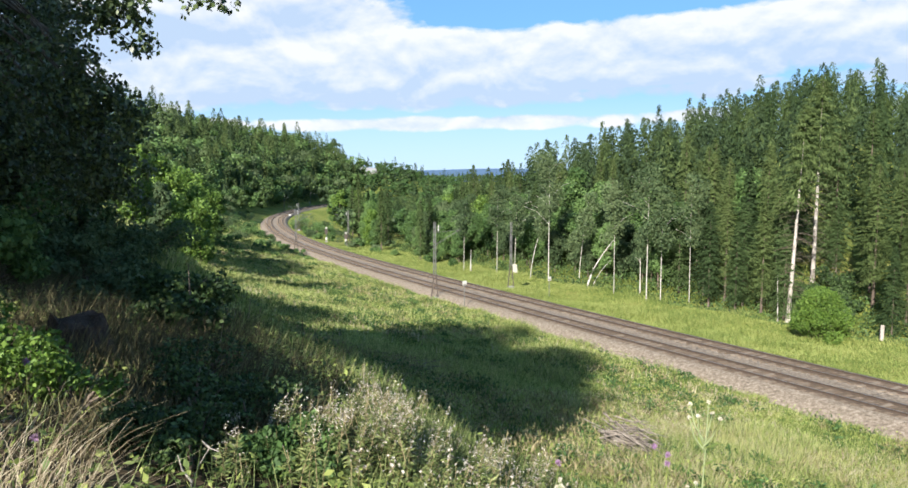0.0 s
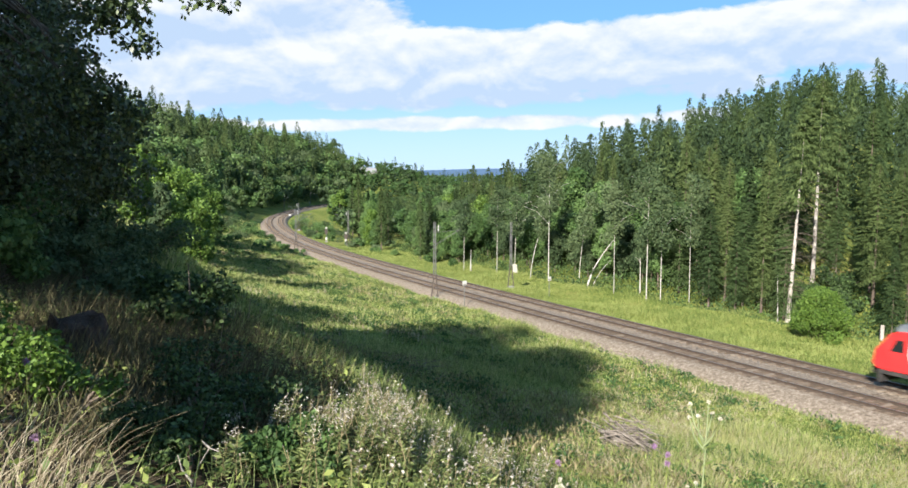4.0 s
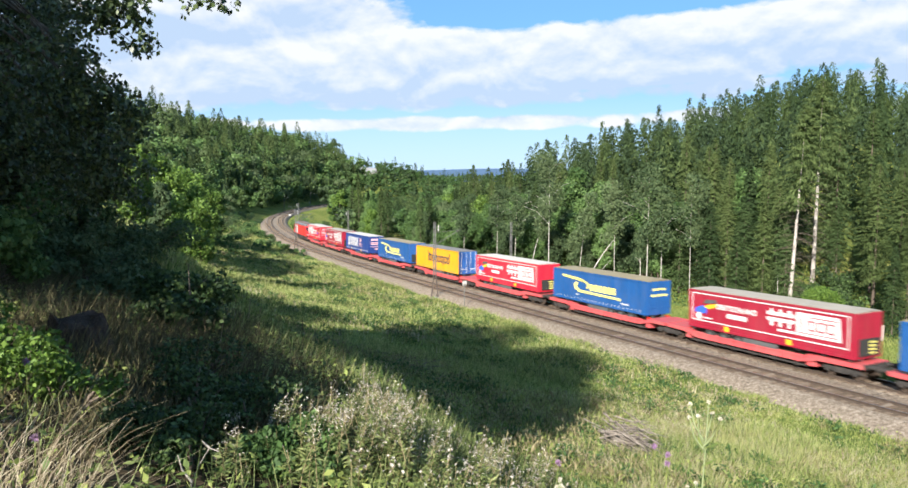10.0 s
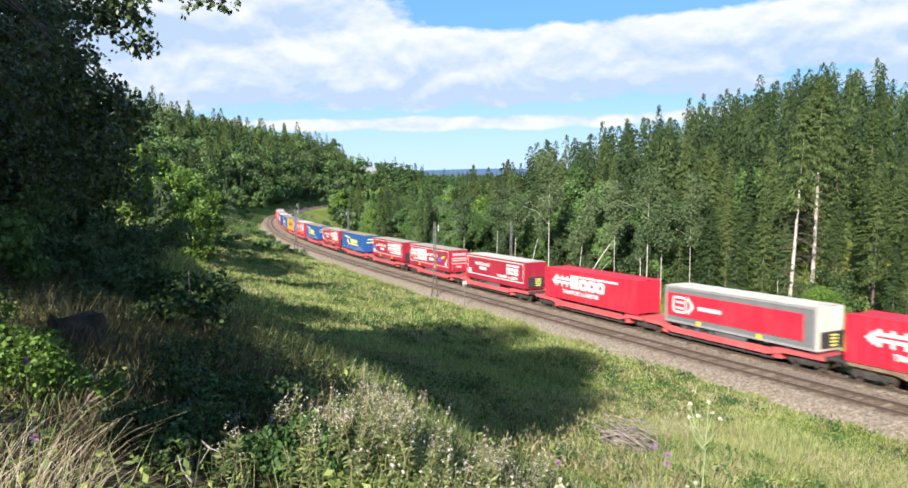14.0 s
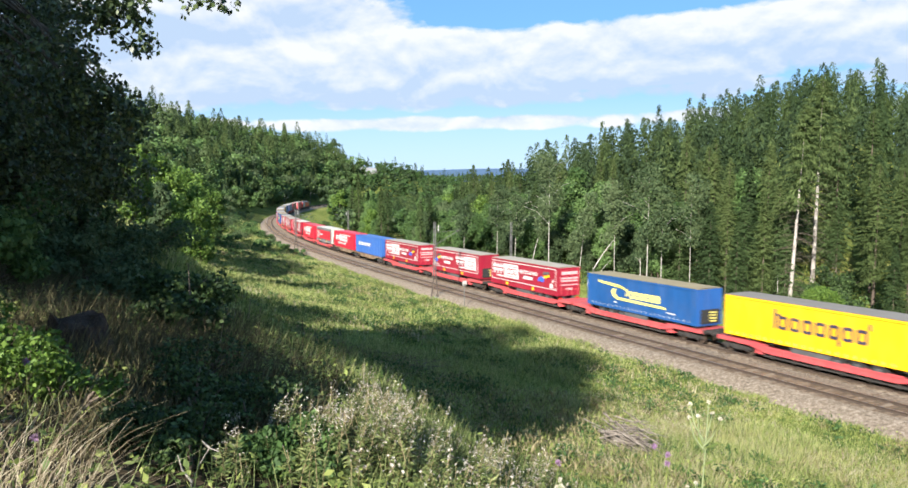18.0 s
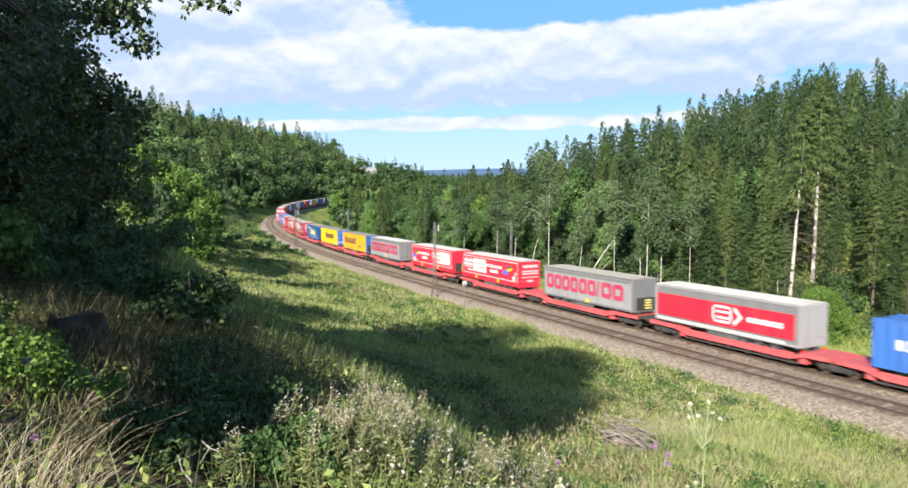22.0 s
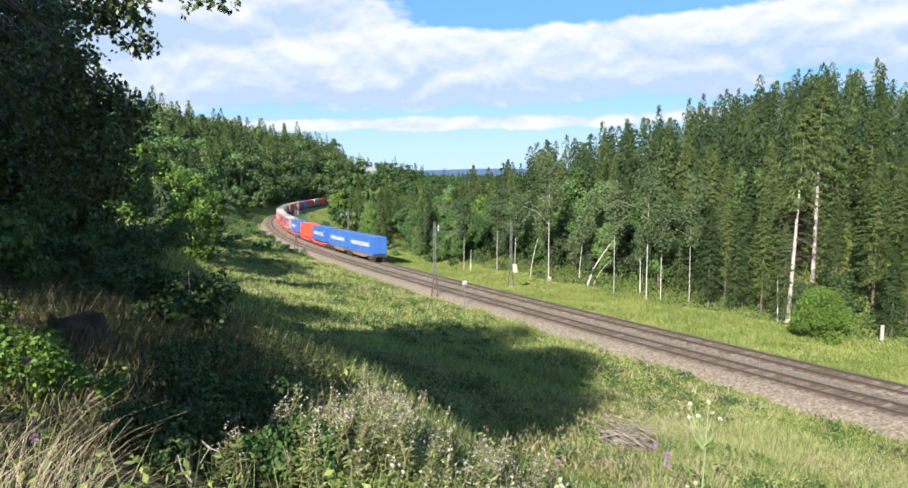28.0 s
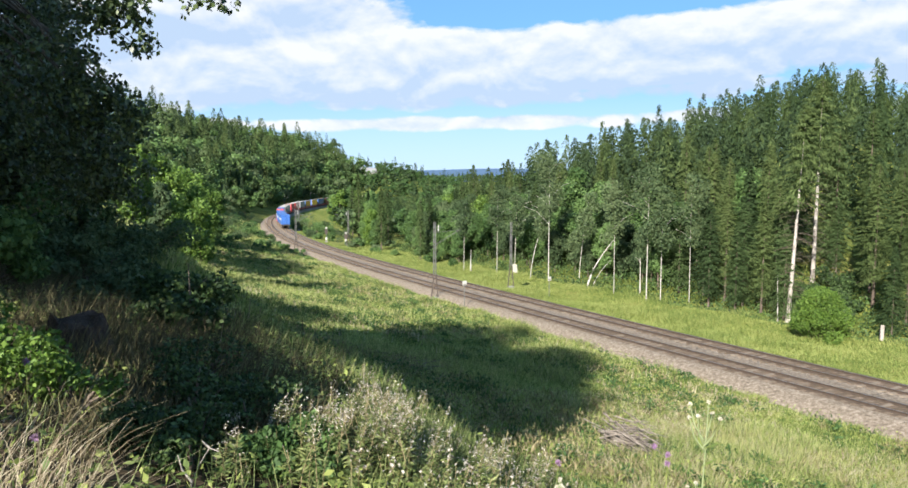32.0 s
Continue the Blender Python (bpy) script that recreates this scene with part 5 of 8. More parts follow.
    # dark leaves fill the hollow, their tone standing in for its shade
    for x, y, sc in ((-1.72, 4.75, 0.34), (-1.95, 5.3, 0.4), (-1.6, 5.6, 0.4), (-2.3, 6.2, 0.5), (-1.55, 4.15, 0.3), (-1.85, 4.3, 0.3), (-1.35, 4.7, 0.3)):
        lumps = [(rng.randn() * 0.35 * sc, rng.randn() * 0.35 * sc, (0.2 + 0.6 * rng.rand()) * sc, (0.3 + 0.2 * rng.rand()) * sc) for _ in range(7)]
        leafy_shrub("bramble", x, y, lumps, 1800, 0.03, "leaf_dark", "low bramble filling the bank's hollow, dark tone for its shade", "bramble", "brambles on the bank")
    # tree stump
    x, y = -3.55, 6.75
    st = tagged(new("tree_stump"), "weathered dark tree stump on the shaded bank", "tree stump")
    st.location = (x, y, float(ground_z(x, y)[0]))
    prof = [(-0.25, 0.36), (0.0, 0.29), (0.12, 0.25), (0.25, 0.235), (0.31, 0.2)]
    co, fs, k = [], [], 18
    for z, r in prof:
        for i in range(k):
            a = 6.283 * i / k
            q = r * (1 + 0.13 * math.sin(3 * a + 1) + 0.07 * math.sin(7 * a) * (1.3 - z))
            co.append((q * math.cos(a), q * math.sin(a), z + (0.06 * math.sin(2 * a) + 0.03 * math.sin(5 * a + 1) if z > 0.28 else 0)))
    for j in range(len(prof) - 1):
        for i in range(k):
            fs.append((j * k + i, j * k + (i + 1) % k, (j + 1) * k + (i + 1) % k, (j + 1) * k + i))
    fs.append(tuple((len(prof) - 1) * k + i for i in range(k)))
    mesh_object("stump", co, fs, (M["stump_wood"],), st)
    # heap of cut branches on the meadow
    hx, hy = 6.45, 26.3
    heap = tagged(new("branch_heap"), "heap of dry grey cut branches on the meadow", "branch heap")
    heap.location = (hx, hy, float(ground_z(hx, hy)[0]))
    for i in range(130):
        l = 0.5 + 1.1 * rng.rand()
        a = 0.5 + rng.randn() * 0.45
        c = np.array([rng.randn() * 0.42, rng.randn() * 0.3, 0.25 + 1.15 * rng.rand() * max(0.2, 1 - abs(rng.randn()) * 0.4)])
        dv = np.array([math.cos(a), -math.sin(a), -0.22 + rng.randn() * 0.22])
        p = [c - dv * l / 2, c + rng.randn(3) * 0.05, c + dv * l / 2]
        w = 0.012 + 0.022 * rng.rand()
        cc, ff = tube(p, [w, w * 0.8, w * 0.4], 5)
        ob = new("branch", fast_mesh("branch", cc, ff, (M["dead_wood"],)))
        ob.parent = heap
    for hx, hy in ((-1.6, 37.5),):
        small = tagged(new("branch_heap"), "low scatter of dry branches in the shaded grass", "branch heap")
        small.location = (hx, hy, float(ground_z(hx, hy)[0]))
        for i in range(16):
            l, a = 0.6 + rng.rand(), rng.rand() * 3.14
            c, dv = np.array([rng.randn() * 0.5, rng.randn() * 0.4, 0.2 + 0.25 * rng.rand()]), np.array([math.cos(a), math.sin(a), rng.randn() * 0.3])
            cc, ff = tube([c - dv * l / 2, c, c + dv * l / 2], [0.02, 0.016, 0.006], 5)
            ob = new("branch", fast_mesh("branch", cc, ff, (M["dead_wood"],)))
            ob.parent = small
    # a bleached forked branch sticking up by the nettles
    fx, fy = -1.42, 3.75
    fork = tagged(new("dead_branch"), "bleached forked dead branch sticking out of the bank", "branch")
    fork.location = (fx, fy, float(ground_z(fx, fy)[0]) - 0.1)
    limbs = [[(0, 0, -0.1), (0.02, 0, 0.12), (0.06, 0.02, 0.22), (0.12, 0.02, 0.32), (0.17, 0.02, 0.30)], [(0.03, 0, 0.14), (-0.03, 0.02, 0.2), (-0.05, 0.02, 0.28)], [(0.12, 0.02, 0.32), (0.08, 0.02, 0.36)], [(0, 0, 0.05), (0.1, 0, 0.1), (0.2, 0.02, 0.1)]]
    for p in limbs:
        ob = new("limb", fast_mesh("limb", *tube(p, np.linspace(0.007, 0.003, len(p)), 6), (M["bark_bare"],)))
        ob.parent = fork
    # tall thistles before the meadow
    for x, y, h, n in ((1.60, 4.6, 1.33, 6), (1.50, 4.5, 0.72, 2), (2.5, 4.4, 0.9, 1), (0.60, 4.3, 0.42, 5)):
        th = tagged(new("thistle"), "tall pale thistle with creamy seed heads", "thistle", "thistles on the bank")
        th.location = (x, y, float(ground_z(x, y)[0]))
        stems, ends = [[(0, 0, -0.05), (0.01, 0, h * 0.4), (0.04, 0.01, h * 0.78), (0.05, 0.01, h)]], [(0.05, 0.01, h)]
        for i in range(n):
            a, q = rng.rand() * 6.28, 0.66 + 0.16 * rng.rand()
            l = h * 0.16
            en = (0.03 + math.cos(a) * l * 0.5, math.sin(a) * l * 0.5, h * q + l)
            stems.append([(0.02, 0, h * q), (0.02 + math.cos(a) * l * 0.3, math.sin(a) * l * 0.3, h * q + l * 0.4), en])
            ends.append(en)
        for p in stems:
            ob = new("stem", fast_mesh("stem", *tube(p, np.linspace(0.007, 0.004, len(p)), 5), (M["thistle_stem"],)))
            ob.parent = th
        for e in ends:
            u = unit(rng.randn(40, 3) + np.array([[0, 0, 0.8]]))
            c = np.array([e]) + u * 0.009
            ob = new("seed_head", fast_mesh("seed_head", *kites(c, u, unit(np.cross(u, rng.randn(40, 3))), np.full(40, 0.017), np.full(40, 0.008)), (M["cream_down"],)))
            ob.parent = th
        lv = []
        for i in range(10):
            a, q = rng.rand() * 6.28, 0.1 + 0.7 * rng.rand()
            al = np.array([[math.cos(a), math.sin(a), 0.3]])
            lv.append(kites(np.array([[0.02, 0, h * q]]) + al * 0.06, unit(al), unit(np.cross(al, [[0, 0, 1.0]])), np.array([0.14]), np.array([0.03])))
        for c, f in lv:
            ob = new("leaf", fast_mesh("leaf", c, f, (M["herb"],)))
            ob.parent = th
    # knapweed blooms by the dry grass
    for x, y, h in ((-2.45, 4.05, 0.50), (-1.98, 3.3, 0.30), (-2.3, 3.35, 0.28), (1.27, 4.6, 0.86), (1.37, 4.62, 0.84), (1.33, 4.5, 0.78), (0.62, 4.4, 0.52)):
        kw = tagged(new("knapweed"), "knapweed with a pale purple bloom", "flower", "knapweeds on the bank")
        kw.location = (x, y, float(ground_z(x, y)[0]))
        ob = new("stem", fast_mesh("stem", *tube([(0, 0, -0.05), (0.02, 0.01, h * 0.5), (0.03, 0.0, h)], [0.003, 0.0025, 0.002], 5), (M["herb"],)))
        ob.parent = kw
        u = unit(rng.randn(50, 3) + np.array([[0, 0, 0.5]]))
        ob = new("bloom", fast_mesh("bloom", *kites(np.array([[0.03, 0, h]]) + u * 0.012, u, unit(np.cross(u, rng.randn(50, 3))), np.full(50, 0.028), np.full(50, 0.008)), (M["thistle_bloom"],)))
        ob.parent = kw
    # old fence stakes on the meadow
    for x, y, h, t in ((-8.4, 39.7, 1.15, 2), (-11.2, 38.6, 1.3, 9)):
        sk = tagged(new("fence_stake"), "dark weathered wooden stake standing in the meadow", "stake", "stakes in the meadow")
        sk.matrix_basis = pose(x, y, float(ground_z(x, y)[0]) - 0.1, t, t)
        ob = new("post", fast_mesh("post", *tube([(0, 0, -0.1), (0.01, 0, h * 0.6), (0, 0, h)], [0.05, 0.045, 0.03], 7), (M["stump_wood"],)))
        ob.parent = sk
    # round bush at the wood edge: a dome of small lumps
    g = np.random.RandomState(8)
    lumps = [(0, 0, 1.5, 1.7), (0.1, 0, 2.5, 1.35), (0, 0.1, 3.3, 0.95)]
    for i in range(26):
        a, t = 2.4 * i, (i + 0.5) / 26
        q = 1.85 * math.cos(1.25 * t)
        lumps.append((math.cos(a) * q, math.sin(a) * q, 0.5 + 3.7 * t + 0.2 * g.randn(), 0.62 + 0.25 * g.rand()))
    leafy_shrub("round_bush", 31.1, 61.0, lumps, 30000, 0.1, "leaf_bright", "rounded bright green bush at the wood edge")
    # scrub along the tracks on the inside of the bend and on the meadow
    for s, d, sc in ((128, 6.6, 0.8), (133, 7.0, 0.9), (140, 7.2, 1.0), (150, 8.0, 1.3), (160, 8.6, 1.4), (172, 8.5, 1.5), (185, 9.5, 1.8), (118, 6.6, 0.7), (110, 6.5, 0.6), (104, 6.4, 0.6), (165, -6.6, 0.9), (172, -7.2, 1.0), (180, -7.6, 1.2), (192, -7.5, 1.2), (205, -8, 1.4), (158, -9, 1.2), (146, -13, 1.4), (139, -12, 1.2), (222, -9, 1.6), (240, -9.5, 1.8), (262, -10, 2.0), (150, 14, 1.6), (166, 15, 2.0), (182, 17, 2.2), (205, 12, 1.8), (228, 11, 1.8), (250, 11, 2.0), (206, -12, 1.5), (214, -16, 1.6), (226, -14, 1.4), (236, -18, 1.8), (250, -15, 1.6), (196, -14, 1.3), (186, -18, 1.3), (178, -13, 1.0), (210, -21, 1.6), (262, -19, 1.8), (128, -13, 0.8), (136, -10, 0.8), (120, -10.5, 0.7), (113, -12.5, 0.8), (96, -13.5, 0.9), (88, -14, 0.7), (143, -20, 1.0), (152, -18, 0.9), (128, 11, 1.0), (136, 15, 1.2), (112, 14, 0.9), (120, 18, 1.1), (141, 21, 1.5), (128, 25, 1.6), (152, 24, 1.8), (105, 22, 0.8), (96, 27, 0.9)):
        x, y, _ = line(s, d)
        lumps = [(rng.randn() * 0.8 * sc, rng.randn() * 0.8 * sc, (0.3 + 0.9 * rng.rand()) * sc, (0.45 + 0.3 * rng.rand()) * sc) for _ in range(7)]
        leafy_shrub("scrub", float(x), float(y), lumps, 900, 0.26, rng.choice(["leaf", "leaf", "leaf_grey"]), "green scrub beside the railway line", "shrub", "scrub beside the line")


bank_weeds()
bank_things()


# ---- pale birches at the wood edge ----
def birch(x, y, h, lean, crown=True, radius=0.09):
    rng = np.random.RandomState(int(x * 100) % 997)
    t = np.linspace(0, 1, 8)
    pts = np.stack([lean * t ** 1.6, 0.2 * t, -0.4 + (h + 0.4) * t], 1)
    top = tagged(new("birch_tree"), "slender birch with white bark at the wood edge" if crown else "bare broken birch with white bark at the wood edge", "tree", "birches at the wood edge")
    top.location = (x, y, float(ground_z(x, y)[0]))
    radius *= 0.55
    parts = [tube(pts, radius * (1.1 - 0.8 * t), 7)]
    for _ in range(5 if crown else 1):
        q = 0.5 + 0.45 * rng.rand()
        st = np.array([np.interp(q, t, pts[:, i]) for i in range(3)])
        a, l = rng.rand() * 6.28, 0.14 * h * (0.6 + rng.rand())
        parts.append(tube([st, st + np.array([math.cos(a) * l * 0.5, math.sin(a) * l * 0.5, l * 0.5]), st + np.array([math.cos(a) * l, math.sin(a) * l, l * 0.7])], [radius * 0.4, radius * 0.25, 0.01], 4))
    ob = new("trunk", fast_mesh("trunk", *join(parts), (M["birch_bark"],), smooth_faces=True))
    ob.parent = top
    if crown:
        lumps = [(lean * q ** 1.6 + rng.randn() * 0.5, rng.randn() * 0.5, h * q, 0.09 * h * (0.7 + 0.6 * rng.rand())) for q in np.linspace(0.55, 1.05, 9)]
        ob = new("crown", fast_mesh("crown", *leafy_crown(rng, lumps, 2800, 0.2, 0.9), (M["leaf_grey"],)))
        ob.parent = top


for bx, by, bh, bl, bc, br in ((2.7, 116.5, 3.4, 0.05, False, 0.2), (6.8, 114.5, 12.0, 0.1, True, 0.10), (11.2, 106.2, 11.0, 2.9, True, 0.11), (13.5, 103.2, 16.0, 0.0, True, 0.13), (17.3, 100.0, 11.0, 1.2, True, 0.10),
                               (17.6, 95.5, 6.2, 3.4, False, 0.24), (18.2, 95.2, 3.6, 2.4, False, 0.1), (19.9, 89.8, 12.0, 0.0, True, 0.08), (22.6, 87.6, 4.4, 0.0, False, 0.17), (22.6, 84.7, 14.0, 0.1, True, 0.12), (24.0, 83.8, 12.0, 0.1, True, 0.11),
                               (26.5, 81.2, 13.0, 0.0, True, 0.08), (31.3, 69.5, 4.4, -0.1, False, 0.1), (1.6, 117.6, 11.0, 0.2, True, 0.09), (9.2, 109.5, 11.5, 0.3, True, 0.09)):
    birch(bx * 0.975, by * 0.975, bh, bl, bc, br)


# ---- masts, signs and boxes of the railway ----
M["mast"] = material("mast", ((0.07, 0.07, 0.066), (0.13, 0.13, 0.125), (0.2, 0.195, 0.19)), 0.65, 2.0, 0.4)
M["mast_foot"] = material("mast_foot", ((0.04, 0.03, 0.026), (0.085, 0.066, 0.055)), 0.8, 3.0)
M["concrete"] = material("concrete", ((0.22, 0.21, 0.19), (0.34, 0.33, 0.31)), 0.95, 3.0, bump=0.4, spec=0.1)
M["sign_white"] = material("sign_white", ((0.33, 0.32, 0.30), (0.44, 0.43, 0.40)), 0.5, 3.0)
M["box_cream"] = material("box_cream", ((0.36, 0.34, 0.27), (0.46, 0.44, 0.36)), 0.6, 3.0)
M["insulator"] = material("insulator", ((0.16, 0.07, 0.04), (0.25, 0.12, 0.08)), 0.3, 5.0)


def solid_box(name, x0, x1, y0, y1, z0, z1, mat, parent, bevel=0.0):
    bm = bmesh.new()
    vs = [bm.verts.new(p) for p in ((x0, y0, z0), (x1, y0, z0), (x1, y1, z0), (x0, y1, z0), (x0, y0, z1), (x1, y0, z1), (x1, y1, z1), (x0, y1, z1))]
    for f in ((0, 3, 2, 1), (4, 5, 6, 7), (0, 1, 5, 4), (1, 2, 6, 5), (2, 3, 7, 6), (3, 0, 4, 7)):
        bm.faces.new([vs[i] for i in f])
    if bevel:
        bmesh.ops.bevel(bm, geom=list(bm.edges), offset=bevel, segments=2, affect="EDGES")
    me = bpy.data.meshes.new(name)
    bm.to_mesh(me)
    bm.free()
    me.materials.append(mat)
    ob = new(name, me)
    ob.parent = parent
    return ob


def rod(name, a, b, r, mat, parent, r2=None, sides=8):
    ob = new(name, fast_mesh(name, *tube([a, (np.array(a) + np.array(b)) / 2, b], [r, (r + (r2 or r)) / 2, r2 or r], sides), (mat,)))
    ob.parent = parent
    return ob


def catenary_mast(s, d, h, arm, box=False):
    """A lattice mast: two channels that lean together, lacing bars, a bracket arm with insulators."""
    x, y, _ = line(s, d)
    m = tagged(new("catenary_mast"), "grey steel lattice overhead line mast with a pale switch box" if box else "grey steel lattice mast of the overhead line", "mast", "masts of the overhead line")
    m.matrix_basis = Matrix.Translation((x, y, float(ground_z(x, y)[0]))) @ Matrix.Rotation(heading(s) + math.pi / 2, 4, "Z")
    solid_box("foundation", -0.4, 0.4, -0.4, 0.4, -0.6, 0.28, M["concrete"], m, 0.03)
    for sx in (-1, 1):
        rod("channel", (0, sx * 0.14, 2.9), (0, sx * 0.10, h), 0.065, M["mast"], m, 0.055, 4)
        rod("foot_channel", (0, sx * 0.42, 0.2), (0, sx * 0.14, 2.95), 0.075, M["mast_foot"], m, 0.07, 4)
    n = int(h / 0.62)
    for i in range(n):
        z0, z1 = 0.35 + i * (h - 0.6) / n, 0.35 + (i + 1) * (h - 0.6) / n
        a0, a1 = max(0.1, 0.42 - 0.1 * z0), max(0.1, 0.42 - 0.1 * z1)
        sx = 1 if i % 2 else -1
        rod("lacing_bar", (0.03, sx * a0, z0), (0.03, -sx * a1, z1), 0.024, M["mast_foot"] if z0 < 2.2 else M["mast"], m, None, 4)
    # the arm reaches over the near track
    if arm:
        rod("bracket_arm", (0, arm * 0.1, h - 2.6), (0, arm * 3.3, h - 0.9), 0.03, M["mast"], m)
        rod("stay", (0, arm * 0.1, h - 1.2), (0, arm * 3.2, h - 0.95), 0.018, M["mast"], m)
        for z in (h - 0.5, h - 0.9):
            ob = rod("insulator", (0, arm * 0.45, z - 0.15), (0, arm * 0.45, z + 0.15), 0.07, M["sign_white"], m)
        rod("cross_bar", (0, 0, h - 0.6), (0, arm * 0.95, h - 0.6), 0.03, M["mast"], m)
    if box:
        solid_box("switch_box", -0.42, 0.22, -0.7, -0.3, 2.1, 3.1, M["box_cream"], m, 0.03)
        solid_box("meter_box", -0.75, -0.5, -0.55, -0.3, 2.1, 2.7, M["box_cream"], m, 0.02)


for ms, md, mh, ma, mb in ((53.6, 4.8, 8.9, 1, False), (58.8, -8.35, 8.6, -1, True), (122.6, 5.1, 8.8, 1, False), (142.4, -10.4, 8.4, -1, False), (415, 5.5, 8.6, 1, False), (440, -5.6, 8.6, -1, False), (352, 5.6, 8.6, 1, False), (205, -6.4, 8.6, -1, False)):
    catenary_mast(ms, md, mh, -1 if md > 0 else 0 if mb else 1, mb)


def line_sign(s, d, h, label, big=0.5):
    """A small plate on a thin post."""
    x, y, _ = line(s, d)
    g = tagged(new("line_sign"), label, "sign", "signs beside the line")
    g.matrix_basis = Matrix.Translation((x, y, float(ground_z(x, y)[0]))) @ Matrix.Rotation(heading(s), 4, "Z")
    rod("post", (0, 0, -0.4), (0, 0, h), 0.045, M["mast"], g)
    solid_box("plate", -big / 2, big / 2, -0.06, -0.045, h - 0.38, h + 0.1, M["sign_white"], g)
    solid_box("bar", -big * 0.3, big * 0.3, -0.066, -0.0605, h - 0.32, h - 0.22, M["mast_foot"], g)
    solid_box("clamp", -0.07, 0.07, -0.05, 0.05, h - 0.3, h - 0.2, M["mast"], g)


line_sign(46.0, 4.9, 2.9, "small white plate on a thin grey post beside the ballast")
line_sign(50.6, -8.8, 2.5, "small white plate on a thin post in the verge", 0.45)
line_sign(287, -4.6, 1.4, "white marker plate beside the far tracks", 0.9)
line_sign(415, 6.3, 2.4, "white plate by the far masts", 0.9)
line_sign(440, -6.2, 2.4, "white plate by the far masts", 0.9)


def track_signal(s, d, h, label):
    """A low colour-light signal: post, dark screen, white plates."""
    x, y, _ = line(s, d)
    g = tagged(new("track_signal"), label, "signal", "signals beside the line")
    g.matrix_basis = Matrix.Translation((x, y, float(ground_z(x, y)[0]))) @ Matrix.Rotation(heading(s), 4, "Z")
    solid_box("foot", -0.3, 0.3, -0.3, 0.3, -0.5, 0.2, M["concrete"], g)
    rod("post", (0, 0, 0), (0, 0, h), 0.08, M["mast"], g)
    solid_box("screen", -0.35, 0.35, -0.2, 0.05, h - 1.3, h - 0.2, M["mast_foot"], g, 0.03)
    solid_box("top_plate", -0.24, 0.24, -0.22, -0.2, h - 0.1, h + 0.3, M["sign_white"], g)
    solid_box("mast_plate", -0.24, 0.24, -0.12, -0.09, 0.5, 1.2, M["sign_white"], g)
    rod("ladder", (0.25, 0.3, 0), (0.25, 0.1, h - 0.4), 0.025, M["mast"], g)


track_signal(154, -7.4, 3.4, "railway signal with white plates beside the bend")
track_signal(150.5, -11.5, 2.6, "railway signal with white plates before the trees")
sx_, sy_, _ = line(15.5, -17.8)
cut = tagged(new("cut_post"), "short pale cut tree post at the wood edge", "post")
cut.location = (float(sx_), float(sy_), float(ground_z(sx_, sy_)[0]))
rod("stem", (0, 0, -0.3), (0.03, 0, 1.3), 0.17, M["bark_bare"], cut, 0.15, 10)


# ---- far things ----
M["slate"] = material("slate", ((0.16, 0.16, 0.165), (0.22, 0.22, 0.225), (0.28, 0.28, 0.28)), 0.8, 0.8, spec=0.2)


def far_house():
    x, y = -72.0, 612.0
    h = tagged(new("farmhouse"), "distant farmhouse with pale walls and grey roof among trees", "house")
    h.matrix_basis = pose(x, y, float(ground_z(x, y)[0]) - 3.6, 0, 0, 20) @ Matrix.Scale(0.85, 4)
    solid_box("wall", -8, 8, -5, 5, -2, 6, M["concrete"], h)
    bm = bmesh.new()
    a = [bm.verts.new(p) for p in ((-8.6, -5.6, 5.8), (-8.6, 5.6, 5.8), (-8.6, 0, 10.5), (8.6, -5.6, 5.8), (8.6, 5.6, 5.8), (8.6, 0, 10.5))]
    for f in ((0, 3, 5, 2), (2, 5, 4, 1), (0, 2, 1), (3, 4, 5), (0, 1, 4, 3)):
        bm.faces.new([a[i] for i in f])
    me = bpy.data.meshes.new("roof")
    bm.to_mesh(me)
    bm.free()
    me.materials.append(M["slate"])
    ob = new("roof", me)
    ob.parent = h
    for i in range(4):
        solid_box("window", -6.5 + i * 3.8, -5.0 + i * 3.8, -5.06, -5.0, 2.6, 4.2, M["mast_foot"], h)


def far_ridge():
    """A wooded ridge some kilometres off, blue haze painted in colour and glow."""
    m = bpy.data.materials.new("far_ridge")
    m.use_nodes = True
    nt = m.node_tree
    p = nt.nodes["Principled BSDF"]
    # dark blue base and faint blue emission paint the haze of distance
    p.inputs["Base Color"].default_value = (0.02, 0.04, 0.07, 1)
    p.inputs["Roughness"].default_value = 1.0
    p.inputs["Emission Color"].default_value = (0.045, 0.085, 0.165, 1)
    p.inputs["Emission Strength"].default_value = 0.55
    co, fs = [], []
    n = 90
    for i in range(n + 1):
        a = -0.45 + 0.9 * i / n
        top = 66 + 4 * math.sin(a * 9 + 0.6) + 2.5 * math.sin(a * 31)
        for r, z in ((3150, -60), (3200, top), (3350, top - 2), (3600, -60)):
            co.append((r * math.sin(a), r * math.cos(a), z))
    for i in range(n):
        for j in range(3):
            fs.append((i * 4 + j, (i + 1) * 4 + j, (i + 1) * 4 + j + 1, i * 4 + j + 1))
    tagged(mesh_object("backdrop", co, fs, (m,), None, "", True), "distant wooded ridge on the horizon, haze painted blue", "ridge", kind="structure")


far_house()
far_ridge()

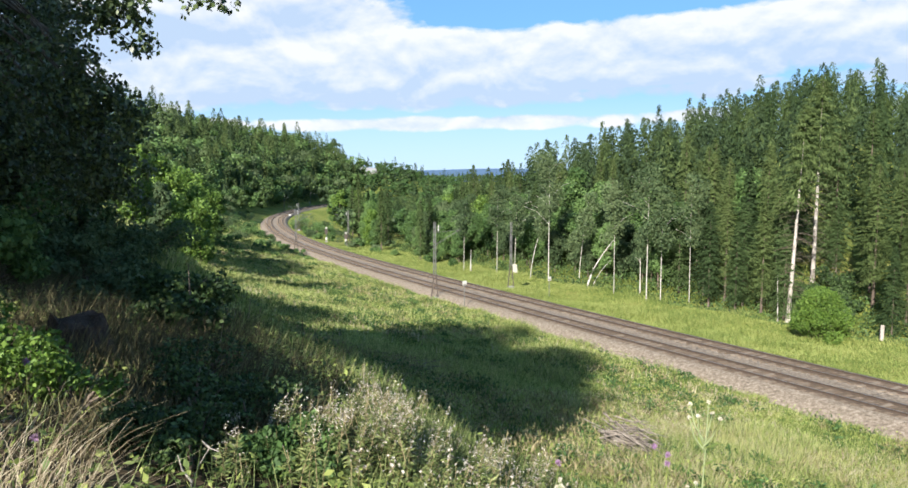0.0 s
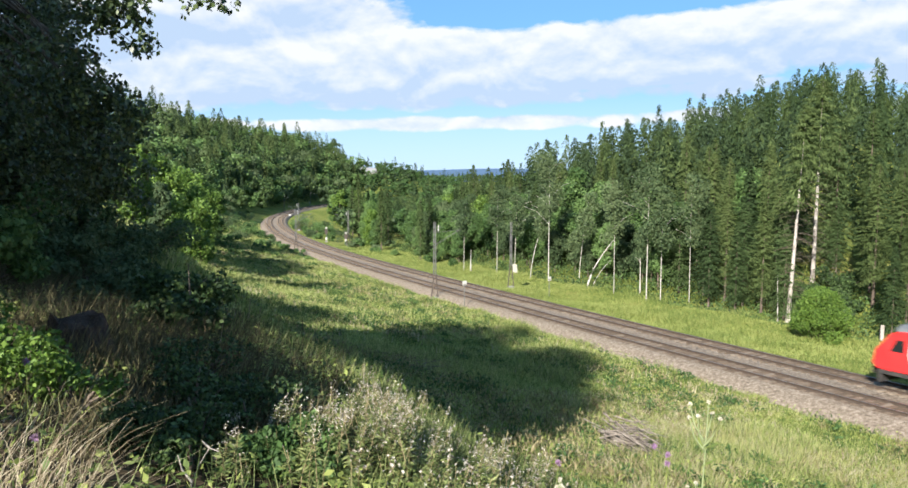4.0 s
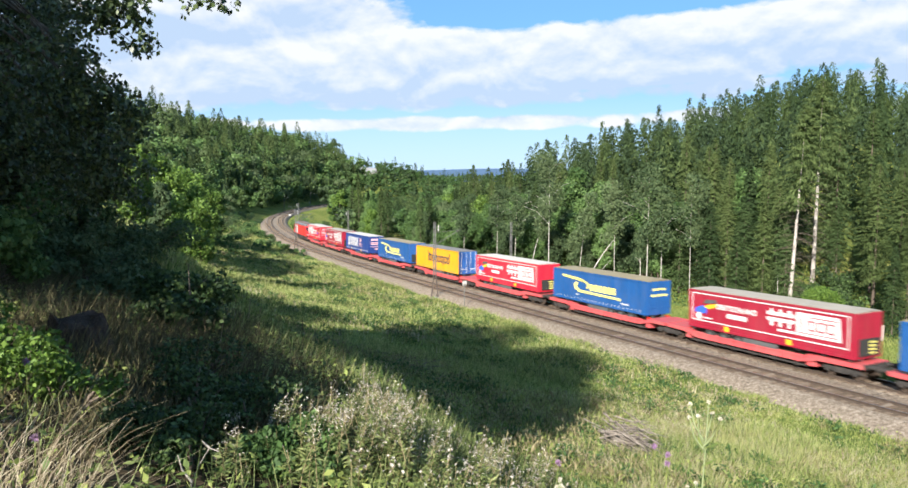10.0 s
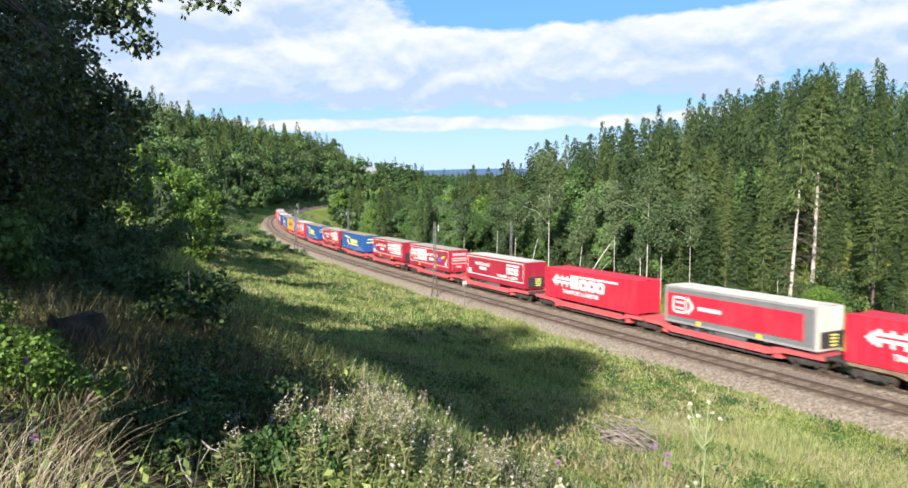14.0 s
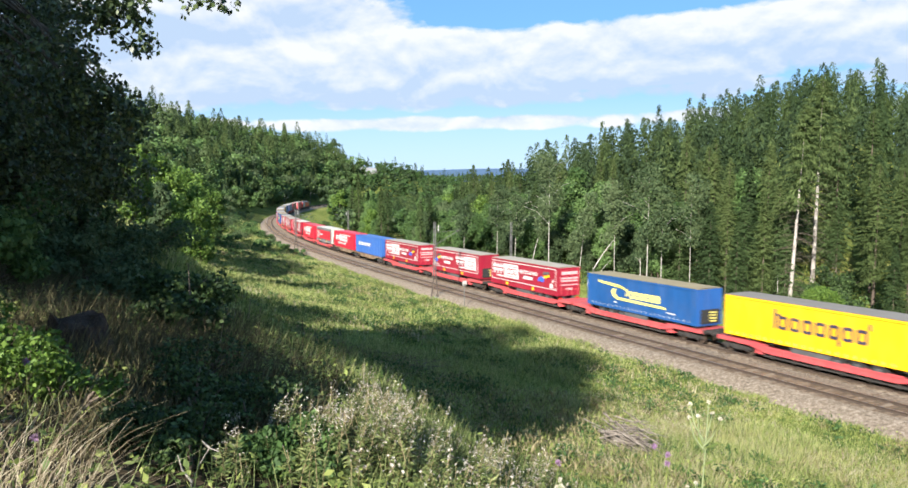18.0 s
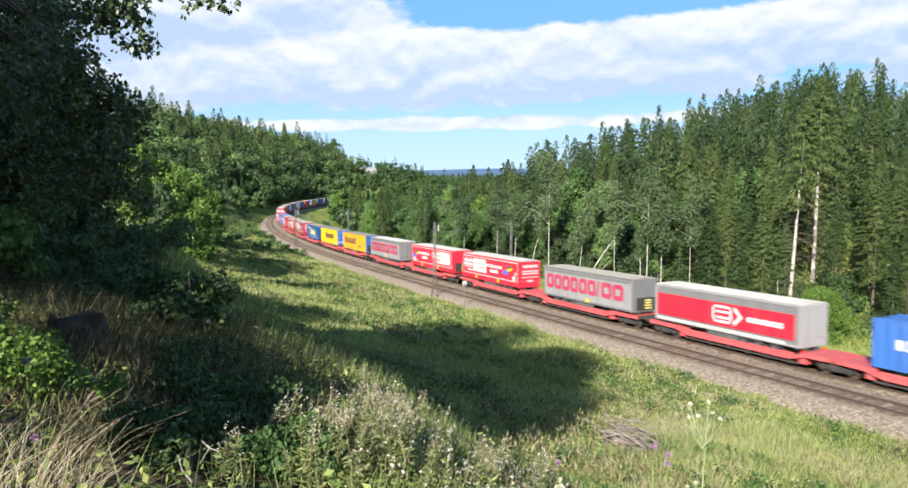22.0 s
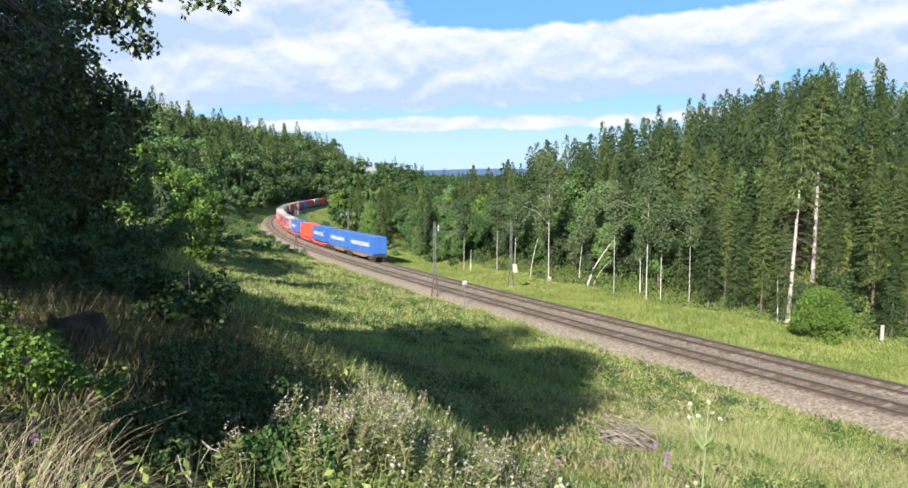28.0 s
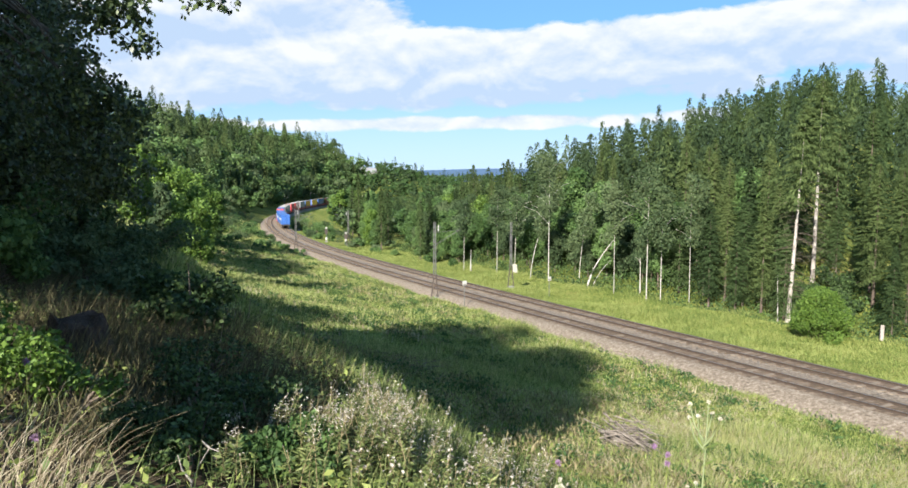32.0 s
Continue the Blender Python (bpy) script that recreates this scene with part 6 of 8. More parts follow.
# ---- the train ----
M["wagon_red"] = paint("wagon_red", (0.44, 0.066, 0.072), 0.6, 0.4)
M["black_iron"] = material("black_iron", ((0.012, 0.011, 0.011), (0.03, 0.027, 0.025), (0.06, 0.05, 0.045)), 0.7, 4.0)
M["red"] = paint("red", (0.47, 0.016, 0.036), 0.4, 0.12)
M["dark_red"] = paint("dark_red", (0.25, 0.012, 0.03), 0.4, 0.12)
M["loco_red"] = paint("loco_red", (0.56, 0.026, 0.028), 0.35, 0.1)
M["orange"] = paint("orange", (0.58, 0.075, 0.038), 0.45, 0.1)
M["blue"] = paint("blue", (0.012, 0.07, 0.22), 0.4, 0.12)
M["box_blue"] = paint("box_blue", (0.036, 0.115, 0.36), 0.4, 0.12)
M["yellow"] = paint("yellow", (0.74, 0.40, 0.008), 0.45, 0.1)
M["white"] = paint("white", (0.56, 0.55, 0.54), 0.5, 0.15)
M["grey"] = paint("grey", (0.13, 0.13, 0.135), 0.5, 0.15)
M["pale_yellow"] = paint("pale_yellow", (0.70, 0.62, 0.16), 0.5, 0.15)
M["pale_pink"] = paint("pale_pink", (0.62, 0.36, 0.36), 0.5, 0.2)
M["roof_white"] = paint("roof_white", (0.50, 0.46, 0.40), 0.6, 0.3)
M["roof_grey"] = paint("roof_grey", (0.19, 0.17, 0.145), 0.6, 0.3)
M["loco_grey"] = paint("loco_grey", (0.12, 0.125, 0.13), 0.5, 0.2)
M["navy"] = paint("navy", (0.012, 0.04, 0.17), 0.4, 0.12)
M["blue_light"] = paint("blue_light", (0.02, 0.085, 0.27), 0.45, 0.15)
M["amber"] = paint("amber", (0.58, 0.27, 0.010), 0.5, 0.2)
M["ink"] = paint("ink", (0.035, 0.03, 0.06), 0.5, 0.1)
M["crimson"] = paint("crimson", (0.33, 0.03, 0.07), 0.5, 0.2)
M["gold"] = paint("gold", (0.80, 0.42, 0.02), 0.5, 0.1)
M["flag_blue"] = paint("flag_blue", (0.03, 0.10, 0.55), 0.5, 0.1)
M["grey_light"] = paint("grey_light", (0.225, 0.22, 0.225), 0.5, 0.15)
M["roof_grey_light"] = paint("roof_grey_light", (0.33, 0.29, 0.23), 0.6, 0.3)
M["roof_tan"] = paint("roof_tan", (0.27, 0.22, 0.125), 0.6, 0.3)
M["lamp_red"] = paint("lamp_red", (0.5, 0.02, 0.01), 0.3, 0.05)
M["glass"] = material("glass", ((0.01, 0.012, 0.014), (0.02, 0.022, 0.026)), 0.08, 1.0, spec=0.8)
M["rust"] = material("rust", ((0.06, 0.036, 0.022), (0.15, 0.098, 0.06), (0.28, 0.20, 0.135)), 0.85, 1.1)
M["chassis"] = material("chassis", ((0.05, 0.05, 0.052), (0.10, 0.10, 0.10)), 0.6, 3.0)
M["tyre"] = material("tyre", ((0.012, 0.012, 0.012), (0.025, 0.024, 0.023)), 0.9, 4.0)


def bm_box(bm, x0, x1, y0, y1, z0, z1):
    vs = [bm.verts.new(p) for p in ((x0, y0, z0), (x1, y0, z0), (x1, y1, z0), (x0, y1, z0), (x0, y0, z1), (x1, y0, z1), (x1, y1, z1), (x0, y1, z1))]
    for f in ((0, 3, 2, 1), (4, 5, 6, 7), (0, 1, 5, 4), (1, 2, 6, 5), (2, 3, 7, 6), (3, 0, 4, 7)):
        bm.faces.new([vs[i] for i in f])
    return vs


def bm_cyl(bm, centre, axis, radius, length, seg=14):
    q = Vector((0, 0, 1)).rotation_difference(Vector(axis)).to_matrix().to_4x4()
    bmesh.ops.create_cone(bm, cap_ends=True, segments=seg, radius1=radius, radius2=radius, depth=length, matrix=Matrix.Translation(centre) @ q)


def bm_prism(bm, outline, y0, y1):
    """An outline in x and z, pulled from y0 to y1."""
    a = [bm.verts.new((x, y0, z)) for x, z in outline]
    b = [bm.verts.new((x, y1, z)) for x, z in outline]
    n = len(outline)
    bm.faces.new(a)
    bm.faces.new(b[::-1])
    for i in range(n):
        bm.faces.new((a[i], b[i], b[(i + 1) % n], a[(i + 1) % n]))


MESHES = {}


def part(name, bm, mat, parent, label="", key=None, bevel=0.0):
    """Links a bmesh as one mesh object under a thing or a part. key: share the mesh between alike parts."""
    if bm is None:
        me = MESHES[key]
    else:
        bmesh.ops.recalc_face_normals(bm, faces=bm.faces)
        if bevel:
            bmesh.ops.bevel(bm, geom=[e for e in bm.edges if e.calc_length() > bevel * 3], offset=bevel, segments=2, affect="EDGES", clamp_overlap=True)
        me = bpy.data.meshes.new(name)
        bm.to_mesh(me)
        bm.free()
        me.materials.append(mat)
        if key:
            MESHES[key] = me
    ob = new(name, me)
    ob.parent = parent
    if label:
        ob["label"] = label
    return ob


def shared(name, key, build, mat, parent, m=None, label="", bevel=0.0):
    """A part whose mesh is built once under its key and then shared."""
    bm = None
    if key not in MESHES:
        bm = bmesh.new()
        build(bm)
    ob = part(name, bm, mat, parent, label, key, bevel)
    if m is not None:
        ob.matrix_basis = m
    return ob


def bogie(parent, x):
    """A two-axle bogie: side frames, cross beam, and two wheelsets under it."""
    def frame_mesh(bm):
        for y in (-1.0, 1.0):
            bm_prism(bm, [(-1.35, 0.42), (-1.15, 0.66), (-0.45, 0.66), (-0.3, 0.78), (0.3, 0.78), (0.45, 0.66), (1.15, 0.66), (1.35, 0.42), (0.65, 0.42), (0.4, 0.3), (-0.4, 0.3), (-0.65, 0.42)], y - 0.07, y + 0.07)
            for a in (-0.9, 0.9):
                bm_box(bm, a - 0.15, a + 0.15, y - 0.14, y + 0.14, 0.3, 0.6)
        bm_box(bm, -0.25, 0.25, -1, 1, 0.5, 0.78)

    def wheels(bm):
        for y in (-0.75, 0.75):
            bm_cyl(bm, (0, y, 0.46), (0, 1, 0), 0.46, 0.13, 18)
            bm_cyl(bm, (0, y * 0.91, 0.46), (0, 1, 0), 0.49, 0.03, 18)
        bm_cyl(bm, (0, 0, 0.46), (0, 1, 0), 0.08, 1.5, 10)

    b = shared("bogie", "bogie", frame_mesh, M["black_iron"], parent, pose(x, 0, 0), bevel=0.015)
    for a in (-0.9, 0.9):
        shared("wheelset", "wheelset", wheels, M["rail"], b, pose(a, 0, 0))


PITCH = 17.03


def pocket_wagon(outer_front):
    """Half of a two-part pocket wagon for road trailers; x runs forward, the rails are at z = 0."""
    w = tagged(new("pocket_wagon"), "faded red steel pocket wagon for road trailers", "rail wagon", "wagons of the freight train")
    L = PITCH / 2
    sgn = 1 if outer_front else -1
    m = Matrix.Identity(4) if outer_front else Matrix.Rotation(math.pi, 4, "Z")

    def sill(bm):
        # fish-bellied side beam that dips between the bogies
        prof = [(-L + 0.12, 1.12), (-L + 0.12, 0.86), (-L + 1.9, 0.82), (-L + 3.2, 0.52), (L - 5.0, 0.52), (L - 3.6, 0.82), (L - 0.75, 0.86), (L - 0.75, 1.12), (L - 3.4, 1.12), (L - 4.6, 0.88), (-L + 2.8, 0.88), (-L + 1.7, 1.12)]
        bm_prism(bm, prof, 1.22, 1.36)

    def ledge(bm):
        for y in (1.14, 1.38):
            bm_box(bm, -L + 2.9, L - 4.7, y - 0.03, y + 0.03, 0.86, 0.97)
        for i in range(9):
            x = -L + 3.4 + i * 1.05
            bm_box(bm, x - 0.04, x + 0.04, 1.36, 1.42, 0.54, 0.9)

    for y, tag in ((1, "a"), (-1, "b")):
        mm = m if y == 1 else m @ Matrix.Diagonal((1, -1, 1, 1))
        ob = shared("side_beam", "sill" + tag, sill if y == 1 else (lambda bm: (sill(bm), bmesh.ops.scale(bm, vec=(1, -1, 1), verts=bm.verts))), M["wagon_red"], w, m, bevel=0.02)
        shared("ledge", "ledge" + tag, ledge if y == 1 else (lambda bm: (ledge(bm), bmesh.ops.scale(bm, vec=(1, -1, 1), verts=bm.verts))), M["wagon_red"], ob)

    def deck(bm):
        bm_box(bm, L - 4.0, L - 0.75, -1.2, 1.2, 0.98, 1.10)
        bm_box(bm, L - 4.6, L - 3.98, -1.2, 1.2, 0.36, 1.06)

    def inner_deck(bm):
        bm_box(bm, -L + 0.12, -L + 2.02, -1.2, 1.2, 0.98, 1.10)
        bm_box(bm, -L + 2.0, -L + 2.5, -1.2, 1.2, 0.36, 1.06)

    def pocket(bm):
        bm_box(bm, -L + 2.5, L - 4.6, -1.2, 1.2, 0.26, 0.36)
        for i in range(6):
            x = -L + 3.2 + i * 1.7
            bm_box(bm, x - 0.08, x + 0.08, -1.22, 1.22, 0.2, 0.52)

    def buffers(bm):
        for y in (-0.875, 0.875):
            bm_cyl(bm, (L - 0.42, y, 1.0), (1, 0, 0), 0.12, 0.62, 12)
            bm_cyl(bm, (L - 0.05, y, 1.0), (1, 0, 0), 0.24, 0.05, 16)
        bm_box(bm, L - 0.75, L - 0.68, -1.25, 1.25, 0.84, 1.14)
        bm_box(bm, L - 0.7, L - 0.1, -0.08, 0.08, 0.92, 1.06)

    def hitch(bm):
        bm_prism(bm, [(L - 3.4, 1.1), (L - 3.1, 1.5), (L - 2.7, 1.5), (L - 2.4, 1.1)], -0.5, 0.5)

    shared("deck", "deck", deck, M["wagon_red"], w, m)
    shared("deck", "inner_deck", inner_deck, M["wagon_red"], w, m)
    shared("pocket_floor", "pocket", pocket, M["black_iron"], w, m)
    shared("buffer_beam", "buffers", buffers, M["black_iron"], w, m)
    shared("trailer_hitch", "hitch", hitch, M["chassis"], w, m)
    bogie(w, sgn * (L - 2.3))
    if outer_front:
        bogie(w, -L)
    return w


def trailer(spec):
    """A curtain-sided road trailer without its tractor; x forward, z = 0 at the rails."""
    body, roof, name = spec["body"], spec.get("roof", "roof_white"), spec["label"]
    t = tagged(new("road_trailer"), name, "trailer", "trailers on the freight train")
    L, W, z0, z1 = 6.64, 1.275, 1.32, 4.12
    key = spec["body"]

    def curtain(bm, sy):
        # slightly bowed fabric between the corner posts
        n = 24
        for sy in (sy,):
            rows = []
            for i in range(n + 1):
                x = -L + 0.12 + (2 * L - 0.24) * i / n
                b = 0.018 * math.sin(i * 1.9) + 0.012
                rows.append([bm.verts.new((x, sy * (W - 0.03 + b * f), z)) for z, f in ((z0 + 0.16, 0.3), (z0 + 0.9, 1.0), (z1 - 0.9, 1.0), (z1 - 0.14, 0.2))])
            for i in range(n):
                for j in range(3):
                    bm.faces.new((rows[i][j], rows[i + 1][j], rows[i + 1][j + 1], rows[i][j + 1]))
        bm_box(bm, -L + 0.1, L - 0.1, min(sy * 0.4, sy * (W - 0.06)), max(sy * 0.4, sy * (W - 0.06)), z0 + 0.1, z1 - 0.1)

    def edges(bm):
        for sy in (1, -1):
            bm_box(bm, -L, L, sy * W - 0.03, sy * W + 0.03, z1 - 0.15, z1)
            bm_box(bm, -L, L, sy * W - 0.025, sy * W + 0.025, z0, z0 + 0.16)
            for x in (-L, L - 0.14):
                bm_box(bm, x, x + 0.14, sy * W - 0.03, sy * W + 0.035, z0, z1)

    def top(bm):
        n = 14
        rows = []
        for i in range(n + 1):
            x = -L + 2 * L * i / n
            rows.append([bm.verts.new((x, y, z1 + 0.02 + (0.03 if abs(y) < 1 else 0) + 0.012 * (i % 2))) for y in (-W, -0.7, 0.7, W)])
        for i in range(n):
            for j in range(3):
                bm.faces.new((rows[i][j], rows[i][j + 1], rows[i + 1][j + 1], rows[i + 1][j]))
        bm_box(bm, -L, L, -W, W, z1 - 0.05, z1 + 0.005)

    def door(bm):
        bm_box(bm, -L - 0.05, -L, 0.02, W - 0.03, z0 + 0.02, z1 - 0.03)

    def bars(bm):
        for y in (0.25, 0.95):
            bm_cyl(bm, (-L - 0.09, y, (z0 + z1) / 2), (0, 0, 1), 0.022, z1 - z0 - 0.2, 8)
        bm_box(bm, -L - 0.1, -L - 0.05, 0.2, 1.0, 1.9, 1.97)

    def front(bm):
        bm_box(bm, L, L + 0.05, -W + 0.02, W - 0.02, z0, z1 - 0.02)
        for y in (-0.8, 0, 0.8):
            bm_box(bm, L + 0.05, L + 0.08, y - 0.05, y + 0.05, z0 + 0.2, z1 - 0.25)

    def under(bm):
        for y in (-0.55, 0.55):
            bm_prism(bm, [(-L, z0), (L, z0), (L, z0 - 0.12), (L - 2.6, z0 - 0.14), (L - 3.4, z0 - 0.4), (-L, z0 - 0.4)], y - 0.06, y + 0.06)
        for i in range(8):
            x = -L + 0.4 + i * 1.8
            bm_box(bm, x - 0.05, x + 0.05, -1.2, 1.2, z0 - 0.14, z0)
        for y in (-1.2, 1.2):
            bm_box(bm, -1.6, 1.2, y - 0.05, y + 0.05, z0 - 0.5, z0 - 0.08)
        bm_box(bm, -L, -L + 0.12, -1.2, 1.2, z0 - 0.42, z0 - 0.25)

    def wheel(bm):
        bm_cyl(bm, (0, 0, 0.86), (0, 1, 0), 0.49, 0.38, 18)

    def rim(bm):
        bm_cyl(bm, (0, 0, 0.86), (0, 1, 0), 0.27, 0.42, 14)

    def lamp(bm):
        bm_box(bm, -L - 0.03, -L, -0.2, 0.2, z0 - 0.3, z0 - 0.14)

    for sy in (1, -1):
        shared("curtain", "curtain_%s%d" % (key, sy), (lambda bm, q=sy: curtain(bm, q)), M[body], t)
    fr = spec.get("edge", body)
    shared("frame", "edges_" + fr, edges, M[fr], t)
    shared("roof", "top_" + roof, top, M[roof], t)
    # some trailers ride backwards: their headboard shows at the trailing end
    turn = Matrix.Rotation(math.pi, 4, "Z") if spec.get("back") else Matrix.Identity(4)
    rear = spec.get("rear", body)
    for dy in (0.0, -W):
        door_ob = shared("rear_door", "door_" + rear, door, M[rear], t, turn @ Matrix.Translation((0, dy, 0)))
        shared("bolt_bar", "bars_" + spec.get("bars", rear), bars, M[spec.get("bars", rear)], door_ob)
    fb = spec.get("front", rear)
    shared("front_wall", "front_" + fb, front, M[fb], t, turn)
    shared("chassis", "under", under, M["chassis"], t, turn)
    for i in range(3):
        for y in (-1.02, 1.02):
            wh = shared("wheel", "wheel", wheel, M["tyre"], t, turn @ pose(-L + 2.0 + i * 1.31, y, 0))
            shared("rim", "rim", rim, M["chassis"], wh)
    for y in (-1.0, 1.0):
        shared("rear_lamp", "lamp", lamp, M["lamp_red"], t, turn @ pose(0, y, 0))
    if spec.get("back"):
        def gear(bm):
            bm_box(bm, L + 0.082, L + 0.16, -0.95, 0.95, 1.5, 2.55)

        def tag(bm):
            bm_box(bm, L + 0.162, L + 0.175, -0.35, 0.35, 0, 0.09)
        g = shared("supply_panel", "gear", gear, M["tyre"], t, turn)
        for i in range(4):
            shared("supply_tag", "gear_tag", tag, M["pale_yellow"], g, pose(0, 0.25, 1.62 + i * 0.22))
    add_marks(spec, t, W + 0.022)
    if spec.get("rear_text"):
        for z, w2, tall in (((3.42, 0.95, 0.3), (2.98, 1.05, 0.16), (2.72, 1.0, 0.16), (2.36, 1.05, 0.1), (1.9, 0.4, 0.2)) if body != "blue" else ((3.35, 0.7, 0.16), (2.85, 0.85, 0.16))):
            bm = bmesh.new()
            bm_box(bm, -L - 0.066, -L - 0.052, -w2, w2, z, z + tall)
            ob = part("rear_lettering", bm, M["pale_pink" if body != "blue" else "pale_yellow"], t)
            ob.matrix_basis = turn
    return t


def add_marks(spec, t, y0):
    """Lettering and emblems on the side: boxes (x0, x1, z0, z1) or outlines of (x, z) points, thin plates on the skin."""
    k = 0.972 if spec["kind"] == "t" else spec.get("half", 6.86) / 6.86
    for key_n, (mat, shapes) in enumerate(spec.get("marks", ())):
        y1 = y0 + 0.005 * key_n
        for i, sh in enumerate(shapes):
            pts = [(x * k, z) for x, z in sh] if isinstance(sh[0], tuple) else [(sh[0] * k, sh[2]), (sh[1] * k, sh[2]), (sh[1] * k, sh[3]), (sh[0] * k, sh[3])]
            shared("emblem" if mat in ("yellow", "flag_blue", "gold") else "lettering", "mark_%s_%d_%d" % (spec["name"], key_n, i), (lambda bm, p=pts, q=y1: bm_prism(bm, p, q, q + 0.008)), M[mat], t)
    for words, x, z, size, mat in spec.get("words", ()):
        for sy in (1,):
            key = "words_%s_%.2f" % (words, size)
            if key not in MESHES:
                cu = bpy.data.curves.new("lettering", "FONT")
                cu.body, cu.size, cu.extrude, cu.offset = words, size, 0.004, 0.014
                cu.align_x, cu.align_y = "CENTER", "CENTER"
                cu.materials.append(M[mat])
                MESHES[key] = cu
            ob = new("lettering", MESHES[key])
            ob.parent = t
            ob.matrix_basis = Matrix.Translation((x * sy, sy * (y0 + 0.02), z)) @ Matrix.Rotation(math.pi if sy > 0 else 0, 4, "Z") @ Matrix.Rotation(math.pi / 2, 4, "X")


def container(spec):
    """A corrugated steel box with corner castings; x forward, z = 0 at the rails."""
    L, W, z0, z1 = spec.get("half", 6.86), 1.22, 1.2, 4.08
    t = tagged(new("shipping_container"), spec["label"], "container", "containers on the freight train")
    key = spec["body"] + str(spec.get("half", 6.86))

    def walls(bm, sy):
        n = 66
        for sy in (sy,):
            lo, hi = [], []
            for i in range(n + 1):
                x = -L + 0.1 + (2 * L - 0.2) * i / n
                y = sy * (W - (0.036 if (i // 2) % 2 else 0.006))
                lo.append(bm.verts.new((x, y, z0 + 0.12)))
                hi.append(bm.verts.new((x, y, z1 - 0.08)))
            for i in range(n):
                bm.faces.new((lo[i], lo[i + 1], hi[i + 1], hi[i]))
        bm_box(bm, -L + 0.05, L - 0.05, min(sy * 0.3, sy * (W - 0.05)), max(sy * 0.3, sy * (W - 0.05)), z0 + 0.05, z1 - 0.03)

    def cage(bm):
        for sy in (1, -1):
            bm_box(bm, -L, L, sy * W - 0.05, sy * W + 0.003, z1 - 0.09, z1) if sy == 1 else bm_box(bm, -L, L, -W - 0.003, -W + 0.05, z1 - 0.09, z1)
            bm_box(bm, -L, L, min(sy * W, sy * W - sy * 0.06), max(sy * W, sy * W - sy * 0.06), z0, z0 + 0.14)
            for x in (-L, L - 0.13):
                bm_box(bm, x, x + 0.13, min(sy * (W + .004), sy * (W - .12)), max(sy * (W + .004), sy * (W - .12)), z0, z1 + 0.004)

    def door(bm):
        bm_box(bm, -L - 0.02, -L + 0.04, 0.02, W - 0.12, z0 + 0.12, z1 - 0.1)
        for y in (0.2, 0.42, 0.72, 0.95):
            bm_cyl(bm, (-L - 0.05, y, (z0 + z1) / 2), (0, 0, 1), 0.025, z1 - z0 - 0.25, 8)
        for z in (1.9, 2.6, 3.3):
            bm_box(bm, -L - 0.045, -L - 0.02, 0.04, W - 0.14, z - 0.05, z + 0.05)

    for sy in (1, -1):
        shared("wall", "walls%s%d" % (key, sy), (lambda bm, q=sy: walls(bm, q)), M[spec["body"]], t)

    def roof(bm):
        # one ribbed sheet, closed below
        n, span = 44, 2 * L - 0.3
        top, low = [], []
        for i in range(n + 1):
            x = -L + 0.15 + span * i / n
            z = z1 - (0.012 if (i // 2) % 2 else 0.036)
            top.append([bm.verts.new((x, y, z)) for y in (-W + 0.05, W - 0.05)])
            low.append([bm.verts.new((x, y, z1 - 0.06)) for y in (-W + 0.05, W - 0.05)])
        for i in range(n):
            bm.faces.new((top[i][0], top[i + 1][0], top[i + 1][1], top[i][1]))
            for j in (0, 1):
                bm.faces.new((top[i][j], top[i + 1][j], low[i + 1][j], low[i][j]))

    shared("roof", "roof" + key, roof, M[spec["body"]], t)
    shared("frame", "cage" + key, cage, M[spec["body"]], t)
    shared("door", "cdoor" + key, door, M[spec["body"]], t)
    shared("door", "cdoor" + key, None, M[spec["body"]], t, Matrix.Translation((0, -W + 0.08, 0)))
    add_marks(spec, t, W + 0.006)
    return t


CPITCH = 14.8


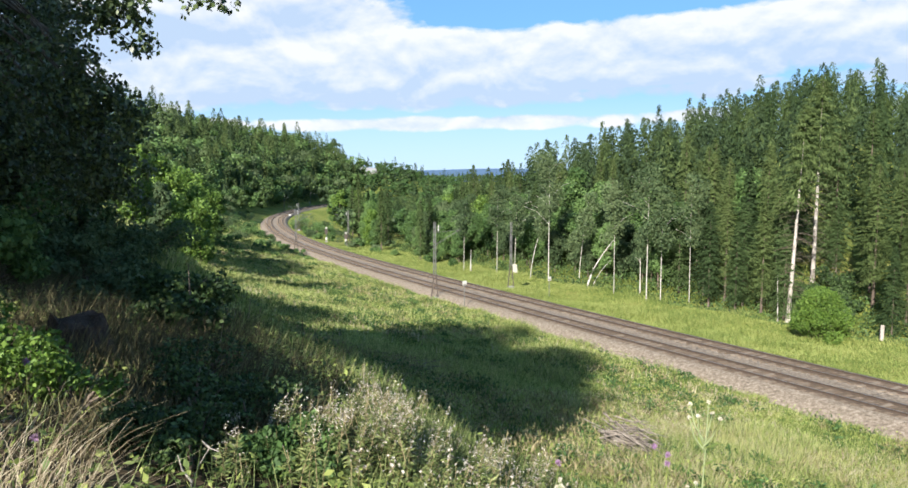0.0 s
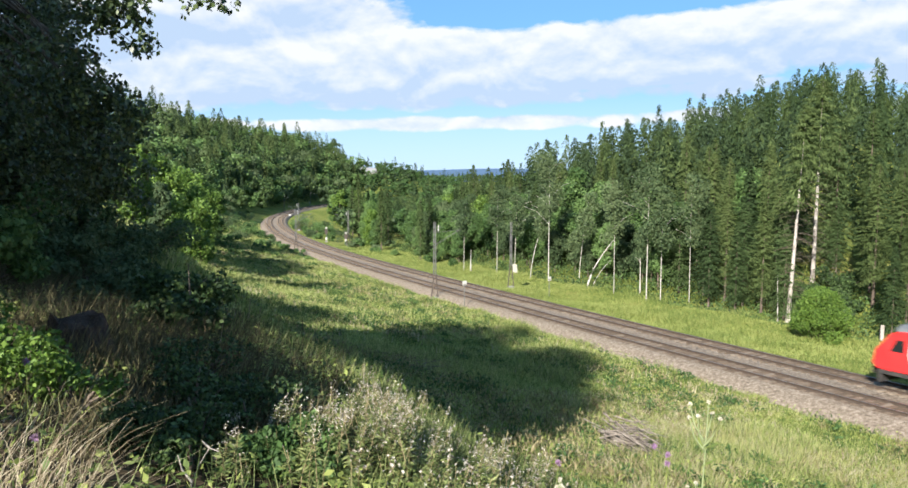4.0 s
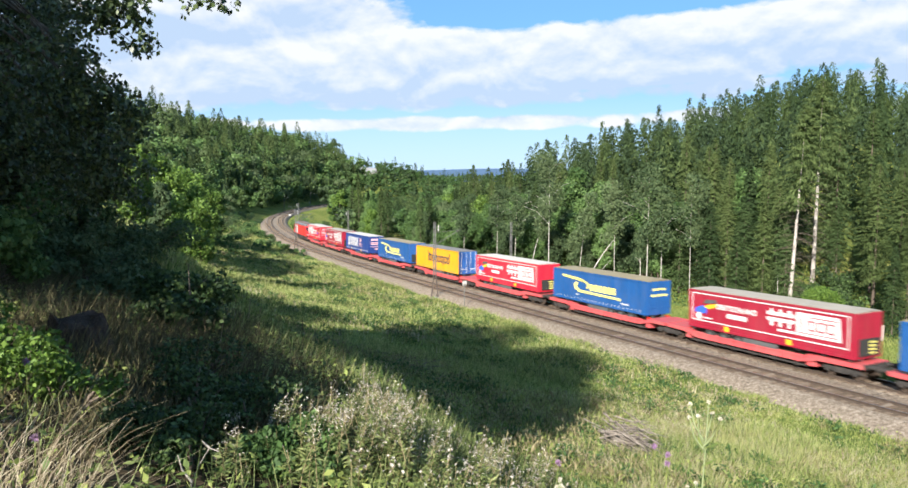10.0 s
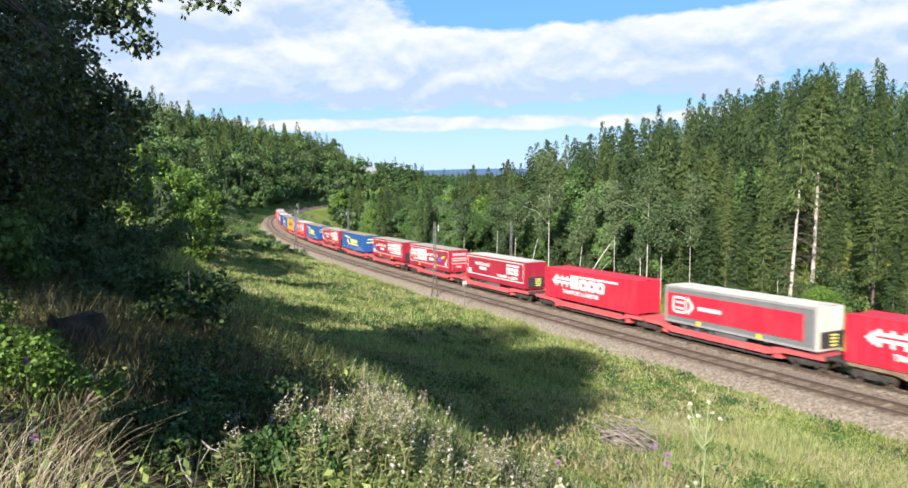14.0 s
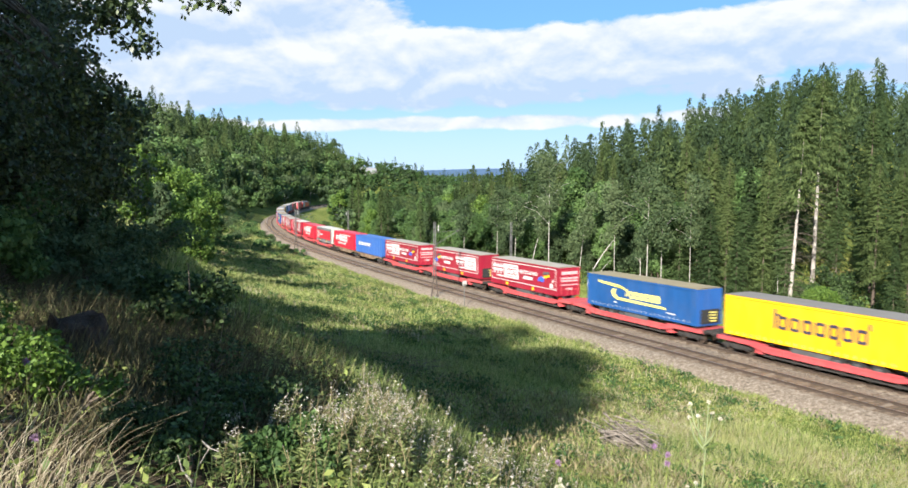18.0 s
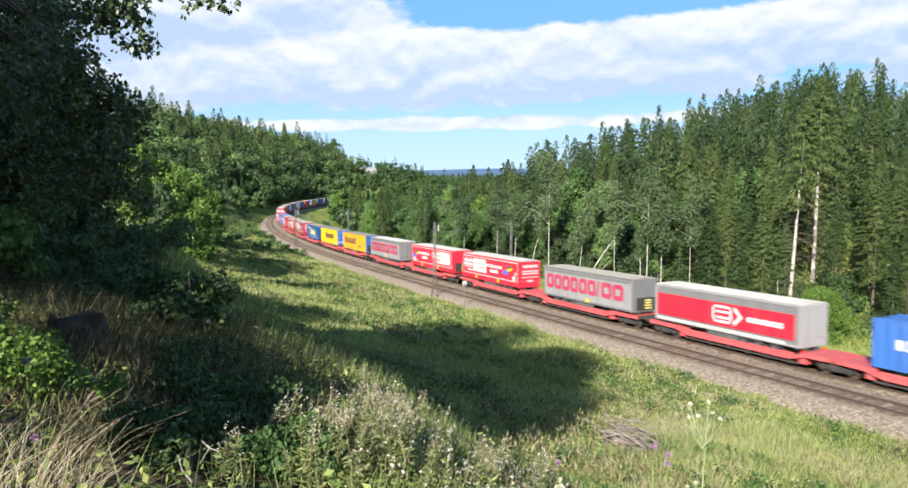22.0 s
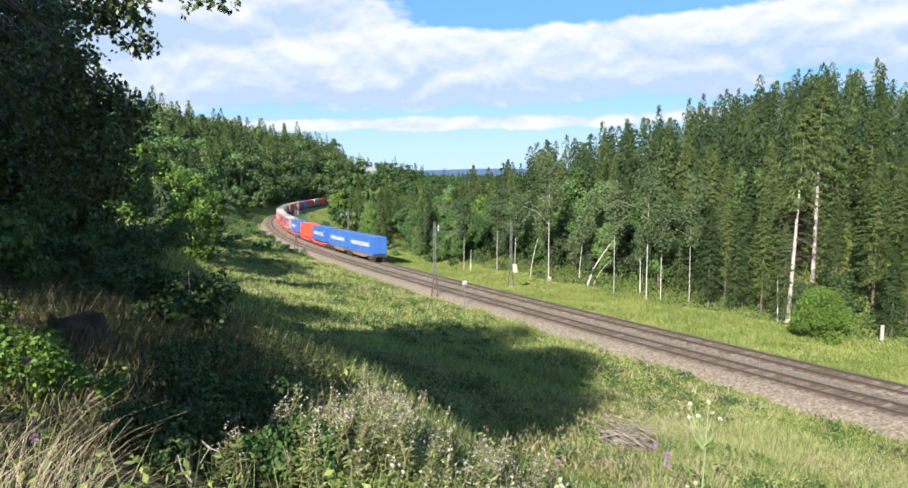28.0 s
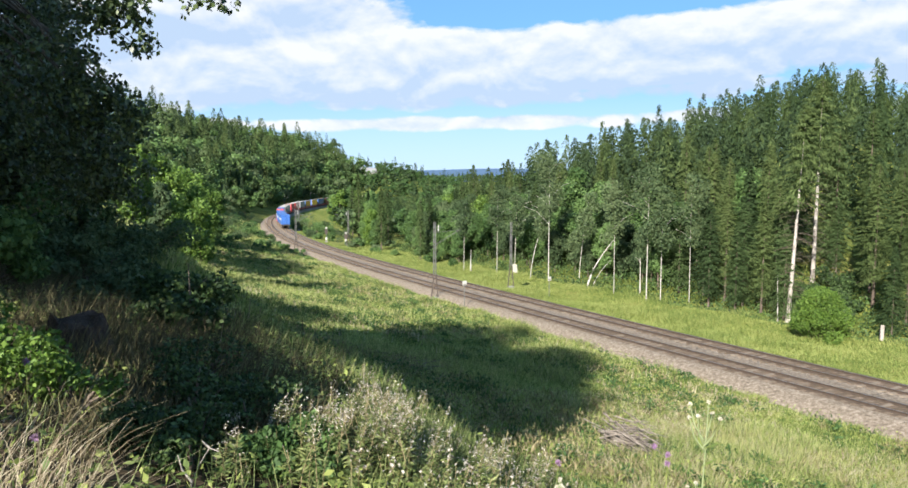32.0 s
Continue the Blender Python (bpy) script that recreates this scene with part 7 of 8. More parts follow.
def container_wagon(outer_front):
    """Half of a two-part flat wagon for long boxes: a rusty fish-bellied frame on bogies."""
    w = tagged(new("container_wagon"), "rusty brown skeleton wagon for containers", "rail wagon", "wagons of the freight train")
    L = CPITCH / 2
    m = Matrix.Identity(4) if outer_front else Matrix.Rotation(math.pi, 4, "Z")

    def beam(bm):
        for y in (1.05, -1.05):
            bm_prism(bm, [(-L + 0.1, 1.15), (-L + 0.1, 0.9), (-L + 2.0, 0.88), (-L + 3.6, 0.5), (L - 5.2, 0.5), (L - 3.6, 0.88), (L - 0.65, 0.9), (L - 0.65, 1.15)], y - 0.06, y + 0.06)

    def cross(bm):
        for i in range(7):
            x = -L + 0.9 + i * 2.0
            bm_box(bm, x - 0.09, x + 0.09, -1.2, 1.2, 0.98, 1.16)

    def buffers(bm):
        for y in (-0.875, 0.875):
            bm_cyl(bm, (L - 0.35, y, 1.0), (1, 0, 0), 0.12, 0.6, 12)
            bm_cyl(bm, (L - 0.03, y, 1.0), (1, 0, 0), 0.25, 0.06, 16)
        bm_box(bm, L - 0.66, L - 0.58, -1.25, 1.25, 0.8, 1.16)
        bm_box(bm, L - 0.6, L - 0.15, -0.07, 0.07, 0.9, 1.05)

    shared("side_beam", "cbeam", beam, M["rust"], w, m, bevel=0.015)
    shared("cross_beam", "ccross", cross, M["rust"], w, m)
    shared("buffer_beam", "cbuf", buffers, M["black_iron"], w, m)
    bogie(w, (1 if outer_front else -1) * (L - 2.1))
    if outer_front:
        bogie(w, -L)
    return w


def locomotive():
    """A modern four-axle electric locomotive, red with a grey roof; x forward."""
    t = tagged(new("locomotive"), "bright red electric locomotive with dark grey roof and frame", "locomotive")
    L, W = 9.1, 1.5

    def shell(bm):
        side = [(-L, 1.2), (-L - 0.28, 1.5), (-L - 0.12, 2.3), (-L + 0.75, 3.35), (-L + 1.3, 3.55), (L - 1.3, 3.55), (L - 0.75, 3.35), (L + 0.12, 2.3), (L + 0.28, 1.5), (L, 1.2)]
        bm_prism(bm, side, -W, W)

    def roof(bm):
        sec = [(-1.46, 3.5), (-1.3, 3.72), (-0.9, 3.86), (0.9, 3.86), (1.3, 3.72), (1.46, 3.5)]
        a = [bm.verts.new((-L + 1.0, y, z)) for y, z in sec]
        b = [bm.verts.new((L - 1.0, y, z)) for y, z in sec]
        bm.faces.new(a), bm.faces.new(b[::-1])
        for i in range(len(sec)):
            bm.faces.new((a[i], b[i], b[(i + 1) % 6], a[(i + 1) % 6]))

    def skirt(bm):
        bm_box(bm, -L + 0.1, L - 0.1, -1.42, 1.42, 0.95, 1.21)
        for x in (-L + 0.05, L - 0.25):
            bm_box(bm, x, x + 0.2, -1.45, 1.45, 0.45, 1.21)

    def tank(bm):
        bm_box(bm, -2.6, 2.6, -1.3, 1.3, 0.35, 0.92)

    def screen(bm):
        for sx in (1,):
            for sy in (0,):
                p = [(sx * (L + 0.02), 2.42), (sx * (L - 0.66), 3.24), (sx * (L - 0.72), 3.2), (sx * (L - 0.04), 2.4)]
                bm_prism(bm, [(x + sx * 0.05, z) for x, z in p], -1.3, 1.3)

    def side_window(bm):
        bm_prism(bm, [(L - 1.55, 2.35), (L - 0.75, 2.35), (L - 1.1, 3.05), (L - 1.55, 3.05)], 1.498, 1.515)
        bm_prism(bm, [(L - 1.55, 2.35), (L - 0.75, 2.35), (L - 1.1, 3.05), (L - 1.55, 3.05)], -1.515, -1.498)

    def buffers(bm):
        for x in (-1, 1):
            for y in (-0.875, 0.875):
                bm_cyl(bm, (x * (L + 0.25), y, 1.0), (1, 0, 0), 0.12, 0.45, 12)
                bm_box(bm, min(x * (L + 0.42), x * (L + 0.47)), max(x * (L + 0.42), x * (L + 0.47)), y - 0.28, y + 0.28, 0.82, 1.18)

    def lamp(bm):
        for y in (-1.1, 1.1):
            bm_box(bm, -L - 0.3, -L - 0.24, y - 0.17, y + 0.17, 1.5, 1.66)

    def pantograph(bm):
        bm_box(bm, -1.1, 1.1, -0.6, 0.6, 3.95, 4.02)
        for y in (-0.45, 0.45):
            bm_cyl(bm, (-0.9, y, 3.9), (0, 0, 1), 0.06, 0.25, 8), bm_cyl(bm, (0.9, y, 3.9), (0, 0, 1), 0.06, 0.25, 8)
            bm_cyl(bm, (0, y * 0.4, 4.1), (1, 0, 0.04), 0.03, 1.9, 6)
        bm_cyl(bm, (0.8, 0, 4.16), (0, 1, 0), 0.03, 1.7, 6)

    def logo(bm, x, ring):
        # a plain white ring and two plain white slabs
        y0, y1 = 1.503, 1.513
        if ring:
            n = 20
            for i in range(n):
                a0, a1 = 6.2832 * i / n, 6.2832 * (i + 1) / n
                bm_prism(bm, [(x + 0.78 * math.cos(a0), 2.35 + 0.98 * math.sin(a0)), (x + 0.78 * math.cos(a1), 2.35 + 0.98 * math.sin(a1)), (x + 0.42 * math.cos(a1), 2.35 + 0.6 * math.sin(a1)), (x + 0.42 * math.cos(a0), 2.35 + 0.6 * math.sin(a0))], y0, y1)
        else:
            bm_prism(bm, [(x + 0.6, 1.4), (x + 0.6, 3.3), (x - 0.3, 3.3), (x - 0.58, 3.0), (x - 0.58, 1.7), (x - 0.3, 1.4)], y0, y1)

    def grille(bm):
        for i in range(16):
            x = -6.4 + i * 0.8
            bm_box(bm, x - 0.33, x + 0.33, 1.38, 1.48, 3.5, 3.72)
        bm_box(bm, -6.8, 6.0, 1.36, 1.4, 3.5, 3.7)

    def side_gear(bm):
        for x in (-6.6, -3.4, 3.4, 6.6):
            bm_box(bm, x - 0.5, x + 0.5, 1.1, 1.3, 0.45, 0.85)

    def roof_line(bm):
        bm_cyl(bm, (0, 0.5, 4.0), (1, 0, 0), 0.03, 9.0, 6)
        for i in range(7):
            bm_cyl(bm, (-4.2 + i * 1.4, 0.5, 3.92), (0, 0, 1), 0.05, 0.18, 8)
        bm_box(bm, -2.6, 2.2, -0.7, 0.3, 3.86, 4.02)
        for x, w in ((-6.9, 0.5), (-3.6, 0.35), (3.1, 0.45), (3.9, 0.25), (6.9, 0.5)):
            bm_box(bm, x - w, x + w, -0.5, 0.75, 3.85, 4.06)
        for x in (-7.6, -4.4, 4.4, 7.6):
            bm_cyl(bm, (x, 0.9, 3.9), (0, 0, 1), 0.07, 0.3, 8), bm_cyl(bm, (x, -0.9, 3.9), (0, 0, 1), 0.07, 0.3, 8)

    half_turn = Matrix.Rotation(math.pi, 4, "Z")
    b = shared("body", "loco_shell", shell, M["loco_red"], t, bevel=0.06)
    shared("roof", "loco_roof", roof, M["loco_grey"], t, bevel=0.03)
    shared("underframe", "loco_skirt", skirt, M["black_iron"], t)
    shared("transformer_box", "loco_tank", tank, M["black_iron"], t, bevel=0.04)
    shared("windscreen", "loco_screen", screen, M["glass"], b)
    shared("windscreen", "loco_screen", None, M["glass"], b, Matrix.Rotation(math.pi, 4, "Z"))
    shared("side_window", "loco_window", side_window, M["glass"], b)
    shared("side_window", "loco_window", None, M["glass"], b, Matrix.Rotation(math.pi, 4, "Z"))
    shared("buffer", "loco_buffer", buffers, M["black_iron"], t)
    shared("lamp", "loco_lamp", lamp, M["white"], b)
    for mm in (Matrix.Identity(4), half_turn):
        shared("grille", "loco_grille", grille, M["loco_grey"], t, mm)
        shared("side_gear", "loco_gear", side_gear, M["black_iron"], t, mm)
        for k, (lx, ring) in enumerate(((6.5, True), (4.9, False), (3.45, False))):
            shared("emblem", "loco_logo%d" % k, (lambda bm, a=lx, r=ring: logo(bm, a, r)), M["white"], b, mm)
    shared("roof_gear", "loco_roofline", roof_line, M["loco_grey"], t)
    def roof_insulator(bm):
        for i in range(4):
            bm_cyl(bm, (0, 0, 3.9 + i * 0.09), (0, 0, 1), 0.11 - 0.012 * i, 0.06, 10)
        bm_cyl(bm, (0, 0, 4.05), (0, 0, 1), 0.05, 0.4, 8)

    for i in range(9):
        shared("roof_insulator", "loco_insulator", roof_insulator, M["insulator"], t, pose(-6.8 + i * 1.7, 0.85 - 0.5 * (i % 2), 0))
    for x in (-5.6, 5.6):
        shared("pantograph", "loco_panto", pantograph, M["black_iron"], t, pose(x, 0, 0))
    for x in (-4.95, 4.95):
        bogie(t, x)
    return t


def letters(x0, z0, widths, h, gap=0.1):
    """Plain solid blocks, one beside the other."""
    out, x = [], x0
    for w in widths:
        out.append((x - w, x, z0, z0 + h))
        x -= w + gap
    return out


def rings(x0, z0, w, h, n, t=0.16, gap=0.12):
    """A row of plain bent bars, closed to a ring, in place of a logo."""
    out, x, z1 = [], x0, z0 + h
    t = min(t, 0.34 * w)
    for i in range(n):
        a, b, c = x - w, x, 0.14 * w
        e, m = 0.004, z0 + h * 0.5
        out.append([(a + c, z0), (b - c, z0), (b, z0 + c), (b, z1 - c), (b - c, z1), (a + c, z1), (a, z1 - c), (a, m + e), (a + t, m + e), (a + t, z1 - t), (b - t, z1 - t), (b - t, z0 + t), (a + t, z0 + t), (a + t, m - e), (a, m - e), (a, z0 + c)])
        x -= w + gap
    return out


def hash_mark(x, z, w, h, t):
    """A cross-hatch emblem: two rails and three bars."""
    out = [(x - w, x, z + h * 0.28, z + h * 0.28 + t), (x - w, x, z + h * 0.62, z + h * 0.62 + t)]
    for q in (0.18, 0.5, 0.82):
        out += [(x - w * q - t / 2, x - w * q + t / 2, z, z + h * 0.27), (x - w * q - t / 2, x - w * q + t / 2, z + h * 0.62 + t + 0.01, z + h)]
    return out


def border(z_lo=1.86, z_hi=3.86, x=6.5, t=0.07):
    return [(-x, x, z_lo, z_lo + t), (-x, x, z_hi, z_hi + t), (-x, -x + t, z_lo + t + 0.005, z_hi - 0.005), (x - t, x, z_lo + t + 0.005, z_hi - 0.005)]


def swoosh(x):
    return [[(x - 0.4, 2.85), (x - 0.9, 3.1), (x - 1.9, 3.3), (x - 1.85, 3.08), (x - 1.2, 2.86)]], [[(x - 0.5, 3.2), (x - 0.8, 3.5), (x - 1.8, 3.56), (x - 1.85, 3.34), (x - 0.95, 3.22)]]


def red_trailer(name, body, front_panel, roof="roof_white", lines=True, label=""):
    """The red trailers: a large white emblem at one end, a word in the middle, a flag swoosh at the other."""
    if front_panel:
        word_x, flag_x, dot, mark_x = -1.2, -3.5, -5.7, 6.25
    else:
        word_x, flag_x, dot, mark_x = 2.2, 5.9, 5.8, -0.4
    gold, dark = swoosh(flag_x)
    m = mark_x
    panel = [[(m - 2.4, 2.2), (m - 2.3, 3.68), (m - 5.45, 3.68), (m - 5.6, 2.2)], (m - 2.3, m - 0.9, 2.2, 2.36)]
    marks = [("white", panel + hash_mark(m, 2.5, 2.2, 1.15, 0.24) + ([*border()] if lines else []) + [(word_x - 0.9, word_x + 0.9, 2.4, 2.72)]),
             (body, [(m - 2.75, m - 2.62, 2.5, 3.3), (m - 5.3, m - 3.3, 3.4, 3.47), (m - 5.4, m - 2.5, 2.36, 2.42)] + rings(m - 3.2, 2.58, 0.58, 0.66, 3, 0.1, 0.12)),
             ("gold", gold + letters(3.3, 1.42, (0.42,), 0.34) + letters(-2.0, 1.42, (0.42,), 0.34)), ("chassis", dark),
             ("flag_blue", [[(flag_x + 0.3, 2.5), (flag_x + 0.2, 2.8), (flag_x - 0.5, 3.05), (flag_x - 0.9, 2.8), (flag_x - 0.8, 2.45)]]), ("white", [[(dot - 0.3, 2.1), (dot - 0.1, 1.96), (dot + 0.2, 2.0), (dot + 0.3, 2.25), (dot + 0.1, 2.5), (dot - 0.2, 2.45)], (-6.1, -5.95, 2.55, 2.9) if dot < 0 else (dot - 1.3, dot - 0.5, 2.1, 2.2)])]
    return dict(kind="t", name=name, body=body, roof=roof, label=label, marks=marks, words=(("DEUTSCHLAND", word_x, 3.1, 0.5, "white"),), back=not front_panel, rear_text=front_panel, bars="wagon_red" if front_panel else body)


RED_A = red_trailer("red_a", "red", True, label="red curtain-sided trailer with large white hatched emblem")
DARK_A = red_trailer("dark_a", "dark_red", True, "roof_grey_light", label="dark red curtain-sided trailer with large white hatched emblem")
RED_B = red_trailer("red_b", "red", False, label="bright red curtain-sided trailer carried backwards, white hatched emblem at its end")
DARK_B = red_trailer("dark_b", "dark_red", False, "roof_grey_light", label="dark red curtain-sided trailer carried backwards, white hatched emblem at its end")
DARK_C = dict(kind="t", name="dark_c", body="dark_red", roof="roof_white", back=True, label="dark red trailer with white border and large pale lettering",
              marks=(("white", border(x=6.55, t=0.09) + [(1.8, 3.4, 2.5, 2.85)] + rings(-2.9, 2.55, 0.75, 0.75, 3, 0.22, 0.15) + [(-5.6, -2.9, 3.42, 3.62), (5.6, 6.2, 2.0, 2.5)]), ("chassis", [[(5.2, 3.3), (4.2, 3.45), (3.6, 3.2), (4.4, 2.95)]])),
              words=(("DEUTSCHLAND", 2.6, 3.15, 0.5, "white"), ("TRANSPORT & LOGISTIK", -3.0, 2.2, 0.4, "white")))
NAVY_TRAILER = dict(kind="t", name="navy_trailer", body="navy", rear_text=True, label="dark blue curtain-sided trailer with large white blocks and red emblem",
             marks=(("white", [[(5.3 - i * 0.7, 2.1), (4.98 - i * 0.7 - 0.1 * (i % 2), 2.1), (4.78 - i * 0.7, 3.62), (5.1 - i * 0.7, 3.62)] for i in range(9)] + [[(5.0, 2.1), (4.3, 2.1), (4.28, 2.34), (5.0, 2.34)], [(3.5, 3.4), (2.9, 3.4), (2.88, 3.6), (3.48, 3.6)], (-6.4, 6.4, 1.6, 1.65), (5.2, 5.4, 1.86, 2.0)]),
                    ("pale_pink", hash_mark(-1.35, 2.15, 1.5, 1.4, 0.15)), ("gold", letters(3.4, 1.4, (0.4,), 0.3) + letters(-2.2, 1.4, (0.4,), 0.3))))
_SLANT_MARK = (("pale_yellow", [[(5.3, 3.66), (2.4, 3.5), (1.5, 3.3), (2.0, 3.2), (5.2, 3.46)], [(3.2, 3.1), (3.4, 2.8), (3.2, 2.45), (2.6, 2.2), (-3.6, 2.12), (-3.4, 2.3), (2.4, 2.42), (2.9, 2.7), (2.7, 3.1)],
                                [(2.9, 3.3), (2.3, 3.42), (1.2, 3.2), (0.9, 2.9), (1.2, 2.62), (1.5, 2.66), (1.25, 2.9), (1.5, 3.12), (2.3, 3.24)]] + rings(0.9, 2.5, 0.52, 0.6, 6, 0.17, 0.12)),
               ("white", [(-4.6, -3.6, 1.85, 1.95), (2.6, 3.0, 1.9, 2.0)] + [(6.0 - i * 0.55, 6.0 - i * 0.55 + 0.06, 1.5, 1.66) for i in range(23)]))
BLUE_TRAILER = dict(kind="t", name="blue_trailer", body="blue", front="blue_light", roof="roof_tan", back=True, label="blue curtain-sided trailer with slanted yellow emblem, carried backwards", marks=_SLANT_MARK)
BLUE_TRAILER_B = dict(kind="t", name="blue_trailer", body="blue", roof="roof_tan", rear_text=True, label="blue curtain-sided trailer with slanted yellow emblem and tan roof", marks=_SLANT_MARK)
_YTAB = [(6.2 - i * 0.6, 6.2 - i * 0.6 + 0.1, 1.4, 1.6) for i in range(21)]
YELLOW = dict(kind="t", name="yellow_a", body="yellow", rear="blue_light", roof="roof_grey", edge="yellow", label="bright yellow curtain-sided trailer with dark lettering and blue rear doors", bars="white",
              marks=(("ink", rings(2.25, 2.35, 0.74, 0.88, 7, 0.19, 0.2) + [(2.4, 2.6, 2.35, 3.62), (2.05, 2.36, 3.2, 3.34), (-2.35, -2.16, 1.98, 2.34), (-4.34, -4.15, 3.24, 3.62)]), ("roof_grey", _YTAB)))
YELLOW_DULL = dict(YELLOW, name="yellow_c", body="amber", edge="amber", label="deep yellow curtain-sided trailer with dark lettering and blue rear doors")
YELLOW_B = dict(kind="t", name="yellow_b", body="amber", rear="blue_light", front="blue_light", roof="roof_grey", back=True, label="faded yellow curtain-sided trailer with dark lettering, carried backwards",
                marks=(("ink", rings(5.5, 2.4, 0.74, 0.88, 7, 0.19, 0.2) + [(5.65, 5.85, 2.4, 3.67), (5.3, 5.61, 3.25, 3.39), (0.9, 1.09, 2.03, 2.39), (-1.09, -0.9, 3.29, 3.67)]), ("roof_grey", _YTAB), ("rust", [(-4.2, -2.6, 1.9, 2.3)])))
RED_BOX = dict(kind="c", name="red_box", body="red", label="bright red container with white emblem and lettering", marks=(("white", [[(5.6, 2.85), (5.0, 3.35), (5.0, 2.4)]] + hash_mark(5.2, 2.4, 2.5, 1.05, 0.22) + [(1.35, 2.6, 2.35, 3.6)] + rings(1.2, 2.35, 1.15, 1.0, 3, 0.36, 0.1) + [(-4.3, 1.2, 3.45, 3.62)]),), words=(("TRANSPORT & LOGISTIK", 1.1, 1.95, 0.5, "white"),))
PALE_TRAILER = dict(kind="t", name="pale_a", body="grey", edge="grey_light", front="roof_white", back=True, label="pale grey trailer with red side curtain and white ring emblem",
             marks=(("red", [(-5.9, 6.6, 1.85, 3.62)]), ("white", rings(6.0, 2.1, 1.5, 1.3, 1, 0.17) + [(4.85, 5.6, 2.42, 2.58), (4.85, 5.6, 2.86, 3.02), [(4.4, 3.5), (3.7, 2.76), (4.4, 2.0), (4.4, 2.3), (4.05, 2.76), (4.4, 3.2)]] + rings(3.3, 2.55, 0.32, 0.3, 6, 0.11, 0.07)), ("gold", letters(3.4, 1.42, (0.4,), 0.3) + letters(-2.2, 1.42, (0.4,), 0.3))))
PALE_TRAILER_B = dict(kind="t", name="pale_b", body="grey", edge="grey_light", rear="grey_light", label="grey trailer with red lower side and white ring emblem",
               marks=(("red", [(-6.4, 6.6, 1.75, 3.45)]), ("white", rings(0.7, 2.0, 1.8, 1.25, 1, 0.17) + [(-0.8, 0.3, 2.3, 2.46), (-0.8, 0.3, 2.72, 2.88), [(-1.3, 3.35), (-2.1, 2.62), (-1.3, 1.9), (-1.3, 2.2), (-1.75, 2.62), (-1.3, 3.05)]] + rings(-2.5, 2.4, 0.42, 0.36, 6, 0.13, 0.09)), ("roof_white", [(-5.7, 6.5, 1.42, 1.6)])))
GREY_TRAILER = dict(kind="t", name="grey_trailer", body="grey_light", edge="grey", rear="grey", label="pale grey curtain-sided trailer with large red block lettering", marks=(("crimson", rings(6.35, 2.1, 1.2, 1.38, 6, 0.36, 0.16) + [[(-1.75, 2.1), (-1.95, 2.1), (-2.25, 3.48), (-2.05, 3.48)]] + rings(-2.5, 2.1, 1.45, 1.38, 2, 0.4, 0.18)), ("grey", [(-6.5, 6.5, 3.7, 3.9)]), ("gold", letters(-0.2, 1.42, (0.5,), 0.3))))
GREY_TRAILER_B = dict(GREY_TRAILER, name="grey_trailer_b", back=True, roof="roof_grey_light", label="pale grey curtain-sided trailer with red block lettering, carried backwards")
LONG_BOX = dict(kind="c", name="long_box", body="box_blue", label="blue shipping container with white lettering", marks=(("white", [(4.75, 5.2, 2.4, 3.0)] + rings(4.5, 2.38, 0.56, 0.64, 12, 0.16, 0.24) + [(-5.6, -5.3, 3.3, 3.42)]),))
SHORT_BOX = dict(LONG_BOX, name="short_box", half=5.8, label="shorter blue shipping container with white lettering", marks=(("white", [(4.75, 5.2, 2.4, 3.0)] + rings(4.5, 2.38, 0.56, 0.64, 12, 0.16, 0.24)),))
MID_BOX = dict(LONG_BOX, name="mid_box", half=6.3, label="mid-length blue shipping container with white lettering")
ORANGE = dict(kind="c", name="orange", body="orange", half=6.55, label="plain orange shipping container", marks=(("white", [(4.9, 5.25, 3.3, 3.6), (4.4, 4.75, 3.3, 3.6), (-5.6, -5.2, 2.9, 3.0), (-5.6, -5.2, 2.5, 2.6), (-5.6, -5.2, 2.1, 2.2)]),))
BLUE_BOX = dict(LONG_BOX, name="blue_box", label="blue container with white lettering", marks=(("white", rings(3.9, 2.5, 0.42, 0.5, 10, 0.13, 0.1) + [(4.3, 5.0, 2.45, 3.05)]),))

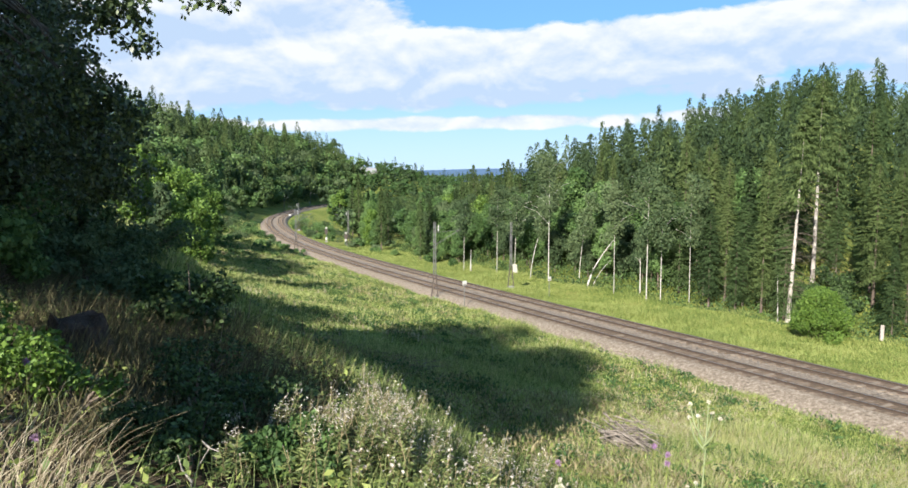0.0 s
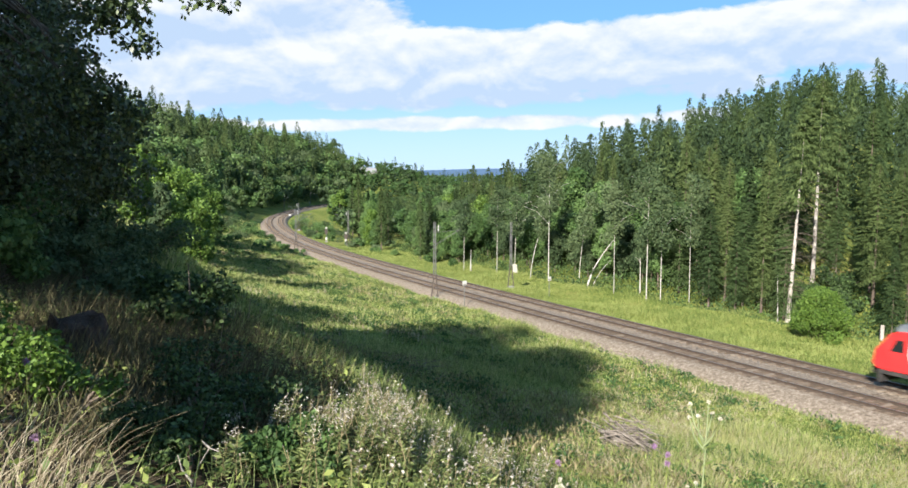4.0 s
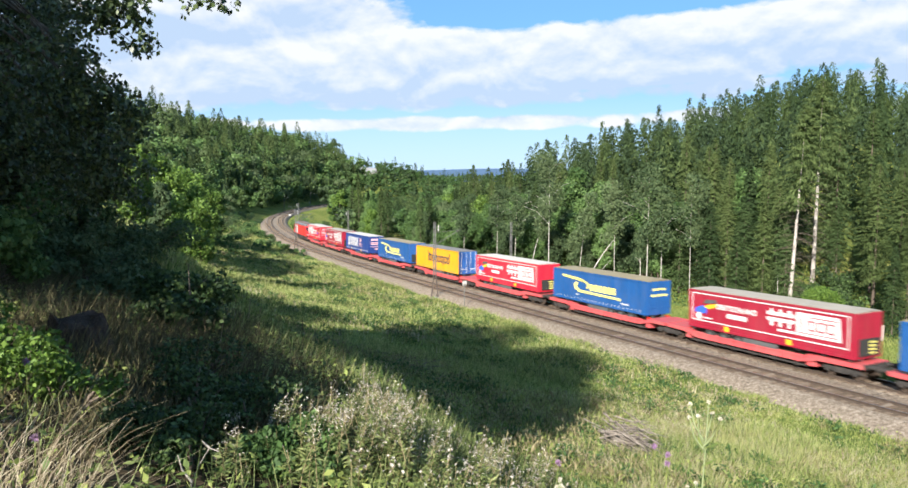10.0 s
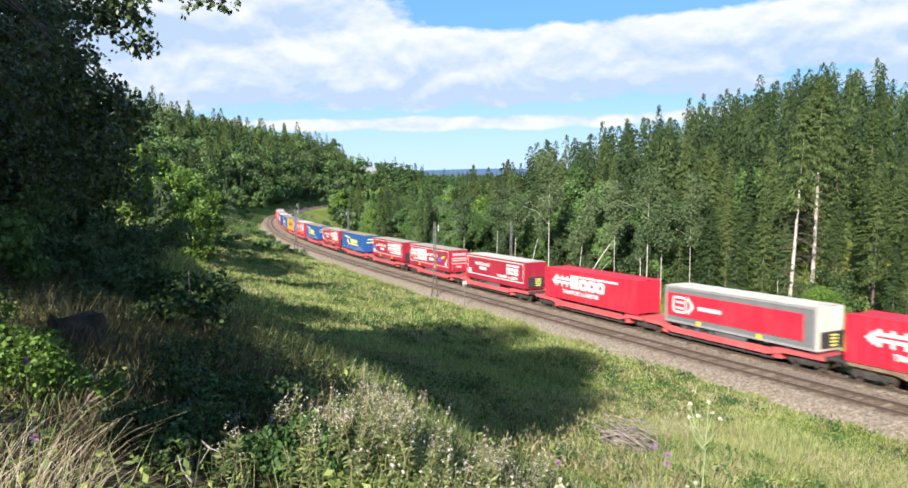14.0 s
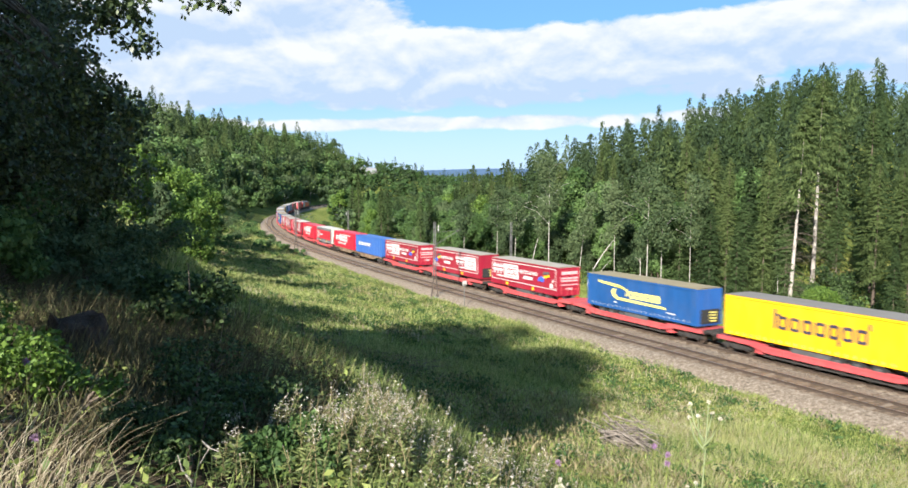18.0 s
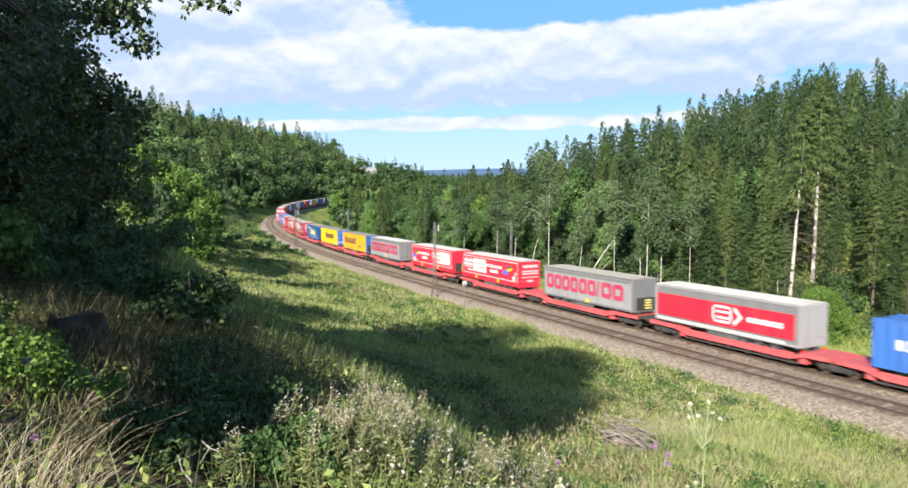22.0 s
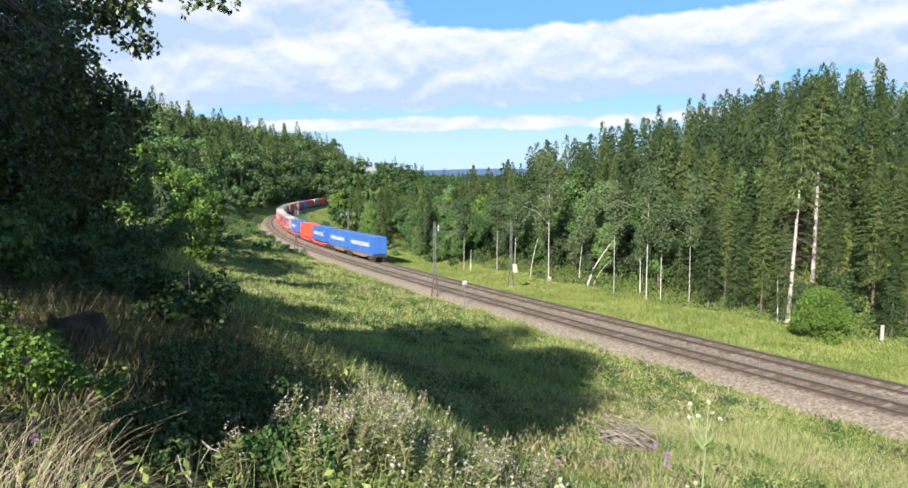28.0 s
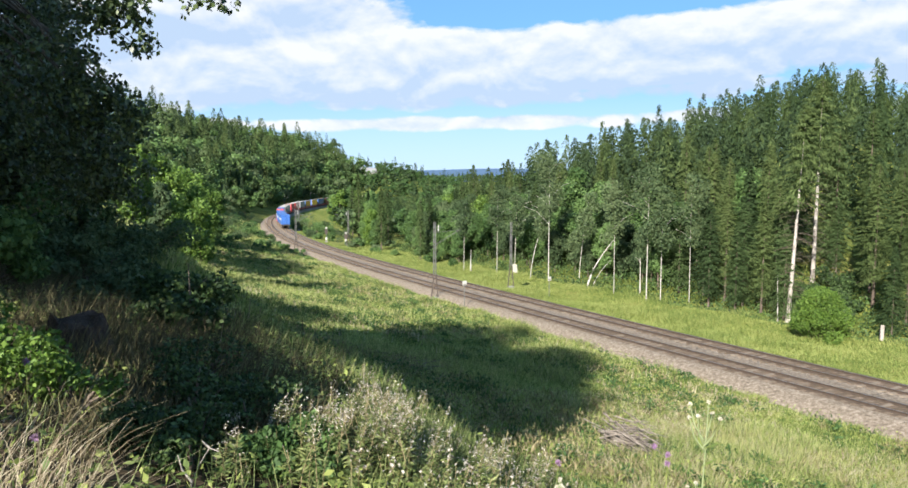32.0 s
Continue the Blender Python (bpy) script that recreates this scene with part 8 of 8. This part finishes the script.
UNITS = [RED_A, DARK_B, NAVY_TRAILER, BLUE_TRAILER, YELLOW_DULL, RED_B, BLUE_TRAILER_B, DARK_B, BLUE_TRAILER_B, DARK_B, DARK_A, DARK_C, RED_BOX, PALE_TRAILER,
         RED_BOX, BLUE_BOX, DARK_A, DARK_B, DARK_A, BLUE_TRAILER, YELLOW, YELLOW_B, GREY_TRAILER, RED_B, RED_A, GREY_TRAILER_B, PALE_TRAILER_B,
         SHORT_BOX, ORANGE, MID_BOX, LONG_BOX, LONG_BOX]
ON_FLAT = {14, 15, 30, 31}        # these ride on the skeleton wagons


# ---- the train's run ----
RUN_T = [0, 6, 13, 19, 24, 25, 25.5, 28, 30, 32]
RUN_S = [37.5 - 6 * 25.7, 37.5, 219.0, 380.6, 517.9, 545.6, 559.1, 626.2, 679.9, 733.0]


def run(t):
    """How far the joint behind the locomotive has come along the line at t seconds."""
    return float(np.interp(t, RUN_T, RUN_S))


def carried_rows(back, wheelbase):
    """Poses, second by second, of a vehicle whose middle runs so far behind the locomotive's joint."""
    rows = []
    for i in range(33):
        s = run(i) - back
        a, b = line(s + wheelbase / 2, -TRACK), line(s - wheelbase / 2, -TRACK)
        u = Vector((a[0] - b[0], a[1] - b[1], a[2] - b[2]))
        mid = (Vector(a) + Vector(b)) / 2
        rot = u.to_track_quat("X", "Z").to_matrix().to_4x4()
        rows.append((float(i), Matrix.Translation(mid) @ rot))
    return rows


def build_train():
    moving = [(locomotive(), -9.6, 9.9)]
    back = 0.0
    first = True
    for i, spec in enumerate(UNITS):
        flat = i in ON_FLAT
        p = CPITCH if flat else PITCH
        wagon = (container_wagon if flat else pocket_wagon)(first)
        load = trailer(spec) if spec["kind"] == "t" else container(spec)
        moving.append((wagon, back + p / 2, 11.0))
        shift = 0.0 if flat else {12: 0.7, 27: -0.35, 28: 0.5, 29: -0.4}.get(i, (-0.5, 0.5)[i % 2])
        moving.append((load, back + p / 2 + shift, 11.0))
        back += p
        first = not first
    return moving


MOVING = build_train()


def motions():
    for thing, back, base in MOVING:
        walk(thing, carried_rows(back, base))


motions()
